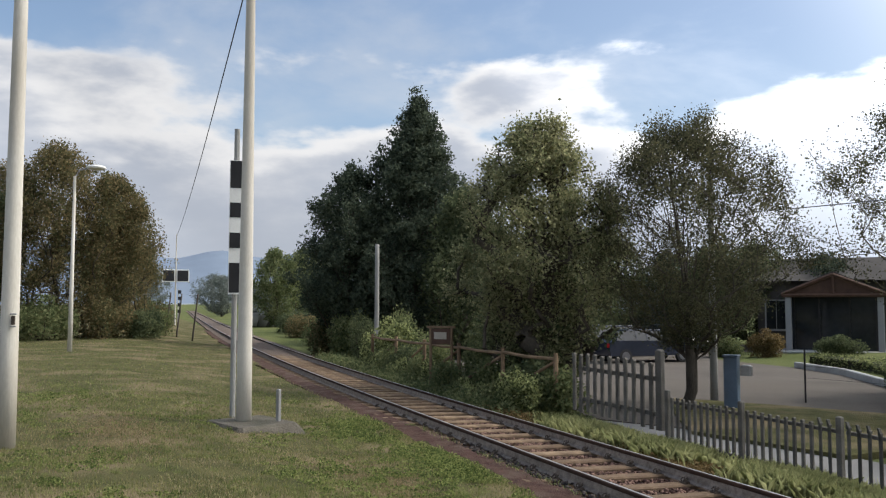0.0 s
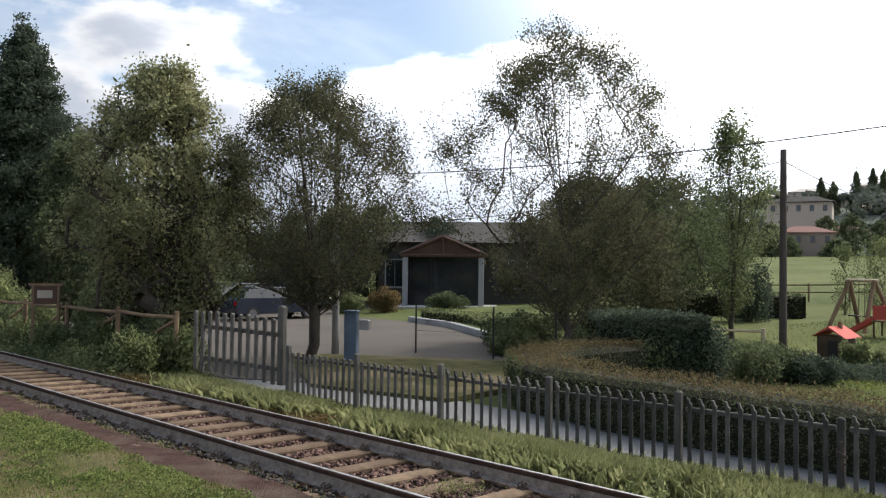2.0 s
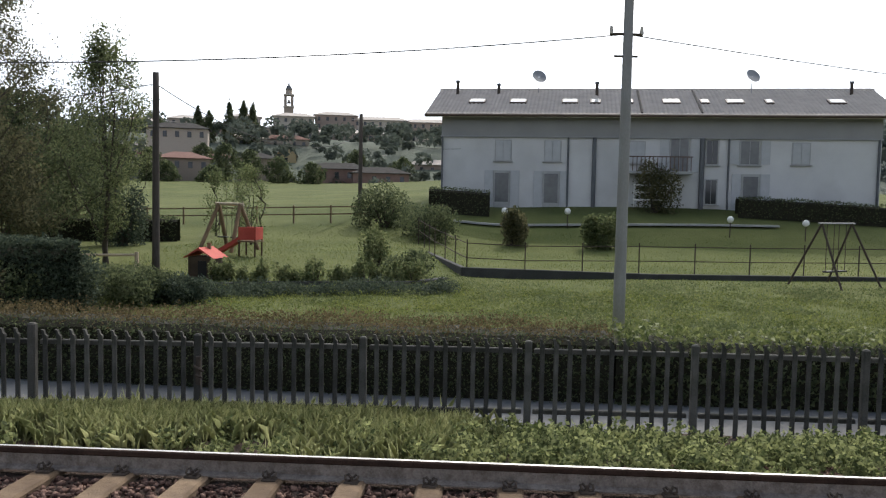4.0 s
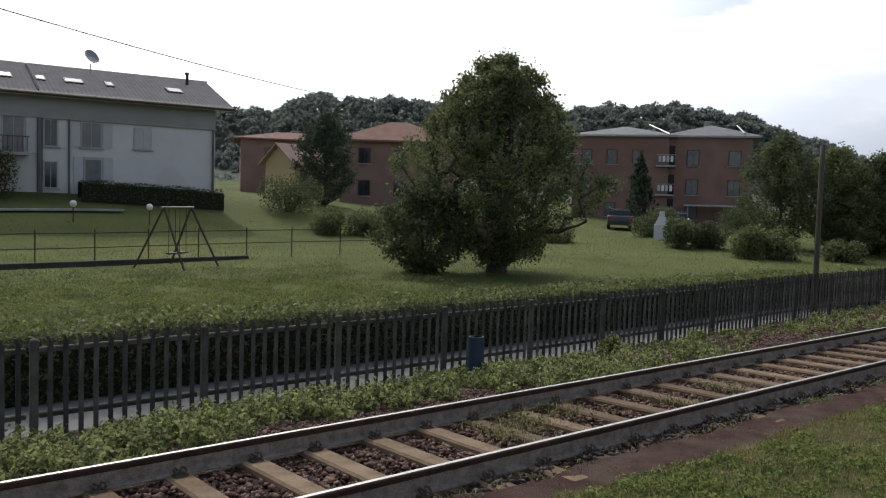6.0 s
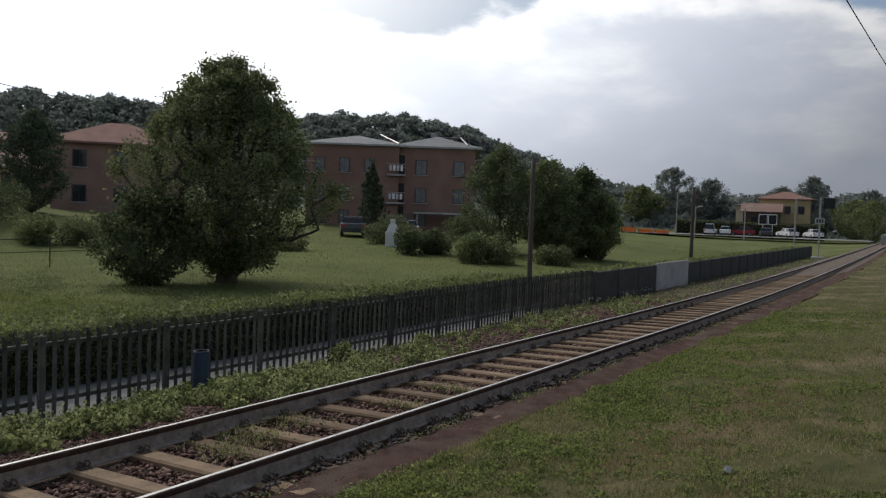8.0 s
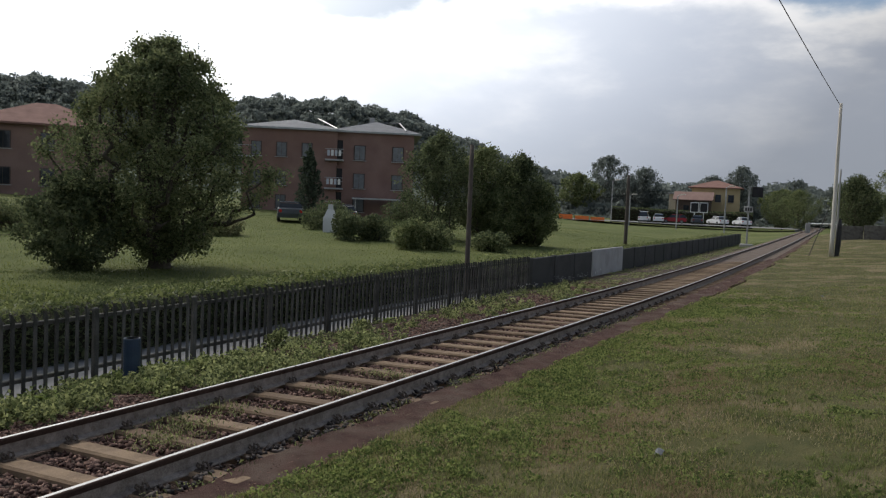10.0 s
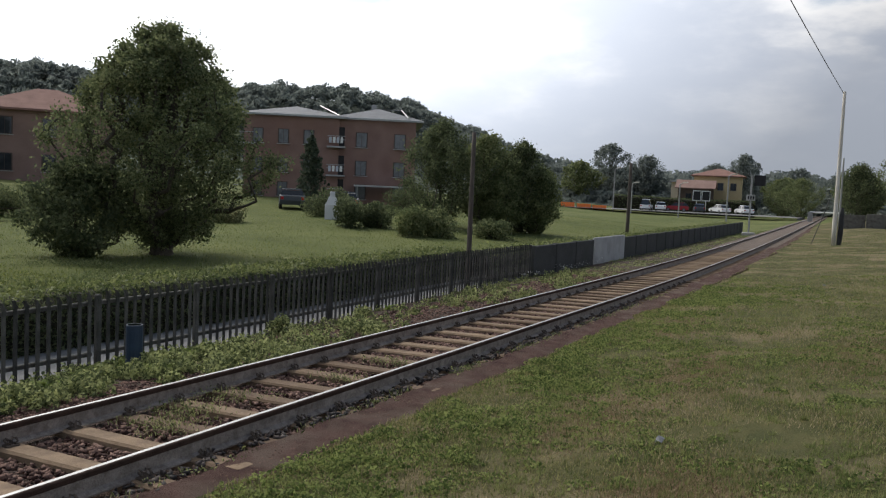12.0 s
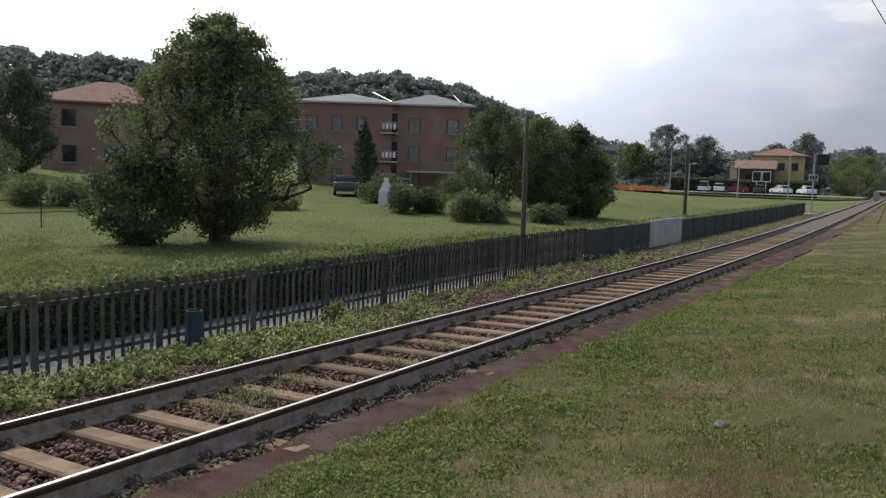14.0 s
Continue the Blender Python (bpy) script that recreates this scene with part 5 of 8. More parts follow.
for k, (x, y, h, s) in enumerate([(-41.0, 22.5, 7.2, 3.0), (-44.5, 26.5, 7.6, 3.2), (-47.0, 20.0, 8.0, 3.4), (-39.0, 30.5, 6.2, 2.6), (-51, 15.5, 7.0, 3.2)]):
    tree("yard_tree", at(x, y), h, (0.03, 0.42), (s, s), 14000, 0.17, "leaf_dark", "dark full tree behind the parked cars", 660 + k, 0.14, limbs=32, twigs=6, cluster=0.25, inner=0.45, group="trees behind the car park")
bush("elder_bush", at(-27.6, 7.2), (1.2, 1.1, 2.1), 7000, 0.13, "weed", "bright green elder bush by the line", 201)
for k, (x, y, sx, h) in enumerate([(-24.5, 6.9, 1.4, 1.3), (-22.3, 6.8, 1.2, 1.1), (-18.6, 7.3, 1.0, 1.5), (-16.6, 7.2, 0.8, 1.5), (-15.4, 7.35, 0.55, 1.5), (-21, 7.8, 1.3, 1.9), (-18.2, 8.2, 0.9, 2.0), (-26, 8.2, 1.5, 2.0), (-31, 8.8, 2.0, 2.6), (-34.5, 8.2, 1.6, 2.2)]):
    bush("bramble_bush", at(x, y), (sx, 0.7, h), 4200, 0.09, "leaf_mid" if k % 3 else "leaf_dark", "tangled bramble climbing over the old fence", 210 + k, group="brambles on the old fence")


for k, (x, y, sx, h) in enumerate([(-44.5, -10.5, 2.6, 2.2), (-44.0, -7.6, 2.4, 1.8), (-44.2, -5.0, 2.4, 2.1), (-45.0, -2.4, 2.2, 2.0), (-46.5, -0.6, 1.8, 1.8), (-52.0, 0.2, 1.8, 1.7), (-60.0, 0.6, 2.0, 2.2), (-70, 0.8, 2.5, 2.6),
                                   (-39.0, 9.4, 2.2, 2.4), (-43.5, 8.6, 1.8, 2.4), (-47.5, 10.0, 2.2, 2.2), (-52, 10.6, 2.2, 2.0), (-60, 11.4, 2.4, 2.0), (-70, 12.6, 2.6, 2.0)]):
    bush("scrub_bush", at(x, y), (sx, sx * 0.7, h), 4500, 0.15, ("leaf_autumn", "leaf_dark", "leaf_mid")[k % 3], "dense scrub at the foot of the trees", 320 + k, group="scrub along the line")


# ---------------------------------------------------------------- vehicles
def car(base, rz, paint, label, length=4.2, tall=1.46, estate=False, group=""):
    c = thing("car", base, label, "car", rz=rz, group=group)
    L, W = length, 1.74
    low = [(-L / 2, 0.32), (L / 2, 0.32), (L / 2 + 0.03, 0.62), (L / 2 - 0.12, 0.82), (L / 2 - 1.05, 0.96), (-L / 2 + 0.35, 1.0), (-L / 2 - 0.02, 0.92), (-L / 2 - 0.04, 0.6)]
    b = Build()
    b.poly([(x, -W / 2, z) for x, z in low], (0, W, 0))
    part("body", b, paint, c)
    rear = -L / 2 + (0.12 if estate else 0.35)
    up = [(L / 2 - 1.12, 0.96), (L / 2 - 1.85, tall - 0.04), (rear + 0.65, tall), (rear + 0.12, tall - 0.1), (rear, 0.99)]
    n = len(up)
    vs = [(x, -W / 2 + 0.06 + 0.16 * (z - 0.96) / 0.5, z) for x, z in up] + [(x, W / 2 - 0.06 - 0.16 * (z - 0.96) / 0.5, z) for x, z in up]
    fs = [tuple(range(n - 1, -1, -1)), tuple(range(n, 2 * n))] + [(i, (i + 1) % n, n + (i + 1) % n, n + i) for i in range(n)]
    part("cabin_glass", Build().add(vs, fs), "glass", c, "dark tinted windows")
    part("roof", Build().box((0.5 * (up[1][0] + up[2][0]), 0, tall + 0.005), (up[1][0] - up[2][0] + 0.1, W - 0.42, 0.06), bev=0.02), paint, c)
    for x in (up[1][0] - 0.75, rear + 1.0):
        for s in (-1, 1):
            part("door_pillar", Build().box((x, s * (W / 2 - 0.135), 1.2), (0.07, 0.03, 0.46), rx=s * 0.3), paint, c)
    for x in (-L / 2 + 0.75, L / 2 - 0.82):
        for s in (-1, 1):
            w = part("wheel", Build().tube([(x, s * (W / 2 - 0.18), 0.31), (x, s * (W / 2 + 0.01), 0.31)], 0.31, 16), "tyre", c)
            part("rim", Build().tube([(x, s * (W / 2 + 0.005), 0.31), (x, s * (W / 2 + 0.02), 0.31)], 0.2, 12), "rim", w)
    for s in (-1, 1):
        part("headlight", Build().box((L / 2 - 0.03, s * 0.62, 0.68), (0.12, 0.36, 0.13), bev=0.03), "rim", c)
        part("tail_light", Build().box((-L / 2 + 0.0, s * 0.7, 0.78), (0.1, 0.22, 0.2), bev=0.03), "redlamp", c)
    return c


car((-31.75, 20.65, -0.55), 88, "cardark", "dark blue saloon car parked on the gravel", 4.5, 1.42, group="cars in the car park")
car((-34.66, 19.4, -0.55), 92, "cargrey", "dark grey estate car parked on the gravel", 4.4, 1.6, True, group="cars in the car park")
car((-35.7, 22.0, -0.55), 92, "cardark", "dark blue hatchback parked on the gravel", 4.1, 1.5, True, group="cars in the car park")
car(at(-38.0, 27.0, 0.05), 10, "cargrey", "dark grey car parked by the porch", 4.1, 1.45, group="cars in the car park")


# ---------------------------------------------------------------- buildings
def window(parent, x, z, w, h, y=0.0, shutters=True, glass="glass", leaf="shutterpale", frame_mat="frame"):
    f = part("window", Build().box((x, y - 0.02, z), (w + 0.14, 0.05, h + 0.14), bev=0.01), frame_mat, parent)
    part("pane", Build().box((x - w / 4, y - 0.052, z), (w / 2 - 0.03, 0.012, h)).box((x + w / 4, y - 0.052, z), (w / 2 - 0.03, 0.012, h)), glass, f)
    part("sill", Build().box((x, y - 0.08, z - h / 2 - 0.09), (w + 0.3, 0.18, 0.06)), "palewall", f)
    if shutters:
        for s in (-1, 1):
            part("shutter", Build().box((x + s * (w * 0.75 + 0.1), y - 0.05, z), (w / 2, 0.05, h)), leaf, f)


def gable_roof(W, D, H, rise, over=0.6, thick=0.14):
    return Build().poly([(-over, -over, H - over * rise / (D / 2)), (-over, D / 2, H + rise), (-over, D + over, H - over * rise / (D / 2)),
                         (-over, D + over, H - over * rise / (D / 2) - thick), (-over, D / 2, H + rise - thick), (-over, -over, H - over * rise / (D / 2) - thick)], (W + 2 * over, 0, 0))


def hip_roof(W, D, H, rise, over=0.7, thick=0.15):
    k = min(W, D) / 2
    a = [(-over, -over, H), (W + over, -over, H), (W + over, D + over, H), (-over, D + over, H)]
    r = [(k, D / 2, H + rise), (W - k, D / 2, H + rise)] if W >= D else [(W / 2, k, H + rise), (W / 2, D - k, H + rise)]
    lo = [(x, y, z - thick) for x, y, z in a]
    f = [(0, 1, 5, 4), (1, 2, 5), (2, 3, 4, 5), (3, 0, 4)] if W >= D else [(0, 1, 4), (1, 2, 5, 4), (2, 3, 5), (3, 0, 4, 5)]
    return Build().add(a + r + lo, f + [(0, 6, 7, 1), (1, 7, 8, 2), (2, 8, 9, 3), (3, 9, 6, 0), (9, 8, 7, 6)])


def tiled_slope(W, run, z0, z1, y0, x0, pitch=0.24, rows=13):
    """A slope of clay tiles: rounded rows down the slope, stepped at each course."""
    xs = np.arange(x0, x0 + W + 1e-6, pitch / 6)
    V, F = [], []
    for j in range(rows):
        for e in (0, 1):
            f = (j + e) / rows
            y, z = y0 + run * f, z0 + (z1 - z0) * f + (0.035 if e == 0 else 0.0)
            V += [(x, y, z + 0.05 * abs(math.sin(math.pi * (x - x0) / pitch))) for x in xs]
    n = len(xs)
    i = np.arange(n - 1)
    rowsF = [np.stack([r * n + i, r * n + i + 1, (r + 1) * n + i + 1, (r + 1) * n + i], 1) for r in range(2 * rows - 1)]
    return mesh_from("roof_tiles", np.array(V), np.concatenate(rowsF))


def long_house():
    W, D, H, RISE = 24.6, 9.0, 5.28, 1.73
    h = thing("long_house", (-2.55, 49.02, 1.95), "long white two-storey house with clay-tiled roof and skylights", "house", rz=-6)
    part("wall", Build().box((W / 2, D / 2, H / 2 - 1.6), (W, D, H + 3.2)), "plaster", h)
    # top of the front wall, a darker grey down to the ledge
    part("upper_band", Build().box((W / 2, -0.035, (H + 3.78) / 2), (W, 0.10, H - 3.78)), "plastergrey", h, "grey band under the eaves")
    part("band_ledge", Build().box((W / 2, -0.07, 3.74), (W + 0.1, 0.18, 0.09), bev=0.02), "plastergrey", h)
    part("roof", gable_roof(W, D, H, RISE, 0.9), "tile", h)
    s = RISE / (D / 2)
    part("roof_tiles", tiled_slope(W + 1.8, D / 2 + 0.9, H - 0.9 * s + 0.01, H + RISE + 0.01, -0.9, -0.9), "tile", h)
    part("ridge", Build().tube([(-0.9, D / 2, H + RISE + 0.03), (W + 0.9, D / 2, H + RISE + 0.03)], 0.12, 8), "tile", h)
    part("gutter", Build().tube([(-0.9, -0.98, H - 0.38), (W + 0.9, -0.98, H - 0.38)], 0.07, 8), "shutter", h)
    for x, r in ((0.06, 0.055), (7.5, 0.055), (9.0, 0.12), (15.05, 0.14), (16.5, 0.055), (24.45, 0.07)):
        part("downpipe", Build().tube([(x, -0.12, 3.72), (x, -0.12, -1.2)], r, 8), "slate", h)
    sl = math.atan(s)
    for x, w in ((1.9, 1.0), (4.4, 1.0), (7.5, 0.95), (9.0, 0.6), (10.9, 0.6), (13.4, 1.0), (15.3, 0.5), (17.0, 1.0), (18.9, 0.45), (22.6, 0.9)):
        y, z = 1.6, H + 1.6 * s + 0.1
        k = part("skylight", Build().box((x, y, z), (w, 0.85, 0.12), rx=sl), "framedark", h)
        part("pane", Build().box((x, y - 0.03, z + 0.066), (w - 0.14, 0.7, 0.015), rx=sl), "skyglass", k)
    for x in (11.6, 14.9):
        part("parapet_line", Build().box((x, 1.8, H + 1.8 * s + 0.08), (0.10, 5.2, 0.08), rx=sl), "darkroof", h, "dark flashing strip down the roof")
    for x, y, t in ((0.4, 3.4, 0.85), (3.0, 3.6, 0.6), (9.1, 3.2, 0.8), (23.9, 3.4, 0.75)):
        c = part("chimney", Build().tube([(x, y, H + y * s - 0.2), (x, y, H + y * s + t)], [0.1, 0.09], 8), "clip", h)
        part("chimney_cap", Build().tube([(x, y, H + y * s + t - 0.04), (x, y, H + y * s + t + 0.08)], [0.15, 0.12], 8), "slate", c)
    for x in (5.5, 18.3):
        d = part("satellite_dish", Build().tube([(x, 3.7, H + 1.2), (x, 3.7, H + RISE + 0.35)], 0.03, 6), "grey", h)
        # a shallow bowl, seen from behind
        bowl = Build()
        m = Euler((radians(62), 0, radians(25))).to_matrix()
        bowl.sheet([[Vector((x, 3.55, H + RISE + 0.72)) + m @ Vector((r * math.cos(a), r * math.sin(a), 0.45 * r * r)) for a in [math.tau * k / 18 for k in range(19)]] for r in (0.02, 0.16, 0.3, 0.42, 0.46)])
        part("dish", bowl, "grey", d, smooth=True)
    # upper windows with closed pale shutters, then dark narrow ones
    for x, z, w, hh in ((3.7, 2.93, 0.9, 1.15), (6.6, 2.93, 0.9, 1.15), (11.4, 2.9, 0.9, 1.2), (20.4, 2.93, 0.9, 1.15)):
        f = part("window", Build().box((x, -0.015, z), (w + 0.1, 0.05, hh + 0.1), bev=0.01), "shutterpale", h)
        for q in (-1, 1):
            part("shutter", Build().box((x + q * w / 4, -0.055, z), (w / 2 - 0.02, 0.04, hh), bev=0.008), "plasterblue", f)
        part("sill", Build().box((x, -0.08, z - hh / 2 - 0.08), (w + 0.25, 0.18, 0.06)), "palewall", f)
    for x, z, w, hh in ((15.6, 2.95, 0.62, 1.35), (15.6, 0.7, 0.62, 1.35)):
        window(h, x, z, w, hh, 0, shutters=False, glass="glass", frame_mat="shutterpale")
    window(h, 17.65, 2.95, 1.0, 1.3, 0, glass="dimglass", leaf="plasterblue", frame_mat="shutterpale")
    window(h, 13.8, 2.75, 1.0, 1.9, 0, glass="dimglass", leaf="plasterblue", frame_mat="shutterpale")
    # garden doors with shutters folded back
    for x in (3.65, 6.55, 17.75):
        d = part("house_door", Build().box((x, -0.02, 0.65), (1.0, 0.06, 2.2), bev=0.01), "frame", h)
        part("door_glass", Build().box((x, -0.056, 0.75), (0.8, 0.02, 1.7)), "dimglass", d)
        for q in (-1, 1):
            part("shutter", Build().box((x + q * 0.78, -0.05, 0.65), (0.5, 0.05, 2.2), bev=0.01), "plasterblue", d)
    bal = part("balcony", Build().box((12.6, -0.7, 1.72), (3.6, 1.4, 0.16), bev=0.02), "palewall", h)
    part("railing", Build().box((12.6, -1.36, 2.6), (3.6, 0.05, 0.06)), "terracotta", bal)
    for k in range(16):
        part("baluster", Build().box((10.9 + k * 0.2267, -1.36, 2.18), (0.04, 0.03, 0.8)), "terracotta", bal)
    st = thing("stair_railing", (9.3, 46.2, 2.0), "bright white tubular stair railing before the house", "railing", rz=-6)
    for z in (0.12, 0.55, 0.95):
        part("handrail", Build().tube([(-0.9, 0, z), (1.0, 0, z)], 0.05 if z < 0.2 else 0.03, 6), "white", st)
    for x in (-0.85, 0.05, 0.95):
        part("post", Build().tube([(x, 0, -0.3), (x, 0, 1.0)], 0.03, 6), "white", st)


MAT["plasterblue"] = material("pale_grey_shutter_paint", (0.40, 0.41, 0.42), (0.50, 0.51, 0.52), 0.7, 3, 40, 0.2)
# base colour paled to stand in for sky reflection and washed-out contrast
MAT["dimglass"] = material("paled_window_glass", (0.10, 0.105, 0.11), (0.17, 0.175, 0.18), 0.2, 1, 4, 0, spec=0.5)
# pale base colour stands in for sky reflected in the skylights
MAT["skyglass"] = material("skylight_glass", (0.35, 0.37, 0.38), (0.45, 0.47, 0.48), 0.12, 1, 4, 0, spec=0.8)
long_house()


def flats():
    a = thing("apartment_block", (57.2, 49.3, 0.5), "four-storey red brick apartment block with grey hipped roof", "building", rz=-57)
    H = 7.5
    part("wall", Build().box((4.1, 4, H / 2 - 0.5), (8.2, 9, H + 1)).box((11.6, 4.6, H / 2 - 0.5), (6.8, 9, H + 1)), "brick", a)
    part("roof", Build().add(*(lambda r: (r.v, r.f))(hip_roof(8.2, 9, H, 1.15))), "slate", a)
    r2 = hip_roof(6.8, 9, H, 1.25)
    r2.v = [(x + 8.2, y + 0.6, z + 0.02) for x, y, z in r2.v]
    part("roof", r2, "slate", a)
    part("eaves_trim", Build().box((4.1, -1.22, H - 0.1), (9.6, 0.06, 0.16)).box((11.6, -0.62, H - 0.1), (8.0, 0.06, 0.16)), "frame", a)
    part("ridge_flashing", Build().tube([(6.2, 4, H + 1.3), (8.2, -0.3, H + 0.12)], 0.07, 6).tube([(11.0, 5.1, H + 1.3), (13.8, 4.9, H + 1.32), (14.3, 0.4, H + 0.25)], 0.07, 6), "grey", a, "bright metal flashing")
    part("chimney", Build().box((11.2, 4.9, H + 1.25), (0.5, 0.5, 0.9), bev=0.03), "palewall", a)
    for z in (1.0, 3.1, 5.6):
        for x in (1.2, 3.4, 5.6):
            window(a, x, z, 0.8, 1.15, -0.5, shutters=False, glass="dimglass", frame_mat="framedark")
        for x in (10.2, 13.6):
            window(a, x, z, 0.9, 1.2, 0.1, shutters=False, glass="dimglass", frame_mat="framedark")
        bal = part("balcony", Build().box((8.0, -0.35, z - 0.75), (1.6, 1.3, 0.14), bev=0.02), "palewall", a)
        part("railing", Build().box((8.0, -0.98, z + 0.2), (1.6, 0.04, 0.05)).box((8.0, -0.98, z - 0.1), (1.6, 0.04, 0.04)), "frame", bal)
        # flat black slab stands in for the shade of a recess behind the balcony
        part("balcony_recess", Build().box((8.0, 0.08, z + 0.2), (1.4, 0.1, 1.7)), "black", a)
        if z > 2:
            for k in range(4):
                part("laundry", Build().box((7.5 + 0.33 * k, -1.0, z - 0.15), (0.22, 0.03, 0.5), bev=0.01), "white" if k % 2 else "awning", bal)
        b2 = part("balcony", Build().box((-0.2, -0.6, z - 0.75), (2.2, 1.2, 0.14), bev=0.02), "palewall", a)
        part("railing", Build().box((-0.2, -1.18, z + 0.2), (2.2, 0.04, 0.05)), "frame", b2)
    part("porch_roof", Build().box((12.2, -1.6, 1.55), (5.0, 2.6, 0.14), bev=0.03), "palewall", a)
    part("canopy_post", Build().tube([(10.0, -2.7, -0.5), (10.0, -2.7, 1.5)], 0.05, 8), "grey", a)


flats()


MAT["tilepale"] = material("pale_red_tile", (0.25, 0.17, 0.14), (0.36, 0.26, 0.22), 0.85, 1.5, 25, 0.4, spec=0.1, island=0.5)


def simple_house(name, at_, size, rz, wall, roof, label, rise=1.3, hip=False, wins=(), category="house", group=""):
    W, D, H = size
    h = thing(name, at_, label, category, rz=rz, group=group)
    part("wall", Build().box((W / 2, D / 2, H / 2 - 1), (W, D, H + 2)) if hip else
         Build().poly([(0, 0, -1), (0, D, -1), (0, D, H), (0, D / 2, H + rise), (0, 0, H)], (W, 0, 0)), wall, h)
    part("roof", hip_roof(W, D, H, rise) if hip else gable_roof(W, D, H + 0.16, rise, 0.5), roof, h)
    for x, z, w, hh in wins:
        window(h, x, z, w, hh, 0, shutters=False, frame_mat="framedark")
    return h


simple_house("brown_house", (38.5, 58.5, 1.5), (9.5, 8, 5.2), -38, "brickdark", "tilered", "brown brick house with low red tiled roof", 1.9, True,
             [(2, 3.9, 0.9, 1.2), (5, 3.9, 0.9, 1.2), (7.6, 3.9, 0.9, 1.2), (2, 1.2, 0.9, 1.2), (5, 1.2, 0.9, 1.2), (7.6, 1.2, 0.9, 1.2)])
simple_house("yellow_house", (36.7, 63.0, 1.9), (3.6, 4.2, 2.9), 8, "plasteryellow", "tilepale", "small yellow plastered house with pale red roof", 1.5, False, [(2.6, 1.6, 0.8, 1.2), (1.0, 1.6, 0.7, 1.2)])
simple_house("brown_house", (40.2, 80.5, 2.4), (10.5, 8, 5.4), -25, "brickdark", "tilered", "long brown brick house farther back", 1.0, True, [(3, 3.8, 1, 1.2), (6, 3.8, 1, 1.2), (9, 3.8, 1, 1.2)])


def porch_building():
    b = thing("porch_building", (-36.2, 27.6, -0.45), "low building with timber-gabled glazed porch", "building", rz=41)
    part("wall", Build().box((8.5, 9.5, 1.7), (13, 9, 4.4)), "porchwall", b)
    part("roof", Build().poly([(1.4, 4.2, 3.8), (1.4, 9.5, 5.3), (1.4, 14.8, 3.8), (1.4, 9.5, 5.0)], (14.2, 0, 0)), "darkroof", b)
    part("chimney", Build().box((12.5, 8.5, 5.9), (0.9, 0.7, 1.5), bev=0.03), "plastercream", b)
    part("porch_roof", Build().poly([(3.6, 0, 3.05), (6.2, 0, 4.15), (8.8, 0, 3.05), (8.8, 0, 2.9), (6.2, 0, 3.98), (3.6, 0, 2.9)], (0, 6, 0)), "darkroof", b)
    part("gable_board", Build().poly([(3.9, 0.1, 2.95), (6.2, 0.1, 3.95), (8.5, 0.1, 2.95)], (0, 0.08, 0)), "terracotta", b)
    part("truss", Build().tube([(3.8, 0.0, 3.0), (6.2, 0.0, 4.0)], 0.1, 6).tube([(8.6, 0.0, 3.0), (6.2, 0.0, 4.0)], 0.1, 6).tube([(3.8, 0.0, 2.95), (8.6, 0.0, 2.95)], 0.1, 6).tube([(6.2, 0.0, 2.95), (6.2, 0, 3.9)], 0.08, 6), "terracotta", b)
    for x in (4.1, 8.3):
        part("pillar", Build().box((x, 0.2, 1.5), (0.30, 0.30, 3.0), bev=0.03), "plastergrey", b)
    g = part("glass_front", Build().box((6.2, 0.9, 1.5), (4.2, 0.05, 2.8)), "glass", b, "dark reflecting glass front")
    for x in (4.3, 5.5, 6.9, 8.1):
        part("mullion", Build().box((x, 0.84, 1.5), (0.09, 0.08, 2.8)), "black", g)
    for x in (3.0, 10.5, 13.0):
        window(b, x, 1.9, 1.1, 1.6, 5.0, shutters=False)
    part("step", Build().box((6.2, 0.6, 0.02), (6.0, 3.4, 0.3), bev=0.03), "palewall", b)


porch_building()
aw = thing("shop_house", (-49.0, 28.0, -0.3), "grey rendered shop with a pale striped awning", "building", rz=35)
part("wall", Build().box((3, 3, 1.9), (9, 6, 4.2)), "plastergrey", aw)
part("roof", Build().box((3, 3, 4.1), (9.8, 6.8, 0.25), bev=0.05), "slate", aw)
part("chimney", Build().box((3.3, 1.5, 4.7), (0.4, 0.4, 1.2)), "palewall", aw)
part("awning", Build().poly([(0.8, 0.0, 2.6), (0.8, -1.5, 2.0), (0.8, -1.5, 1.85), (0.8, 0, 2.45)], (3.4, 0, 0)), "awning", aw, "pale awning with scalloped edge")
for k in range(9):
    part("valance_scallop", Build().box((0.98 + 0.38 * k, -1.5, 1.78), (0.3, 0.02, 0.2), bev=0.008), "white" if k % 2 else "awning", aw)
window(aw, 2.5, 1.3, 1.6, 1.4, 0, shutters=False)

# lawn, kerb and planting in front of the porch
kb = Build()
lawn_edge = [(-26.5, 24.4), (-23.0, 23.3), (-18.6, 20.6), (-15.2, 17.3)]
for (x0, y0), (x1, y1) in zip(lawn_edge, lawn_edge[1:]):
    L = math.hypot(x1 - x0, y1 - y0)
    kb.box(((x0 + x1) / 2, (y0 + y1) / 2, -0.47), (L + 0.1, 0.22, 0.3), rz=math.atan2(y1 - y0, x1 - x0), bev=0.03)
solid("kerb", kb, "palewall", "pale stone kerb round the lawn", kind="structure")
flat_patch("lawn", [(-26.5, 24.5), (-23.0, 23.4), (-18.6, 20.7), (-15.2, 17.4), (-13.2, 19.5), (-19, 27), (-26, 30)], -0.42, "meadow", "clipped lawn behind a stone kerb", 0.2)
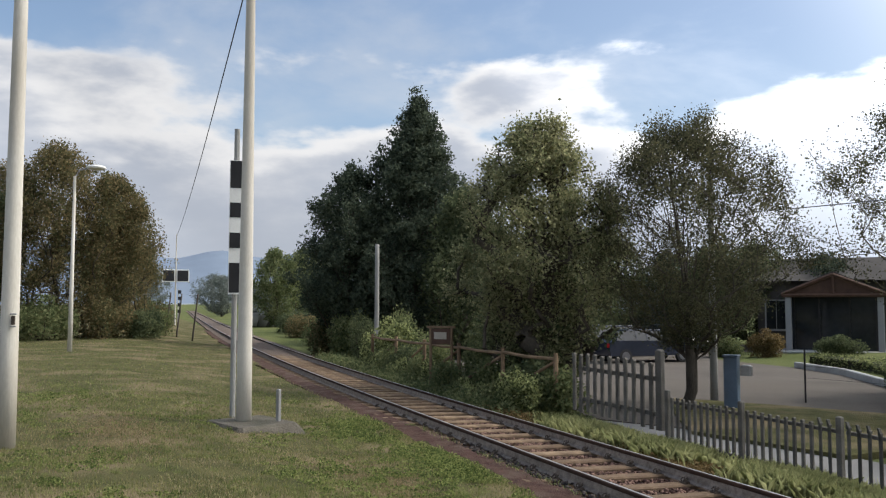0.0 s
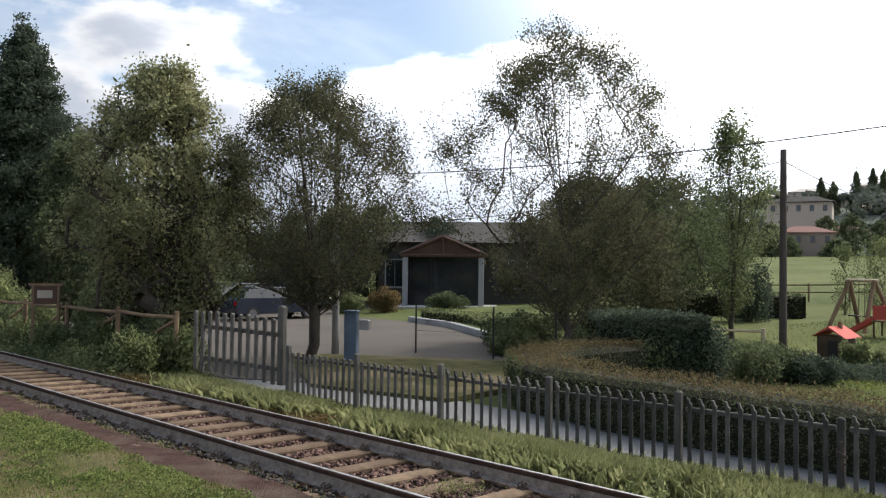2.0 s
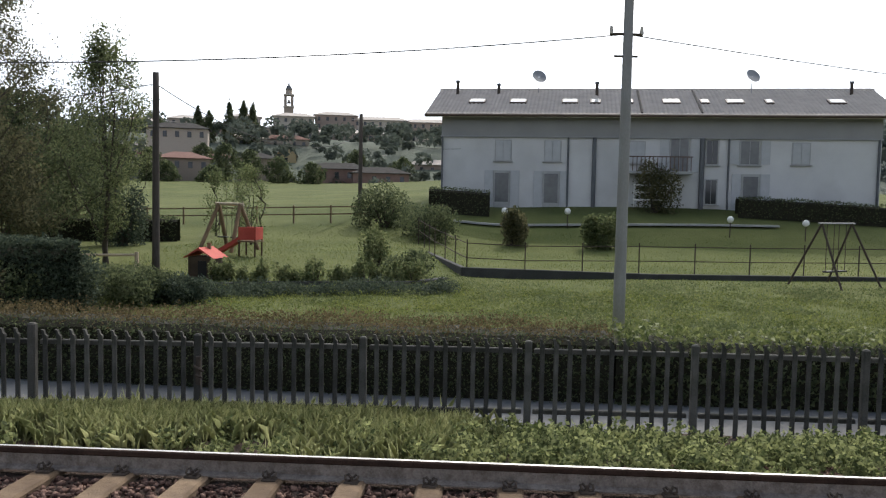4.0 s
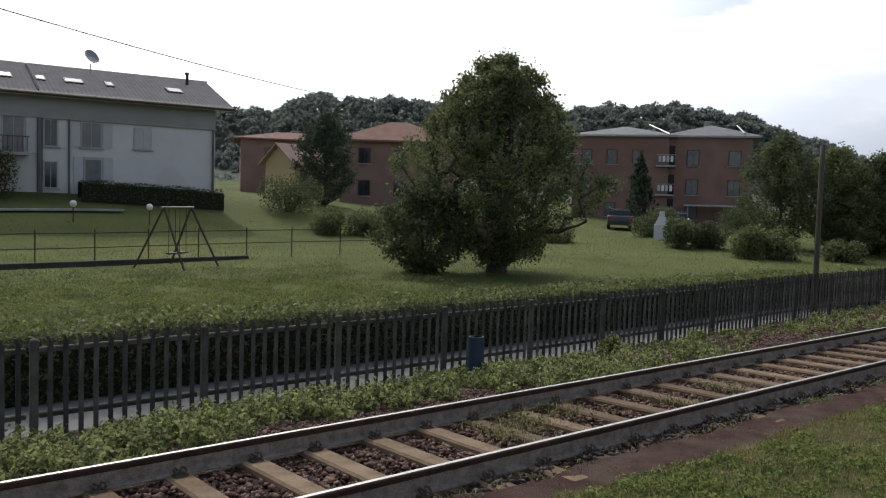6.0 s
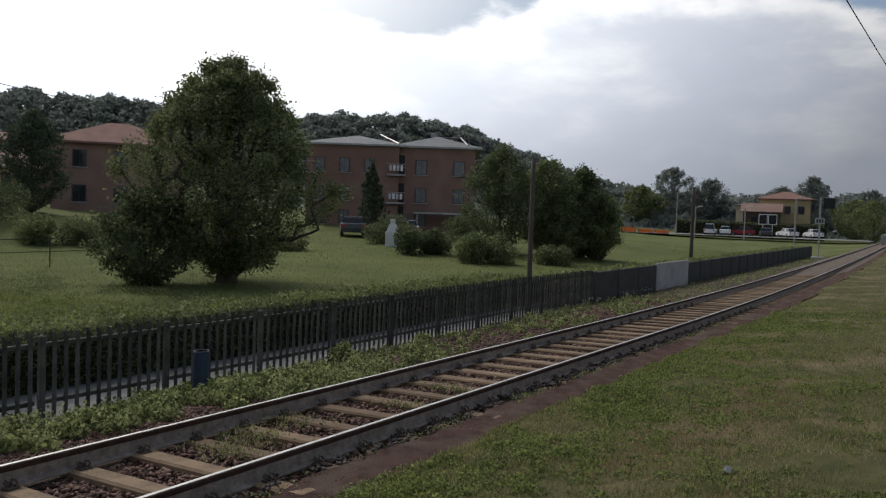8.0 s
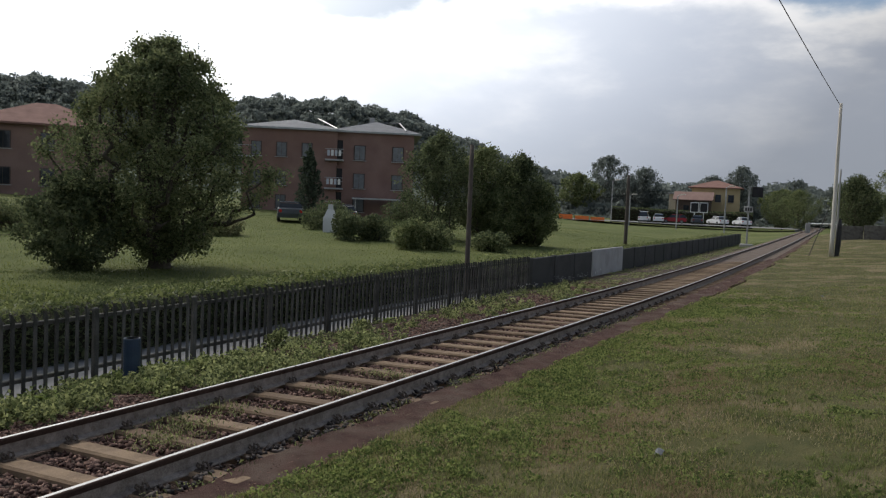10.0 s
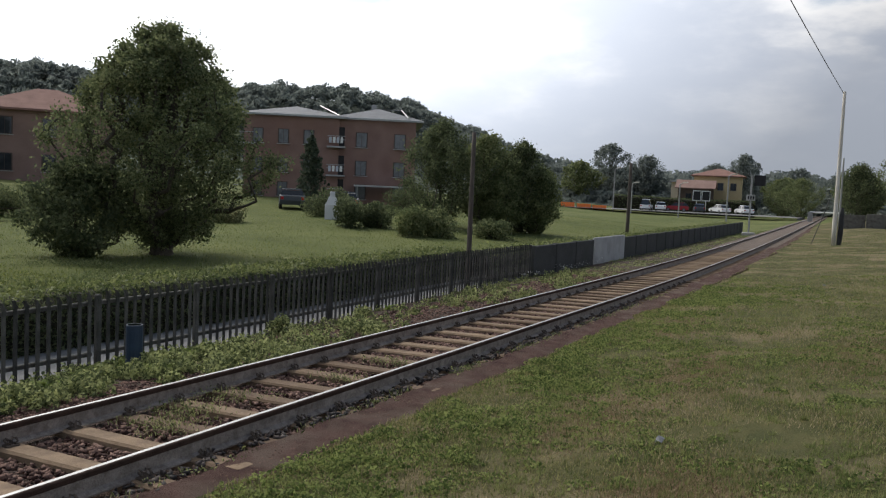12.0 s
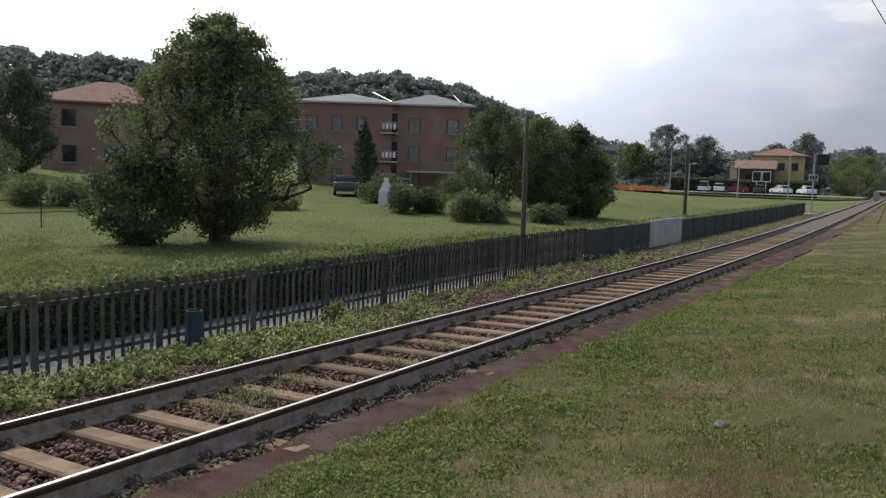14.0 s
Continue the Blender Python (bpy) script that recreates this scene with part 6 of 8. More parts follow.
flat_patch("grass_island", [(-19.2, 12.4), (-16.4, 14.2), (-14.2, 13.2), (-13.5, 10.4), (-15.5, 10.3)], -0.52, "turf", "shaded grass round the tree and cabinet", 0.1)
# darker turf in place of meadow green stands in for the trees' shadow
flat_patch("grass_verge", [(-16.6, 13.9), (-13.8, 15.4), (-11.0, 15.6), (-10.6, 12), (-10.4, 9.9), (-13.6, 9.2), (-15.4, 10.2)], -0.5, "turf", "strip of grass, darkened for tree shade, between car park and hedge", 0.15)
hedge_run("flower_bed", [(-26.3, 25.4), (-22.6, 24.6), (-18.4, 22.0)], 0.45, 0.9, "weed", "low yellow-green planted bed along the lawn", 51, 500, 0.08)
for k, (x, y, sx, h, mt) in enumerate([(-17.0, 19.6, 1.3, 1.35, "leaf_dark"), (-15.2, 18.6, 1.3, 1.2, "leaf_mid"), (-14.6, 17.2, 0.9, 0.9, "leaf_mid"), (-12.3, 18.4, 1.4, 1.0, "leaf_dark"), (-31.0, 27.0, 0.9, 1.3, "leaf_hedgebrown"), (-33.0, 26.0, 1.0, 1.2, "leaf_mid"), (-29.0, 29.5, 1.2, 1.0, "leaf_dark")]):
    bush("garden_shrub", at(x, y), (sx, sx * 0.85, h), 5000, 0.09, mt, "rounded garden shrub by the car park", 230 + k, group="shrubs by the car park")
wf = thing("wire_fence", (0, 0, 0), "thin dark posts of a wire fence", "fence")
wp = [(-16.9, 15.4), (-14.4, 15.9), (-12.6, 16.3), (-11.4, 16.6), (-10.2, 17.2)]
for x, y in wp:
    part("post", Build().tube([(0, 0, 0), (0, 0, 1.45)], 0.025, 6), "black", wf, at=(x, y, -0.6))
for z in (0.2, 0.5, 0.8):
    part("wire", Build().tube([(x, y, z - 0.1) for x, y in wp], 0.005, 4), "wire", wf)

# ---------------------------------------------------------------- playground side
hedge_run("laurel_block", [(-10.7, 15.1), (-9.7, 16.0), (-8.8, 16.8)], 1.45, 1.6, "leaf_spruce", "large dark clipped laurel block", 241, 4200, 0.085)
for k, (x, y, w, h) in enumerate([(-7.9, 17.6, 1.15, 1.05), (-8.85, 16.55, 1.1, 1.5), (-10.0, 15.5, 1.2, 1.62), (-6.9, 18.0, 0.8, 0.75)]):
    bush("laurel_bush", at(x, y), (w, w * 0.9, h), 9000, 0.075, "leaf_spruce" if k % 2 else "leaf_dark", "dark unclipped laurel growing round the block", 242 + k, lumps=16, group="laurels")
pw = Build()
for (x0, y0), (x1, y1) in zip([(-9.4, 20.6), (-5.6, 22.4), (-1.9, 23.4)], [(-5.6, 22.4), (-1.9, 23.4), (-0.9, 25.0)]):
    L = math.hypot(x1 - x0, y1 - y0)
    pw.box(((x0 + x1) / 2, (y0 + y1) / 2, -0.72), (L, 0.25, 0.45), rz=math.atan2(y1 - y0, x1 - x0), bev=0.02)
solid("retaining_wall", pw, "darkwall", "low dark retaining wall of the playground", "wall")
for k in range(13):
    f = k / 12
    x, y = -7.4 + 5.6 * f, 22.0 + 1.75 * f
    bush("young_shrub", at(x, y), (0.33, 0.33, 0.75 + 0.2 * math.sin(k * 2.3)), 500, 0.10, "leaf_mid", "small young shrub along the playground wall", 250 + k, lumps=5, group="shrubs along the wall")
bush("young_shrub", at(-3.3, 26.0), (0.55, 0.55, 1.7), 1500, 0.11, "leaf_mid", "taller upright shrub in the playground", 265, lumps=8)
bush("young_shrub", at(-2.0, 24.9), (0.9, 0.8, 1.0), 1600, 0.1, "leaf_dark", "dark shrub at the corner of the playground", 266, lumps=7)

hedge_run("nursery_row", [(-19.5, 33.5), (-16.0, 34.2), (-13.2, 34.8)], 1.0, 0.9, "leaf_dark", "row of young hedge plants across the meadow", 57, 260, 0.12)
bush("dark_bush", at(-14.0, 31.0), (1.0, 1.0, 2.9), 6000, 0.1, "leaf_spruce", "upright dark bush behind the slender tree", 267, lumps=14)
for k, (x, y, h, s) in enumerate([(-12.6, 38.0, 3.2, 0.8), (-10.6, 36.0, 3.6, 0.9), (-9.6, 33.5, 3.3, 0.8)]):
    tree("sapling", at(x, y), h, (0.1, 0.5), (s, s), 1500, 0.1, "leaf_mid", "slim young tree in the meadow", 780 + k, 0.05, limbs=16, twigs=6, cluster=0.22, inner=0.1, group="saplings in the meadow")
ph = thing("playhouse", at(-8.12, 23.6), "small wooden playhouse with red gabled roof", "playhouse", rz=-8)
part("wall", Build().box((0, 0, 0.42), (1.0, 0.95, 0.86)), "shutter", ph)
# black panel on the solid wall stands in for the dark inside the door
part("doorway", Build().box((0.1, -0.48, 0.36), (0.36, 0.03, 0.66)), "black", ph)
part("roof", Build().poly([(-0.66, -0.62, 0.80), (0, -0.62, 1.22), (0.66, -0.62, 0.80), (0, -0.62, 1.12)], (0, 1.24, 0)), "redplay", ph)
part("chimney", Build().box((0.1, 0.1, 1.25), (0.13, 0.13, 0.26), bev=0.01), "wood", ph)
ph.scale = (0.76, 0.76, 0.76)
ts = thing("slide_tower", at(-8.2, 28.6), "red and wooden play tower with a slide", "slide", rz=-8)
for x in (-0.42, 0.42):
    for y in (-0.42, 0.42):
        part("leg", Build().tube([(x, y, 0), (x, y, 1.5)], 0.045, 8), "terracotta", ts)
part("platform", Build().box((0, 0, 0.75), (1.0, 1.0, 0.08)), "wood", ts)
for x, y, sx, sy in ((0, -0.45, 0.9, 0.05), (0.45, 0, 0.05, 0.9), (0, 0.45, 0.9, 0.05)):
    part("side_panel", Build().box((x, y, 1.15), (sx, sy, 0.62), bev=0.01), "redplay", ts)
part("slide", Build().sheet([[(-0.45, -0.25, 0.8), (-0.45, 0.25, 0.8)], [(-1.0, -0.25, 0.45), (-1.0, 0.25, 0.45)], [(-1.6, -0.25, 0.12), (-1.6, 0.25, 0.12)], [(-2.0, -0.25, 0.1), (-2.0, 0.25, 0.1)]]).box((-1.15, -0.27, 0.48), (1.75, 0.04, 0.2), ry=-0.52).box((-1.15, 0.27, 0.48), (1.75, 0.04, 0.2), ry=-0.52), "redplay", ts)
ts.scale = (0.72, 0.72, 0.72)


def swing(base, rz, w, h, label, legmat, barmat, r=0.075):
    s = thing("swing", base, label, "swing", rz=rz)
    for x in (-w / 2, w / 2):
        for y in (-1, 1):
            part("leg", Build().tube([(x, 0, h), (x + (0.25 if x > 0 else -0.25), y * h * 0.5, -0.1)], r, 8), legmat, s)
    part("crossbar", Build().tube([(-w / 2 - 0.15, 0, h), (w / 2 + 0.15, 0, h)], r * 0.8, 8), barmat, s)
    for x in (-0.3, 0.3):
        part("chain", Build().tube([(x - 0.18, 0, h), (x - 0.18, 0, 0.5)], 0.012, 5).tube([(x + 0.18, 0, h), (x + 0.18, 0, 0.5)], 0.012, 5), "clip", s)
        part("swing_seat", Build().box((x, 0, 0.48), (0.42, 0.18, 0.05), bev=0.01), "black", s)


swing(at(-9.55, 30.4), -20, 1.0, 1.75, "wooden swing frame with crossed legs", "wood", "palewood")
swing(at(11.4, 26.0), 33, 1.5, 2.0, "dark steel swing on the sloping lawn", "clip", "grey", 0.035)


def post_rail_fence(pts, label, n_rail=2, h=0.95, mat="wood", post=0.05, name="wooden_fence"):
    f = thing(name, (0, 0, 0), label, "fence")
    for i, (x, y) in enumerate(pts):
        part("post", Build().tube([(0, 0, -0.1), (0, 0, h)], post, 6), mat, f, at=at(x, y))
        if i:
            x0, y0 = pts[i - 1]
            for k in range(n_rail):
                z = h * (0.9 - 0.4 * k)
                part("fence_rail", Build().tube([(x0, y0, land(x0, y0) + z), (x, y, land(x, y) + z)], post * 0.7, 5), mat, f)


post_rail_fence([(-24 + 2.0 * k, 43.0 - 0.03 * k) for k in range(10)], "brown wooden post and rail fence across the meadow")
post_rail_fence([(-13.0, 20.9), (-11.2, 21.6), (-9.6, 22.1)], "low rail of pale debarked wood", 1, 0.85, "palewood", 0.06, "log_rail")
post_rail_fence([(-0.3, 26.1), (1.6, 26.3), (3.5, 26.6), (5.4, 26.9), (7.3, 27.2), (9.2, 27.5), (11.1, 27.8), (13.0, 28.0), (15.0, 28.2), (17.0, 28.3), (19.2, 28.2), (21.6, 27.8)], "thin wire fence posts round the garden", 2, 1.2, "clip", 0.022, "garden_fence")
post_rail_fence([(-2.8, 36.8), (-2.4, 35.0), (-2.05, 33.2), (-1.7, 31.4), (-1.2, 29.6), (-0.75, 27.8), (-0.3, 26.1)], "thin mesh fence posts down the slope", 2, 1.2, "clip", 0.022, "garden_fence")
ribbon("pavement_garden", -1.5, 16, 1.0, lambda x: 43.2, lambda x: 44.4, lambda x: land(x, 43.8) + 0.06, "palewall", "pale garden path before the long house", 0.1)
gk = Build()
for (x0, y0), (x1, y1) in zip([(-2.9, 36.8), (-0.4, 26.0), (6.0, 26.9)], [(-0.4, 26.0), (6.0, 26.9), (15.0, 28.1)]):
    gk.box(((x0 + x1) / 2, (y0 + y1) / 2, -0.5), (math.hypot(x1 - x0, y1 - y0), 0.18, 0.5), rz=math.atan2(y1 - y0, x1 - x0), bev=0.02)
gk.v = [(vx, vy, vz - (0.14 if vx > 0.5 else 0.0)) for vx, vy, vz in gk.v]
solid("garden_kerb", gk, "darkwall", "low dark concrete kerb under the garden fence", "kerb")
hedge_run("garden_hedge", [(-3.0, 46.0), (0.4, 45.95)], 1.3, 1.2, "leaf_dark", "dark clipped hedge before the long house", 53, 300, 0.1)
hedge_run("garden_hedge", [(14.0, 45.8), (18.0, 45.3), (21.6, 44.8)], 1.0, 1.2, "leaf_dark", "dark clipped hedge at the corner of the house", 54, 300, 0.1)
for k, (x, y, sx, h, mt) in enumerate([(-2.9, 38.6, 1.9, 1.9, "leaf_dark"), (-4.9, 41.5, 1.7, 2.4, "leaf_dark"), (1.5, 39.5, 0.9, 1.9, "leaf_brown"), (5.8, 39.0, 1.0, 1.9, "leaf_mid"), (9.6, 46.4, 1.6, 3.2, "leaf_brown"), (25.2, 39.0, 1.5, 1.5, "leaf_mid"), (27.6, 37.8, 1.7, 1.7, "leaf_ash"), (30.2, 37.4, 2.0, 1.8, "leaf_mid"),
                                       (26.0, 45.0, 2.4, 2.6, "leaf_dark"), (33.0, 36.0, 2.0, 1.6, "leaf_mid"), (37.2, 24.3, 1.2, 1.6, "leaf_dark"), (38.6, 23.2, 1.3, 1.6, "leaf_dark"), (36.9, 20.3, 1.2, 1.9, "leaf_mid"), (38.2, 19.2, 1.1, 1.6, "leaf_ash"), (41, 17.5, 1.3, 1.2, "leaf_ash"), (44, 30, 2.2, 1.8, "leaf_dark"), (52, 29, 2.4, 2.2, "leaf_dark"), (34, 30, 1.4, 1.2, "leaf_light")]):
    bush("garden_bush", at(x, y), (sx, sx * 0.85, h), 4200, 0.13, mt, "loose leafy garden bush", 280 + k, group="garden bushes")
for k, (x, y) in enumerate([(1.2, 43.2), (4.5, 43.1), (12.5, 41.6), (16.0, 41.0)]):
    g = thing("garden_lamp", at(x, y), "white globe garden lamp on a short post", "lamp", group="garden lamps")
    part("post", Build().tube([(0, 0, 0), (0, 0, 0.75)], 0.03, 6), "clip", g)
    part("globe", Build().ball((0, 0, 0.9), 0.17, 12, 8), "white", g, smooth=True)
bb = thing("barbecue", at(41.2, 28.2), "white masonry garden barbecue with chimney", "barbecue", rz=-55)
part("hearth", Build().box((0, 0, 0.45), (0.85, 0.6, 0.9), bev=0.02), "plaster", bb)
part("hood", Build().box((0, 0, 1.1), (0.8, 0.55, 0.5), top=0.5), "plaster", bb)
part("flue", Build().box((0, 0, 1.45), (0.3, 0.25, 0.4), bev=0.02), "plaster", bb)
car(at(48.2, 36.8), 40, "cargrey", "grey car parked by the flats", 4.0, 1.4, group="cars by the flats")
car(at(49.5, 33.2), 40, "cardark", "dark car half hidden by garden bushes", 4.0, 1.4, group="cars by the flats")

# ---------------------------------------------------------------- power pole and cables
arm = thing("pole_crossarm", (2.82, 14.54, 5.03), "insulator crossarm on the power pole", "crossarm", rz=5)
part("bar", Build().tube([(-0.3, 0, 0), (0.3, 0, 0)], 0.025, 6), "clip", arm)
part("lower_bar", Build().tube([(-0.22, 0, -0.4), (0.22, 0, -0.4)], 0.02, 6), "clip", arm)
for x in (-0.28, 0.0, 0.28):
    part("insulator", Build().tube([(x, 0, 0), (x, 0, 0.14)], [0.04, 0.03], 8), "polewhite", arm)


def cable(name, a, b_, sag, r, label):
    a, b_ = Vector(a), Vector(b_)
    solid(name, Build().tube([a.lerp(b_, k / 24) + Vector((0, 0, -4 * sag * (k / 24) * (1 - k / 24))) for k in range(25)], r, 5), "wire", label, "cable")


cable("cable", (2.82, 14.54, 5.03), (-18.2, 13.5, 4.5), 0.45, 0.012, "thin black overhead power cable")
cable("cable", (2.82, 14.54, 5.03), (36.0, 40.6, 7.6), 0.5, 0.012, "thin black overhead power cable")
cable("cable", (-9.0, 22.0, 5.0), (-26.0, 20.0, 3.6), 0.5, 0.012, "sagging black service cable")
cable("cable", (-9.0, 22.0, 5.0), (-6.8, 45.0, 5.4), 1.2, 0.014, "sagging black service cable")
cable("cable", (-6.8, 45.0, 5.4), (-1.0, 49.2, 5.0), 0.3, 0.012, "sagging black service cable")
cable("cable", (-78.3, 3.0, 8.1), (-19.3, 0.97, 9.25), 0.5, 0.016, "long black overhead cable down the platform")
cable("cable", (-19.3, 0.97, 9.25), (2.0, -0.2, 10.3), 0.0, 0.014, "long black overhead cable down the platform")
cable("cable", (47.6, 1.5, 7.75), (2.0, 2.62, 8.5), 0.15, 0.016, "long black overhead cable down the platform")
pole("utility_pole", at(-6.8, 45.0), 5.6, 0.12, 0.1, "polewood", "dark wooden utility pole by the meadow")
solid("drum_post", Build().tube([(0, 0, 0), (0, 0, 0.62), (0, 0, 0.63), (0, 0, 0.63), (0, 0, 0.50)], [0.1, 0.1, 0.095, 0.08, 0.08], 18), "bluedark", "short dark blue cylindrical post in the weeds", "post", at=(7.70, 6.98, -0.42), smooth=False)

# ---------------------------------------------------------------- down the line to the level crossing
rp = pole("line_pole", at(47.6, 1.45), 7.8, 0.115, 0.07, "polewhite", "tall pale line pole at the platform end")
part("stay", Build().tube([(-0.2, 0.2, 2.6), (-0.6, 1.0, 0)], 0.02, 5), "wire", rp)
part("wrap", Build().tube([(0.1, -0.24, 0.0), (0.1, -0.28, 0.7), (0.1, -0.3, 1.6), (0.1, -0.3, 1.95)], [0.11, 0.13, 0.12, 0.05], 8), "black", rp, "dark wrapped bundle leaning by the pole")
pole("line_pole", at(95, 3.5), 7.0, 0.12, 0.08, "polegrey", "grey line pole farther along")
pole("utility_pole", at(55.6, 14.4), 4.9, 0.13, 0.1, "polewood", "dark wooden utility pole on the verge")


FENCE_END = -0.88 + 1.72 * 14


def panel_wall(x0, x1, top, label):
    w = thing("panel_wall", (0, 0, 0), label, "wall")
    x = x0
    while x < x1:
        y0, y1 = fence_y(x), fence_y(x + 2.0)
        part("wall_panel", Build().box((0, 0, 0), (2.02, 0.1, top + 0.55), bev=0.02), "darkwall", w, at=(x + 1.0, (y0 + y1) / 2, (top - 0.55) / 2), rz=math.degrees(math.atan2(y1 - y0, 2.0)))
        part("wall_post", Build().box((0, 0, 0), (0.14, 0.16, top + 0.6), bev=0.02), "darkwall", w, at=(x, y0, (top - 0.55) / 2))
        x += 2.0


panel_wall(FENCE_END + 0.2, 29.2, 0.46, "dark stained concrete panel wall along the verge")
panel_wall(33.6, 73.0, 0.42, "dark concrete panel wall running on to the crossing")
pl = thing("pale_wall", (0, 0, 0), "pale grey concrete panels let into the dark wall", "wall")
for k in range(3):
    part("wall_panel", Build().box((0, 0, 0), (1.32, 0.1, 1.0), bev=0.015), "palewall", pl, at=(30.2 + 1.35 * k, fence_y(30.15 + 1.35 * k) - 0.02, 0.02))
cs = thing("crossing_signal", at(64.1, 7.9), "railway signal post with dark square board and plate", "signal", rz=-80)
part("mast", Build().tube([(0, 0, 0), (0, 0, 4.4)], 0.06, 8), "grey", cs)
part("board", Build().box((0.55, -0.1, 4.0), (0.75, 0.06, 0.75), bev=0.03), "black", cs)
part("plate", Build().box((0, -0.1, 2.75), (0.62, 0.05, 0.42), bev=0.02), "palewall", cs)
part("footing", Build().box((0, 0, 0.1), (0.9, 0.9, 0.3), bev=0.05), "polegrey", cs)
for k in range(3):
    part("plate_mark", Build().box((-0.17 + 0.17 * k, -0.13, 2.75), (0.09, 0.012, 0.24)), "black", cs)
for k, (x, y, rz, pt, lb, es) in enumerate([(146, 36.5, 8, "carwhite", "white van parked by the road", True), (146.5, 34.2, 15, "carwhite", "white hatchback parked by the road", False), (147, 31.6, 98, "carred", "dark red estate car on the road", True),
                                            (147.8, 27.9, 15, "cargrey", "grey car by the road", False), (148.6, 24.6, 40, "carwhite", "white car waiting at the crossing", False), (149.2, 20.7, 30, "carwhite", "white car on the road near the crossing", False)]):
    car((x, y, land(x, 22) + 0.66), rz, pt, lb, 4.2, 1.85 if "van" in lb else 1.5, es, group="cars on the road")
ribbon("road", 140, 153, 1.0, lambda x: 11.5, lambda x: 60.0, lambda x: land(x, 22) + 0.66, "asphalt", "grey road leading to the level crossing", 1.2)
for k, (x, y) in enumerate([(141.8, 49.5), (142.8, 46.8), (143.6, 44.2)]):
    cb = thing("barrier", at(x, y), "orange plastic construction barrier mesh", "barrier", rz=-70, group="construction barriers")
    part("mesh_panel", Build().box((0, 0, 0.5), (2.4, 0.05, 0.8), bev=0.01), "orange", cb)
    part("post", Build().tube([(-1.3, 0, 0), (-1.3, 0, 1.45)], 0.04, 6), "clip", cb)
for x, y, h in ((144.4, 42.0, 7.4), (138, 37, 5.0), (119.2, 18.6, 6.2), (128, 27, 5.0)):
    sl_ = thing("street_lamp", at(x, y), "thin grey street lamp by the road", "street lamp", group="street lamps")
    part("post", Build().tube([(0, 0, 0), (0, 0, h), (0.0, -0.5, h + 0.25)], [0.11, 0.09, 0.06], 6), "grey", sl_)
    part("head", Build().box((0, -0.8, h + 0.27), (0.25, 0.7, 0.14), bev=0.03), "polewhite", sl_)
bd = thing("board_frame", (158, 29.6, 0.3), "double dark sign board with white frame", "sign board", rz=-79)
for x in (-0.8, 0.8):
    part("panel", Build().box((x, -0.05, 2.7), (1.25, 0.06, 1.6)), "black", bd)
    part("panel_frame", Build().box((x, 0.0, 2.7), (1.5, 0.05, 1.9)), "white", bd)
    part("panel_leg", Build().box((x, 0.03, 0.9), (0.12, 0.05, 1.9)), "white", bd)
bar = thing("crossing_barrier", (120.4, 8.2, 0.0), "white crossing barrier closed over the road", "barrier", rz=-85)
part("arm", Build().tube([(0, 0, 1.2), (6.0, 0, 1.25)], 0.09, 8), "white", bar)
part("housing", Build().box((0, 0, 0.6), (0.6, 0.6, 1.3), bev=0.04), "grey", bar)
for k in range(9):
    solid("concrete_fence", Build().box((0, 0, 0.6), (1.9, 0.08, 1.3), bev=0.02), "concrete", "grey concrete fence panel near the crossing", "fence panel", at=at(84 - 0.3 * k, 1.8 - 1.95 * k), rz=98, group="fence panels near the crossing")
hedge_run("road_hedge", [(158, 46), (162, 33), (164, 21)], 2.9, 1.8, "leaf_dark", "dark tall hedge behind the parked cars", 56, 120, 0.3)
simple_house("villa", (169.2, 33.4, 0.4), (9, 8, 6.7), -82, "plasteryellow", "tilered", "yellow villa with red hipped roof by the road", 1.5, True, [(2, 4.6, 1.0, 1.3), (5, 4.6, 1.0, 1.3), (7.4, 4.6, 1.0, 1.3)])
simple_house("villa_annex", (163.75, 35.2, 0.2), (6.4, 5, 4.4), -82, "shutter", "brickdark", "dark low house with brown gable roof beside the villa", 1.3, False, [(2, 2.6, 1.0, 1.2), (4, 2.6, 1.0, 1.2)])
simple_house("pale_shed", (181.8, 35.6, 0.3), (4.6, 4, 5.6), 98, "plastercream", "slate", "pale rendered shed behind the villa", 0.3, True)

# ---------------------------------------------------------------- town, hills and mountains
def polar(az, d):
    return (0.5 + d * math.cos(az), -1.1 + d * math.sin(az))


def hill_sheet(name, az0, az1, near, far, height, mat, label, n=90, m=14):
    """A ridge round the place: height(az) is the height of its crest."""
    b = Build()
    rows = []
    for i in range(n + 1):
        az = az0 + (az1 - az0) * i / n
        row = []
        for j in range(m + 1):
            f = j / m
            d = near + (far - near) * f
            x, y = polar(az, d)
            zz = height(az) * smooth01(0, 0.75, f) * (1 if f < 0.8 else 1 - (f - 0.8) * 0.6)
            row.append((x, y, land(x, min(y, 120)) * (1 - f) - 1.0 + zz))
        rows.append(row)
    b.sheet(rows)
    return solid(name, b, mat, label, kind="structure", smooth=True)


def ridge(az):
    """Crest of the wooded hill, by bearing."""
    a = math.degrees(az)
    base = 8.5 + 20.0 * smooth01(17, 36, a) - 2.2 * math.exp(-((a - 44) / 4.0) ** 2) - 5.0 * smooth01(59, 63, a)
    return base + 0.5 * math.sin(a * 1.3) + 0.4 * math.sin(a * 2.9 + 1)


hill_sheet("hill_woods", radians(4), radians(82), 170, 300, ridge, "hill", "dark wooded hillside")


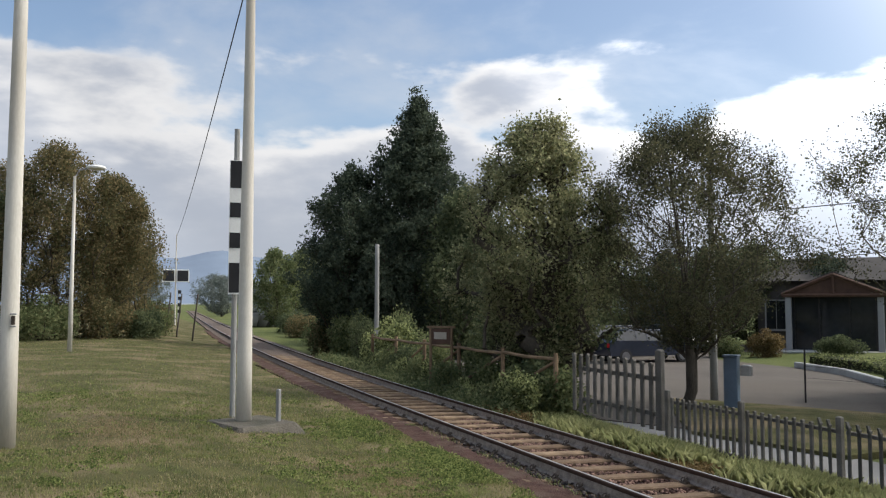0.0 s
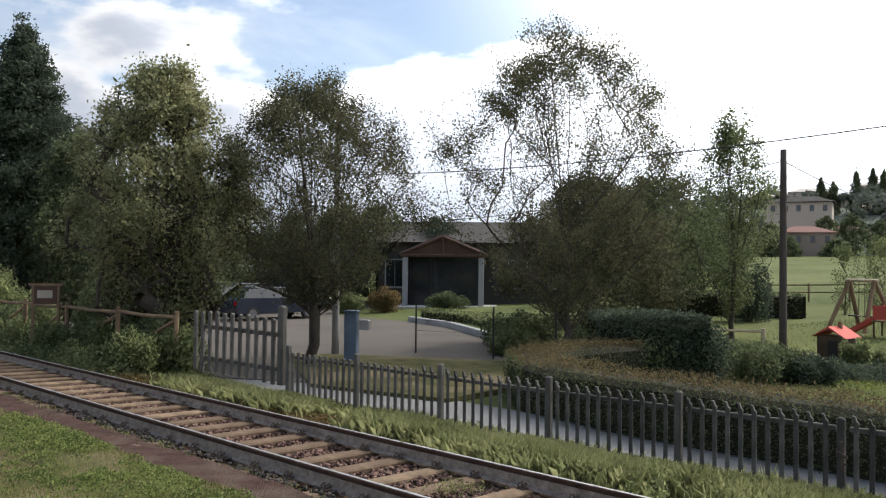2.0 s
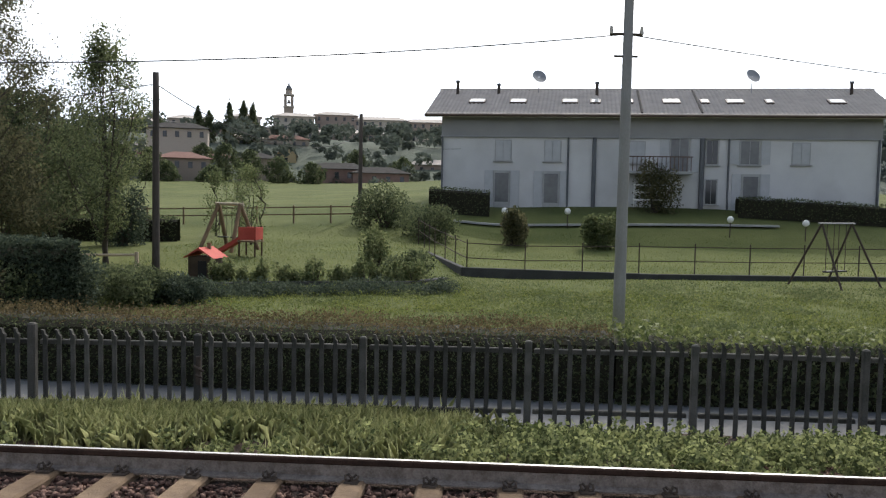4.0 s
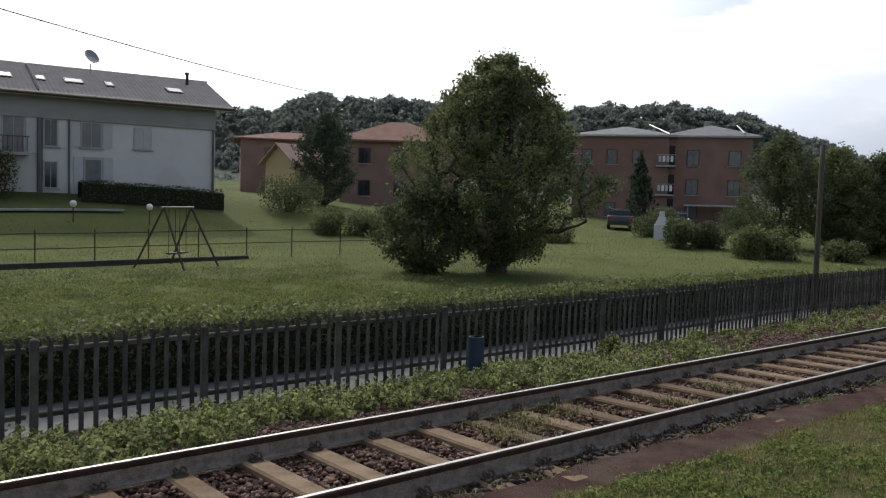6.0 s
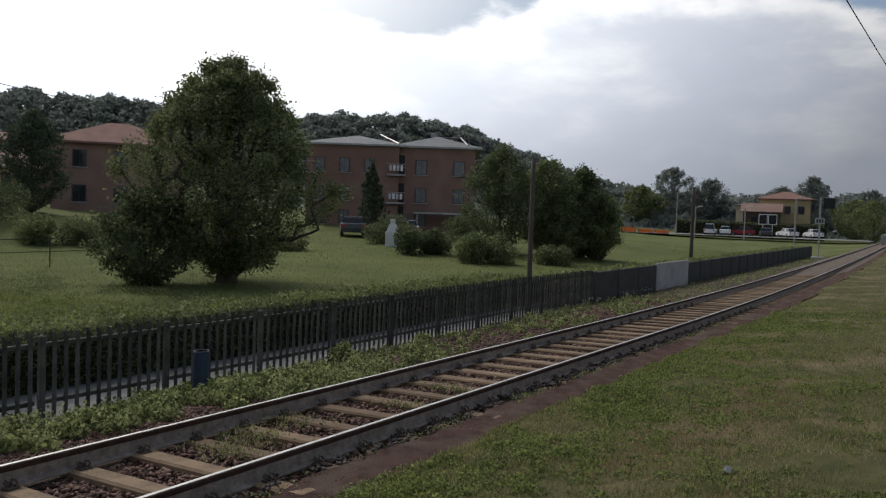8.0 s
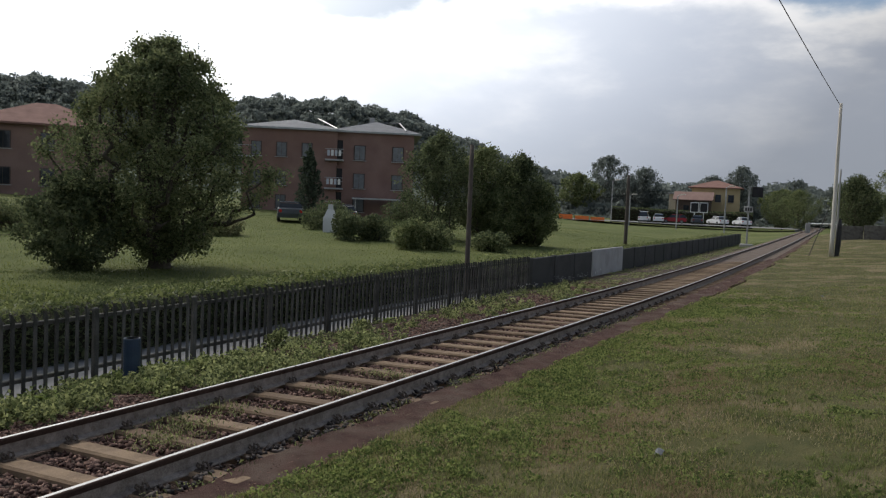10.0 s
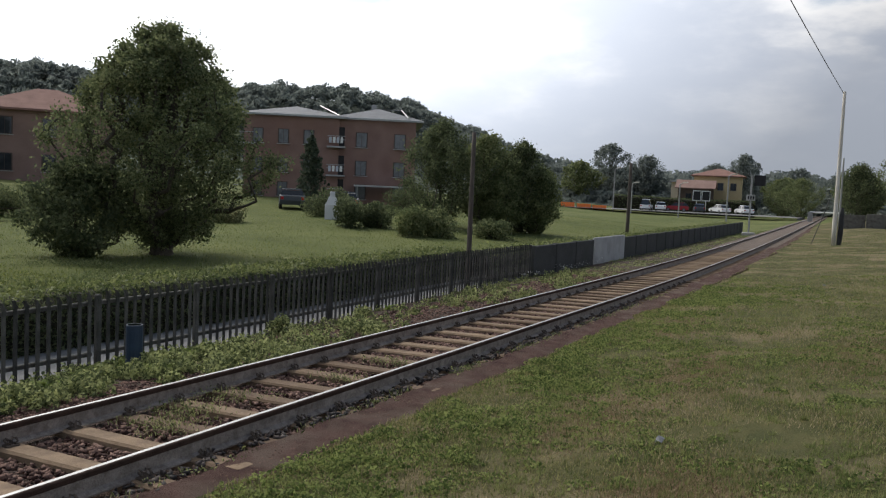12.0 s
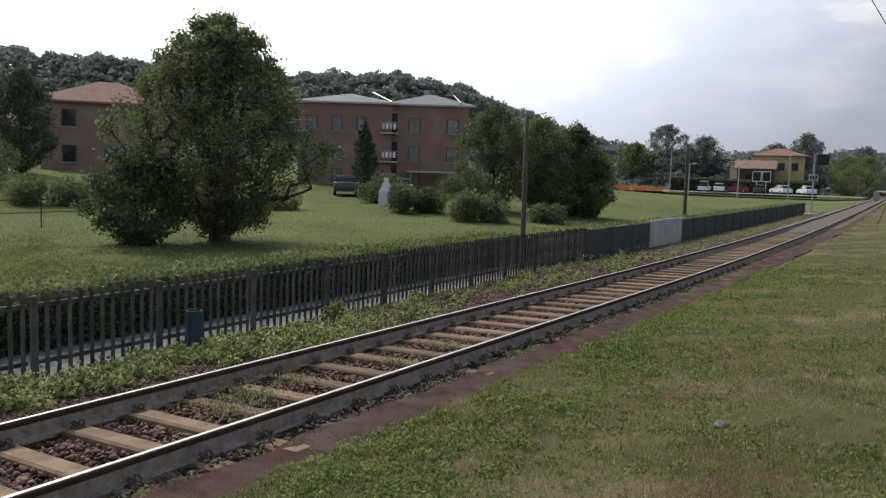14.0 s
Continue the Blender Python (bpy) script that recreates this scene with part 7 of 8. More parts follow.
def canopy(name, az0, az1, near, far, height, n, size, mat, label, seed, top=3.2):
    """Tree crowns over a hill as one mass of leaf clumps."""
    rng = np.random.default_rng(seed)
    crowns = []
    for k in range(n):
        az = rng.uniform(az0, az1)
        f = rng.random() ** 0.7
        d = near + (far - near) * f
        x, y = polar(az, d)
        z = land(x, min(y, 120)) * (1 - f) - 1.0 + height(az) * smooth01(0, 0.75, f) * (1 if f < 0.8 else 1 - (f - 0.8) * 0.6)
        crowns.append((x, y, z, (0.45 + 0.95 * rng.random() ** 2) * top))
    C = np.array(crowns)
    per = 75
    idx = np.repeat(np.arange(n), per)
    dv = rng.normal(size=(n * per, 3))
    dv /= np.linalg.norm(dv, axis=1)[:, None]
    dv[:, 2] = np.abs(dv[:, 2])
    P = C[idx, :3] + dv * C[idx, 3:4] * np.array([0.75, 0.75, 1.0]) * rng.uniform(0.75, 1.08, (n * per, 1))
    V, F = tri_cards(P, None, size, seed + 1, 0.85)
    solid(name, mesh_from(name, V, F), mat, label, kind="stuff")


canopy("hill_canopy", radians(6), radians(82), 185, 262, ridge, 5200, 0.85, "leaf_hazed", "woodland crowns on the hillside", 71, 2.1)


def town_rise(az):
    a = math.degrees(az)
    return 21 * smooth01(84, 92, a) * (1 - smooth01(122, 136, a)) + 3


hill_sheet("hill_town", radians(80), radians(140), 190, 380, town_rise, "hill", "low hill carrying the town")
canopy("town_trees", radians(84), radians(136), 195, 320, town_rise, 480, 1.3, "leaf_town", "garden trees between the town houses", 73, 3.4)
canopy("left_woods", radians(132), radians(172), 190, 260, lambda a: 4.0, 330, 1.6, "leaf_hazed", "belt of trees beyond the car park", 75, 4.5)
canopy("crossing_woods", radians(3), radians(22), 190, 250, lambda a: 6.0, 330, 1.5, "leaf_hazed", "belt of trees beyond the level crossing", 77, 4.0)
canopy("platform_woods", radians(-30), radians(4), 150, 240, lambda a: 5.0, 330, 1.6, "leaf_hazed", "belt of trees beyond the platform", 78, 4.5)


def town_house(px, d, w, h, zc, wall, roof, k, label="pale rendered town house with a low tiled roof", rise=1.6):
    """A house on the town hill at a bearing, its eaves at the height zc."""
    az = radians(px)
    x, y = polar(az, d)
    t = thing("town_house", (x, y, zc - h), label, "house", rz=px - 90 + 7 * math.sin(k * 3.1), group="town on the hill")
    part("wall", Build().box((0, 4, h / 2 - 2.5), (w, 8, h + 5)), wall, t)
    r = hip_roof(w, 8, h, rise)
    r.v = [(vx - w / 2, vy, vz) for vx, vy, vz in r.v]
    part("roof", r, roof, t)
    n = max(2, int(w / 3))
    for j in range(int(h // 3.0)):
        for i in range(n):
            part("window", Build().box((-w / 2 + (i + 0.5) * w / n, -0.06, h - 1.6 - 3.0 * j), (1.0, 0.12, 1.5)), "glass", t)


for k, (az, d, w, h, z, wl_, rf) in enumerate([
        (112.6, 330, 18, 7, 28.5, "plasterpink", "tile"), (110.2, 330, 14, 8, 30, "plasterpink", "tile"), (103.4, 340, 16, 10, 33.5, "plastercream", "tile"), (100.6, 345, 17, 11, 35, "plasterpink", "tile"),
        (97.6, 345, 22, 9, 33.5, "plastercream", "tile"), (94.4, 345, 20, 9, 33, "plasterpink", "tile"), (106.6, 345, 12, 8, 33, "plasterpink", "tile"), (92.0, 330, 14, 9, 31, "plastercream", "tile"),
        (104.0, 290, 16, 6, 21, "plasterpink", "tilered"), (101.0, 280, 18, 5, 15, "plastercream", "tile"), (97.0, 270, 22, 5, 14, "plasterpink", "tile"), (109.0, 255, 14, 5, 13, "plasterpink", "tilered"),
        (94.0, 250, 16, 5, 12, "plasterpink", "tile"), (113.5, 260, 14, 5, 15, "plasterpink", "tile"), (106.5, 290, 14, 6, 21, "plastercream", "tile"), (89.5, 300, 14, 6, 20, "plastercream", "tilered"), (116.0, 320, 14, 6, 22, "plasterpink", "tile")]):
    town_house(az, d, w, h, z, wl_, rf, k)
for k, (az, d, w, h, z, wl_, rf) in enumerate([(110.9, 225, 15, 4, 18.6, "plasterpink", "darkroof"), (110.5, 205, 12, 4, 10.2, "plasterpink", "tilered"), (99.6, 320, 30, 13, 26.0, "plasterpink", "tile"), (95.6, 320, 12, 12, 26, "plastercream", "tile"),
                                               (100.5, 215, 16, 5, 9.0, "brickdark", "darkroof"), (97.5, 210, 14, 5, 8.0, "brickdark", "darkroof"), (105.8, 225, 10, 4, 11.5, "plasterpink", "darkroof"), (111.8, 230, 12, 5, 12.0, "plasterpink", "tilered")]):
    town_house(az, d, w, h, z, wl_, rf, k + 20, "shaded town house with a low roof on the slope")
hr = random.Random(17)
for k in range(26):
    az_ = 93.5 + 20.0 * (k + hr.random() * 0.8) / 26
    el_ = (3.4, 2.4, 4.4, 3.0)[k % 4] + hr.uniform(-0.3, 0.3)
    d_ = 215 + 30 * el_
    town_house(az_, d_, hr.uniform(9, 16), hr.uniform(5, 8), 2.0 + d_ * math.tan(radians(el_)), ("plasterpink", "plastergrey", "plastercream")[k % 3], ("slate", "tilered", "tilepale")[k % 3 if k % 2 else 0], k + 60, "hazy town house among trees on the slope")
gx, gy = polar(radians(103.9), 258)
yg = thing("gabled_house", (gx, gy, 8.2), "yellow gable-fronted house on the slope", "house", rz=14)
part("wall", Build().poly([(-3, 0, -4), (3, 0, -4), (3, 0, 6), (0, 0, 9.2), (-3, 0, 6)], (0, 14, 0)), "plasteryellow", yg)
part("roof", Build().poly([(-3.6, -0.6, 5.6), (0, -0.6, 9.6), (3.6, -0.6, 5.6), (0, -0.6, 9.2)], (0, 15, 0)), "tile", yg)
part("window", Build().box((0, -0.05, 4.4), (0.9, 0.1, 1.4)), "glass", yg)

tx, ty = polar(radians(103.75), 420)
bt = thing("bell_tower", (tx, ty, 21), "tall slender stone bell tower with open belfry", "bell tower", rz=14)
part("shaft", Build().box((0, 0, 12), (4.6, 4.6, 24), bev=0.15), "plasterpink", bt)
part("cornice", Build().box((0, 0, 24.3), (5.4, 5.4, 0.6), bev=0.1), "plastercream", bt)
for x in (-1.62, 1.62):
    for y in (-1.62, 1.62):
        part("belfry_pier", Build().box((x, y, 27.1), (1.35, 1.35, 5.2), bev=0.05), "plasterpink", bt)
part("belfry_roof", Build().box((0, 0, 30.0), (5.2, 5.2, 0.6), bev=0.1), "plastercream", bt)
part("lantern", Build().tube([(0, 0, 30.2), (0, 0, 32.6)], [1.7, 1.5], 8), "plasterpink", bt)
part("dome", Build().tube([(0, 0, 32.6), (0, 0, 33.8), (0, 0, 34.8), (0, 0, 37.2)], [1.8, 1.35, 0.5, 0.05], 10), "slate", bt, smooth=True)
part("bell", Build().tube([(0, 0, 26.0), (0, 0, 26.4), (0, 0, 27.6)], [1.0, 0.8, 0.4], 10), "clip", bt)


for k, (az, d, h, s, z0) in enumerate([(109.6, 290, 13, 2.9, 18), (108.9, 290, 12, 2.9, 18), (107.6, 290, 16, 2.9, 17), (106.7, 290, 17, 2.9, 17), (106.1, 290, 16, 2.9, 17), (112.0, 240, 14, 3.2, 8), (109.3, 215, 9, 3.6, 5.5), (107.8, 210, 10, 3.6, 4.5), (106.3, 205, 9, 3.6, 4),
                                       (112.6, 200, 9, 3.8, 3.5), (104.4, 205, 8, 3.8, 3.5), (102.2, 200, 7, 3.6, 3), (111.6, 196, 7, 3.2, 2.5), (108.8, 195, 6, 3.2, 2.5), (99.2, 230, 10, 3.8, 5), (96.0, 225, 9, 3.6, 4), (114.3, 205, 9, 4, 4)]):
    x, y = polar(radians(az), d)
    (conifer if s < 3 else tree)("town_tree", (x, y, z0), h, (0.03, 0.12 if s < 3 else 0.45), (s, s), 4500, 0.5, "leaf_dark" if s < 3 else "leaf_dark", "dark pointed tree on the town hill" if s < 3 else "dark round tree on the town hill", 740 + k, 0.2, limbs=30, twigs=4, cluster=0.2, inner=0.4, shape=-0.2 if s < 3 else 1.0, group="trees on the town hill")


def mountain_crest(az):
    a = math.degrees(az)
    return 185 + 30 * math.sin(a * 0.35) + 18 * math.sin(a * 0.9 + 2) - 40 * smooth01(174, 166, a)


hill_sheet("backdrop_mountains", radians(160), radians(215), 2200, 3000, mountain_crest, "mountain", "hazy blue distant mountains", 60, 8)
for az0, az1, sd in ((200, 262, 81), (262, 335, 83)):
    canopy("back_woods", radians(az0), radians(az1), 70, 110, lambda a: 3.0, 200, 1.2, "leaf_hazed", "belt of trees behind the platform", sd, 4.0)

# ---------------------------------------------------------------- turf, weeds and litter
MAT["lawnleaf"] = leafy("clover_leaf", (0.075, 0.108, 0.032), (0.27, 0.305, 0.105), 0.5, vary=0.8)
MAT["farblade"] = leafy("green_turf_blade", (0.125, 0.158, 0.048), (0.28, 0.29, 0.12), 0.5, vary=0.35)
MAT["nettle"] = leafy("nettle_leaf", (0.070, 0.10, 0.034), (0.24, 0.28, 0.10), 0.5)
MAT["dock"] = leafy("dock_leaf", (0.15, 0.21, 0.05), (0.30, 0.35, 0.10), 0.5)
MAT["meadowblade"] = leafy("meadow_blade", (0.075, 0.10, 0.028), (0.205, 0.225, 0.07), 0.6, vary=0.5)
def eye_near(x, y):
    return math.hypot(x - 0.5, y + 1.1)


def blades(name, n, spot, length, width, mat, label, seed, droop=0.5, short=False):
    """Single grass blades, each narrow and bent; short ones are plain spikes."""
    rng = np.random.default_rng(seed)
    P = np.array([spot(rng) for _ in range(n)])
    a = rng.uniform(0, 6.283, n)
    L = length * rng.uniform(0.45, 1.3, n)
    w = width * rng.uniform(0.7, 1.3, n)
    t = rng.uniform(0.15, 0.9, n) * droop
    dx, dy = np.cos(a), np.sin(a)
    side = np.stack([-dy, dx, np.zeros(n)], 1) * w[:, None] * 0.5
    lean1 = np.stack([dx * L * t * 0.3, dy * L * t * 0.3, L * 0.55], 1)
    lean2 = np.stack([dx * L * t, dy * L * t, L * (1 - 0.45 * t)], 1)
    if short:
        V = np.stack([P - side * 1.2, P + side * 1.2, P + lean2], 1).reshape(-1, 3)
        return solid(name, mesh_from(name, V, np.arange(3 * n).reshape(n, 3)), mat, label, kind="stuff")
    V = np.stack([P - side, P + side, P + lean1 + side * 0.7, P + lean2, P + lean1 - side * 0.7], 1).reshape(-1, 3)
    i = np.arange(n) * 5
    F = np.stack([i, i + 1, i + 2, i + 3, i + 4], 1)
    return solid(name, mesh_from(name, V, F), mat, label, kind="stuff")


def clump_leaves(name, n, clumps, spot, size, spread, high, mat, label, seed):
    """Low weeds: leaves heaped over many small clumps."""
    rng = np.random.default_rng(seed)
    C = np.array([spot(rng) for _ in range(clumps)])
    hgt = rng.uniform(0.3, 1.0, clumps) * high
    i = rng.integers(0, clumps, n)
    r = np.sqrt(rng.random(n)) * spread
    a = rng.uniform(0, 6.283, n)
    P = C[i] + np.stack([r * np.cos(a), r * np.sin(a), hgt[i] * (1 - (r / spread) ** 2 * 0.7) * rng.uniform(0.3, 1.0, n)], 1)
    V, F = leaf_cards(P, size, seed + 1, 0.6, 0.0)
    return solid(name, mesh_from(name, V, F), mat, label, kind="stuff")


tr0 = random.Random(61)


def turf_spot(rng):
    while True:
        x, y = rng.uniform(-18, 26), rng.uniform(-6.5, 2.9)
        d = eye_near(x, y)
        if rng.random() < min(1.0, (6.5 / max(d, 4.5)) ** 1.5) and noise.noise((x * 0.7, y * 0.7, 5.0)) + 0.62 > rng.random() * 0.85:
            return x, y, land(x, y) - 0.005


def dry_turf_spot(rng):
    """Dry blades gather in broad patches."""
    while True:
        x, y, z = turf_spot(rng)
        if noise.noise((x * 0.55, y * 0.75, 44.0)) * 2.4 + 0.4 > rng.random():
            return x, y, z


def dry_spot(rng):
    """Worn dry patches of the turf."""
    cx, cy, rx, ry = ((14.6, 2.0, 1.5, 0.35), (7.9, 1.35, 0.9, 0.4), (12.0, -0.8, 1.6, 0.6), (-9.0, 1.4, 1.5, 0.5), (10.5, 0.9, 1.4, 0.4), (6.0, 0.1, 0.7, 0.4), (-12.5, -1.6, 2.0, 0.7))[rng.integers(0, 7)]
    x, y = cx + rng.normal() * rx * 0.6, cy + rng.normal() * ry * 0.6
    return x, y, land(x, y) - 0.002


MAT["thatch"] = leafy("dead_thatch", (0.20, 0.14, 0.085), (0.36, 0.27, 0.17), 0.35, vary=0.6)
blades("worn_turf", 70000, dry_spot, 0.026, 0.007, "thatch", "worn straw-coloured patches in the turf", 300, 1.0, short=True)
blades("turf_blades", 330000, turf_spot, 0.048, 0.0075, "blade", "short mown grass blades", 301, 0.9, short=True)
blades("dry_turf_blades", 130000, dry_turf_spot, 0.042, 0.007, "straw", "dry straw-coloured grass blades", 302, 1.0, short=True)


TURF_TUFTS = []
while len(TURF_TUFTS) < 5200:
    x, y = tr0.uniform(-20, 26), tr0.uniform(-6.0, 2.75)
    if tr0.random() < min(1.0, (8 / max(eye_near(x, y), 5)) ** 1.3) and noise.noise((x * 0.45, y * 0.6, 31.0)) + 0.55 > tr0.random():
        TURF_TUFTS.append((x, y, tr0.uniform(0.015, 0.06)))


def turf_tuft_spot(rng):
    """Scattered coarse tufts that stand above the mown turf."""
    x, y, sp = TURF_TUFTS[rng.integers(0, len(TURF_TUFTS))]
    x, y = x + rng.normal() * sp, y + rng.normal() * sp
    return x, y, land(x, y) - 0.004


blades("turf_tufts", 170000, turf_tuft_spot, 0.062, 0.0065, "farblade", "scattered coarse green tufts in the turf", 307, 1.1, short=True)


def lip_spot(rng):
    x = rng.uniform(-14, 20)
    y = 2.86 + bend(x) + 0.05 * math.sin(x * 1.7) - abs(rng.normal()) * 0.18 + 0.03 + 0.14 * noise.noise((x * 1.7, 0.0, 6.0))
    return x, y, land(x, y - 0.1) - 0.01


blades("edge_grass", 30000, lip_spot, 0.055, 0.006, "blade", "longer grass along the platform edge", 303, 0.8, short=True)


def clover_spot(rng):
    while True:
        x = rng.uniform(-15, 22)
        y = 2.85 + bend(x) - abs(rng.normal()) * 0.75
        if noise.noise((x * 0.9, y * 0.9, 12.0)) + 0.45 > rng.random() * 0.8:
            return x, y, land(x, y) - 0.01


def patch_spot(rng):
    while True:
        x, y = rng.uniform(-18, 26), rng.uniform(-5.5, 2.75)
        if rng.random() < min(1.0, (9 / max(eye_near(x, y), 5)) ** 1.2) and noise.noise((x * 0.55, y * 0.55, 21.0)) * 2.2 + 0.2 > rng.random():
            return x, y, land(x, y) - 0.01


clump_leaves("lawn_weeds", 130000, 2300, patch_spot, 0.034, 0.13, 0.075, "lawnleaf", "patches of green clover in the turf", 306)
clump_leaves("clover", 110000, 1700, clover_spot, 0.034, 0.13, 0.11, "lawnleaf", "low clover and plantain in the turf by the strip", 304)


TUFTS = []
tr_ = random.Random(77)
while len(TUFTS) < 1500:
    x = tr_.uniform(-14, 0.2)
    if (x > -3.0 and tr_.random() < 0.24 * (x + 3.0)) or (x < -9.0 and tr_.random() < 0.75):
        continue
    y = tr_.uniform(5.95, fence_y(max(x, -11.4)) + 0.03)
    if noise.noise((x * 0.8, y * 0.9, 9.0)) * 1.5 + 0.4 > tr_.random():
        TUFTS.append((x, y, tr_.uniform(0.06, 0.26)))


def verge_spot(rng):
    x, y, s = TUFTS[rng.integers(0, len(TUFTS))]
    x, y = x + rng.normal() * s, y + rng.normal() * s
    return x, y, verge_z(x, y) - 0.01


blades("verge_grass", 120000, verge_spot, 0.27, 0.0062, "tuft", "rough tufted grass along the fence", 305, 0.7)


def weed_spot(rng):
    while True:
        x = rng.uniform(-4, 12) if rng.random() < 0.75 else rng.uniform(12, 24)
        y = rng.uniform(5.5 + bend(x), fence_y(x) - 0.02)
        u = (y - 5.75 - bend(x)) / max(0.3, fence_y(x) - 5.77 - bend(x))
        if rng.random() < (0.3 if x < -1.0 else 1.0) * (1.0 - 0.6 * smooth01(7.5, 10.5, x)) * (0.2 + 0.8 * math.sin(3.14 * min(1, u * 0.75 + 0.12))) and noise.noise((x * 0.5, y * 0.8, 2.0)) + 0.55 > rng.random() * 0.8:
            return x, y, verge_z(x, y) - 0.005 - 0.13 * u


clump_leaves("verge_weeds", 105000, 900, weed_spot, 0.055, 0.13, 0.36, "weed", "leafy green weeds along the fence", 311)


def nettle_spot(rng):
    while True:
        x = rng.uniform(0.5, 10)
        fy = fence_y(x)
        y = fy - 0.12 - abs(rng.normal()) * 0.32
        if y > 5.9 + bend(x) and noise.noise((x * 0.45, y * 0.5, 7.0)) + 0.5 > rng.random() * 0.75:
            return x, y, verge_z(x, y) - 0.06


clump_leaves("nettles", 15000, 80, nettle_spot, 0.05, 0.2, 0.25, "nettle", "taller nettles heaped against the fence", 312)


def rosette(x, y, n, size, seed):
    """A dock: long pale leaves spreading from one root."""
    rng = np.random.default_rng(seed)
    V, F = [], []
    for k in range(n):
        a, t, L = rng.uniform(0, 6.283), rng.uniform(0.35, 1.1), size * rng.uniform(0.6, 1.1)
        d, s = np.array([math.cos(a), math.sin(a), 0]), np.array([-math.sin(a), math.cos(a), 0])
        for i, (f, w) in enumerate(((0.05, 0.1), (0.35, 0.5), (0.7, 0.55), (1.0, 0.05))):
            p = d * L * f * math.cos(t * (1 - 0.35 * f)) + np.array([0, 0, L * f * math.sin(t) * (1 - 0.4 * f)])
            V += [p - s * L * 0.26 * w, p + s * L * 0.26 * w]
        o = 8 * k
        F += [(o + 2 * i, o + 2 * i + 1, o + 2 * i + 3, o + 2 * i + 2) for i in range(3)]
    solid("dock_plant", mesh_from("dock_plant", np.array(V), np.array(F)), "dock", "broad-leaved pale green dock plant on the verge", "plant", at=(x, y, verge_z(x, y) - 0.01), group="docks on the verge")


for k, (x, y, n, s) in enumerate([(7.55, 6.4, 16, 0.26), (6.45, 6.85, 18, 0.28), (10.6, 6.45, 12, 0.2), (7.25, 7.3, 14, 0.26), (5.6, 6.5, 14, 0.24), (4.6, 6.7, 12, 0.22), (8.9, 7.2, 12, 0.22), (12.4, 7.0, 12, 0.22), (3.6, 6.3, 12, 0.2), (14.5, 7.6, 12, 0.24)]):
    rosette(x, y, n, s, 500 + k)
bush("goldenrod_bush", (10.9, 7.3, verge_z(10.9, 7.3)), (0.3, 0.24, 0.42), 900, 0.05, "weed", "yellow-green weed bush against the fence", 520, lumps=7)
bush("goldenrod_bush", (13.4, 7.45, verge_z(13.4, 7.45)), (0.22, 0.2, 0.3), 500, 0.05, "weed", "yellow-green weed bush against the fence", 521, lumps=5)


def litter_spot(rng):
    x = rng.uniform(-17, -9)
    y = rng.uniform(5.75 + bend(x), 6.9)
    return x, y, verge_z(x, y)


clump_leaves("dead_brambles", 24000, 300, litter_spot, 0.06, 0.3, 0.15, "leaf_hedgebrown", "dry cut brambles beside the track", 313)


def creeper_spot(rng):
    x = rng.uniform(-34, -15)
    y = rng.uniform(5.7 + bend(x), 7.4 + bend(x))
    return x, y, land(x, y)


clump_leaves("creeper", 26000, 330, creeper_spot, 0.10, 0.5, 0.55, "leaf_mid", "dark green creeper spreading to the track", 315)


def far_verge_spot(rng):
    x = rng.uniform(20, 75)
    y = rng.uniform(6.0 + bend(x), fence_y(x) - 0.1)
    return x, y, land(x, y)


clump_leaves("far_verge_weeds", 34000, 700, far_verge_spot, 0.055, 0.45, 0.2, "weed", "weeds and flowers along the far verge", 317)


def bank_spot(rng):
    x = rng.uniform(-9, 14)
    y = rng.uniform(17.0, 23.0) - 0.15 * max(0, x)
    return x, y, land(x, y)


def shrub_bank_spot(rng):
    x = rng.uniform(-9.0, -0.5)
    y = 18.2 + 0.38 * (x + 9) + abs(rng.normal()) * 0.8
    return x, y, land(x, y)


clump_leaves("bank_shrubs", 15000, 120, shrub_bank_spot, 0.08, 0.4, 0.5, "leaf_spruce", "dark leafy ground cover under the playground wall", 318)
clump_leaves("bank_weeds", 30000, 420, bank_spot, 0.05, 0.5, 0.24, "meadowblade", "rough weeds on the bank behind the hedge", 319)


def rough_spot(rng):
    while True:
        x, y = rng.uniform(-4, 17), rng.uniform(12.5, 25)
        if noise.noise((x * 0.25, y * 0.4, 41.0)) * 1.6 + 0.25 > rng.random():
            return x, y, land(x, y)


# rough weeds, their darker leaves also standing in for shaded patches of grass
clump_leaves("rough_meadow", 34000, 520, rough_spot, 0.065, 0.45, 0.22, "leaf_mid", "darker patches of rough weeds and shading in the meadow", 320)


def between_spot(rng):
    k = rng.integers(0, 7)
    x, y = ((6.1, 4.6), (9.4, 4.4), (5.8, 4.5), (6.4, 4.75), (7.0, 4.8), (-5.2, 4.6), (8.3, 4.3))[k]
    return x + rng.normal() * 0.16, y + rng.normal() * 0.2, -0.18


blades("track_grass", 1300, between_spot, 0.045, 0.005, "weed", "fine grass growing between the sleepers", 321, 1.0)
clump_leaves("track_weeds", 1300, 60, between_spot, 0.016, 0.09, 0.05, "weed", "small creeping weeds between the sleepers", 322)


def strip_spot(rng):
    x = rng.uniform(-14, 20)
    while noise.noise((x * 1.1, 5.0, 2.0)) + 0.35 < rng.random() * 0.9:
        x = rng.uniform(-14, 20)
    return x, 3.4 + bend(x) + rng.normal() * 0.05, -0.15


clump_leaves("strip_weeds", 1800, 120, strip_spot, 0.022, 0.08, 0.04, "weed", "moss and small weeds at the edge of the strip", 323)
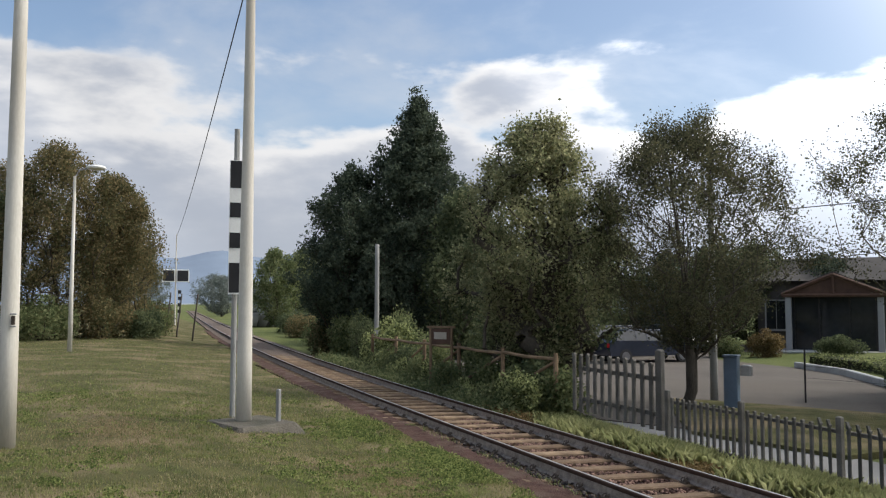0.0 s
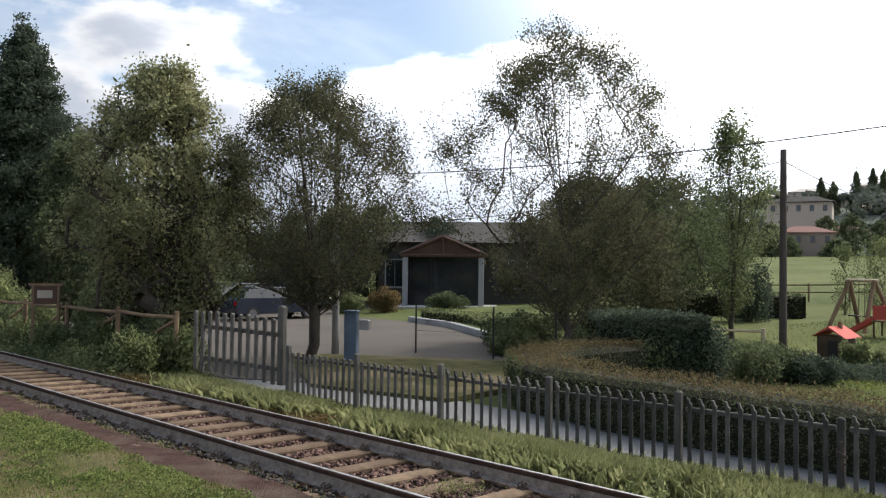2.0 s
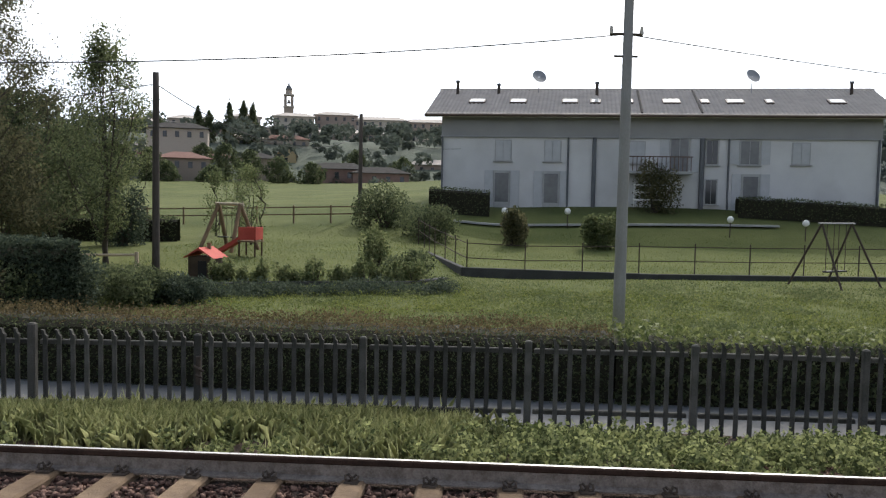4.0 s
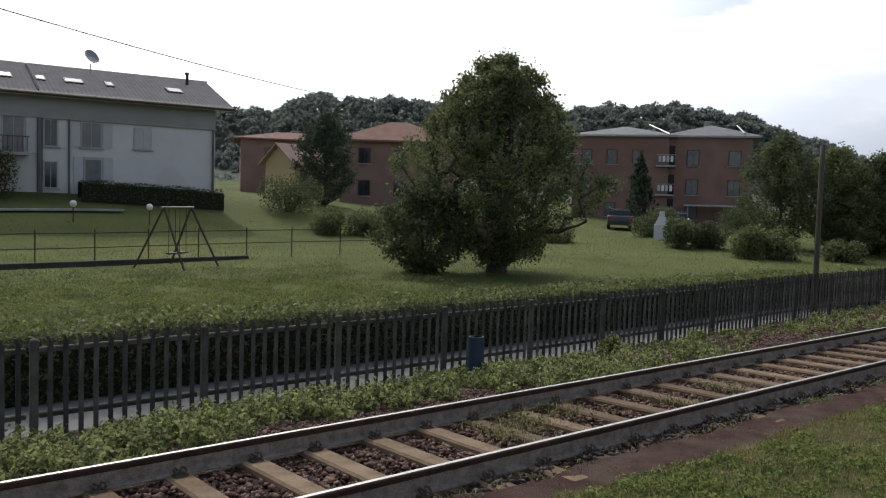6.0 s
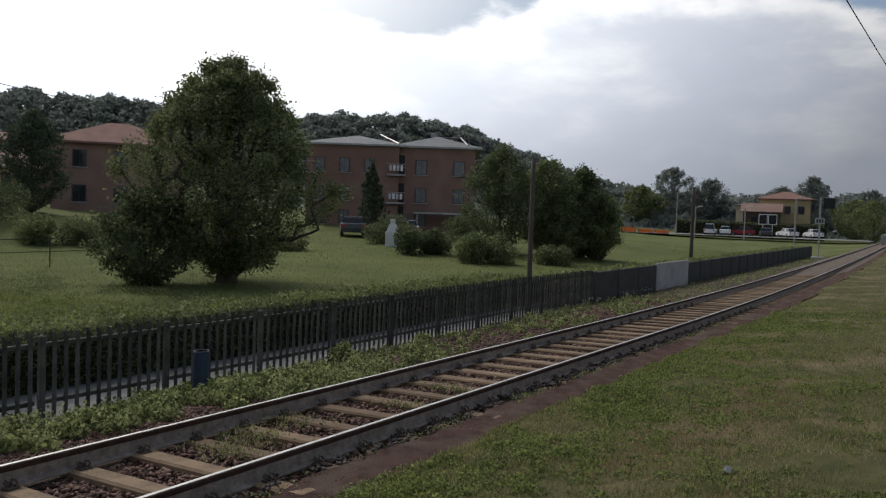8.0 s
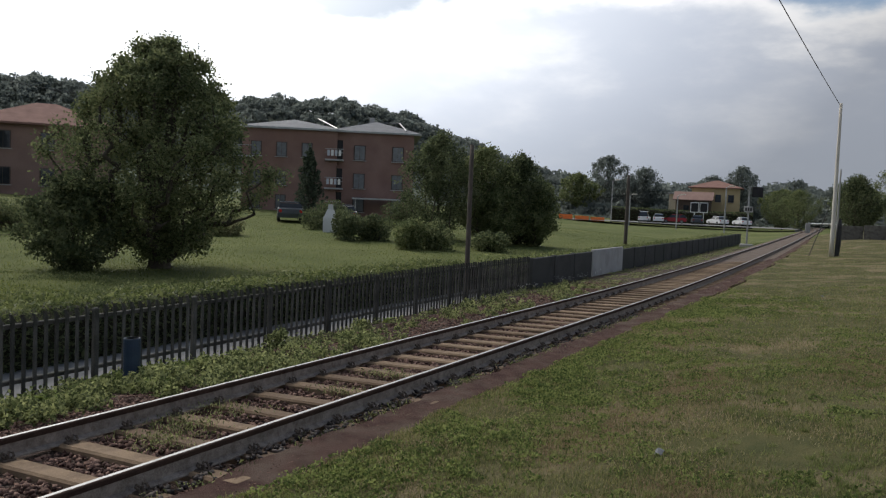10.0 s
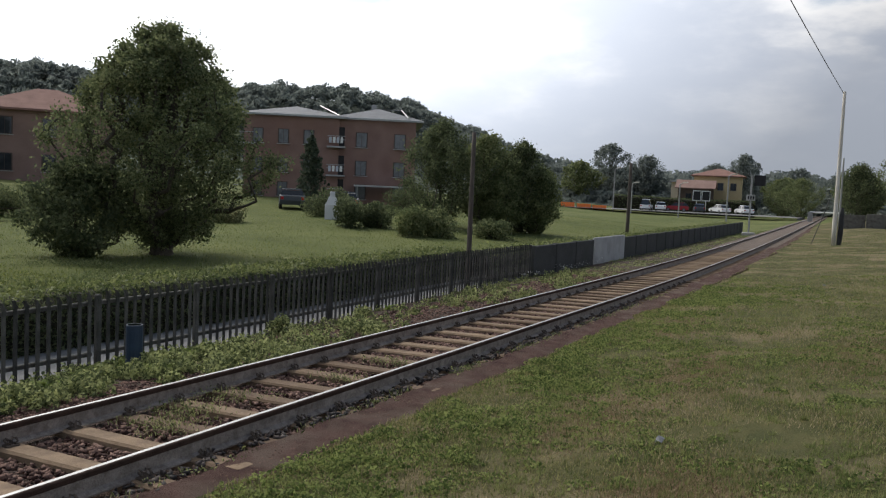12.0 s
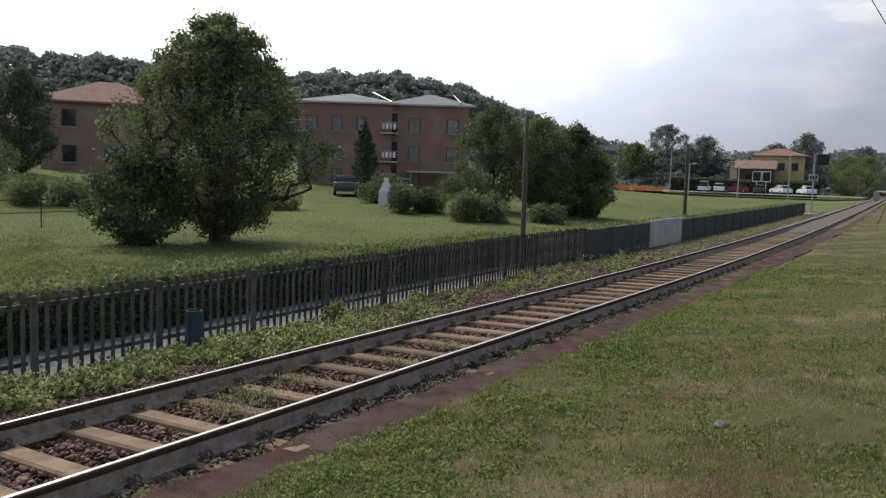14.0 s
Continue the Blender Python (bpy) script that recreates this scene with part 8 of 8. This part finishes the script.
blades("strip_grass", 1200, strip_spot, 0.05, 0.005, "weed", "thin grass at the edge of the strip", 324, 1.0)


def far_turf_spot(rng):
    while True:
        x, y = (rng.uniform(14, 70), rng.uniform(-12, 2.9)) if rng.random() < 0.6 else (rng.uniform(-46, -14), rng.uniform(-9, 2.9))
        y += bend(x)
        if rng.random() < min(1.0, (15 / eye_near(x, y)) ** 1.3):
            return x, y, land(x, y) - 0.01


blades("far_turf_blades", 80000, far_turf_spot, 0.065, 0.014, "farblade", "mown grass farther off", 331, 0.9, short=True)
blades("far_dry_blades", 14000, far_turf_spot, 0.06, 0.018, "straw", "dry grass farther off", 332, 1.0, short=True)


def meadow_spot(rng):
    while True:
        x, y = rng.uniform(-12, 75), rng.uniform(11.8, 42)
        if y > hedge_y(x) + 1.3 and rng.random() < min(1.0, (18 / eye_near(x, y)) ** 1.4):
            return x, y, land(x, y) - 0.02


blades("meadow_tufts", 170000, meadow_spot, 0.10, 0.02, "meadowblade", "rough meadow grass", 333, 0.9, short=True)


# darker ballast colour for the stones along the near rail
MAT["ballastdark"] = material("dark_ballast", (0.018, 0.015, 0.014), (0.07, 0.055, 0.048), 0.75, 9, 60, 0.5, island=0.9)


def scrap_stone(rng):
    x = rng.uniform(-12, 18)
    return x, 3.5 + bend(x) + rng.normal() * 0.06, -0.155


stones("edge_stones", 1500, scrap_stone, 0.045, "ballastdark", "loose dark stones along the near rail", 7)


def verge_stone(rng):
    x = rng.uniform(2, 26)
    y = rng.uniform(5.5, 6.2 + 1.0 * smooth01(6, 10, x)) + bend(x)
    return x, y, verge_z(x, y) + 0.002


def grit_spot(rng):
    x = rng.uniform(-14, 20)
    return x, rng.uniform(2.9, 3.4) + bend(x), -0.146


stones("strip_grit", 5000, grit_spot, 0.012, "ballast", "fine reddish grit on the asphalt strip", 9)
stones("verge_stones", 15000, verge_stone, 0.034, "ballast", "loose stones among the weeds", 8)


for k, (x, y, s) in enumerate([(7.3, 0.53, 0.07), (22.6, 0.3, 0.06), (4.6, 2.1, 0.05)]):
    lt = Build().sheet([[(-s, -s * 0.4, 0.012), (-s * 0.2, -s * 0.45, 0.03), (s, -s * 0.35, 0.014)], [(-s * 0.9, 0, 0.02), (0, 0.02, 0.05), (s * 0.8, 0, 0.03)], [(-s, s * 0.4, 0.01), (0, s * 0.5, 0.026), (s * 0.9, s * 0.3, 0.012)]])
    solid("paper_scrap", lt, "slate", "crumpled grey scrap of paper on the turf", "litter", at=(x, y, land(x, y) + 0.01), rz=40 * k, group="litter on the turf")


def daisy_spot(rng):
    x = rng.uniform(22.0, 29.5)
    y = fence_y(x) - abs(rng.normal()) * 0.18 - 0.1
    return x, y, verge_z(x, y) + 0.12


clump_leaves("white_flowers", 130, 26, daisy_spot, 0.035, 0.3, 0.2, "white", "small white flowers against the dark wall", 341)
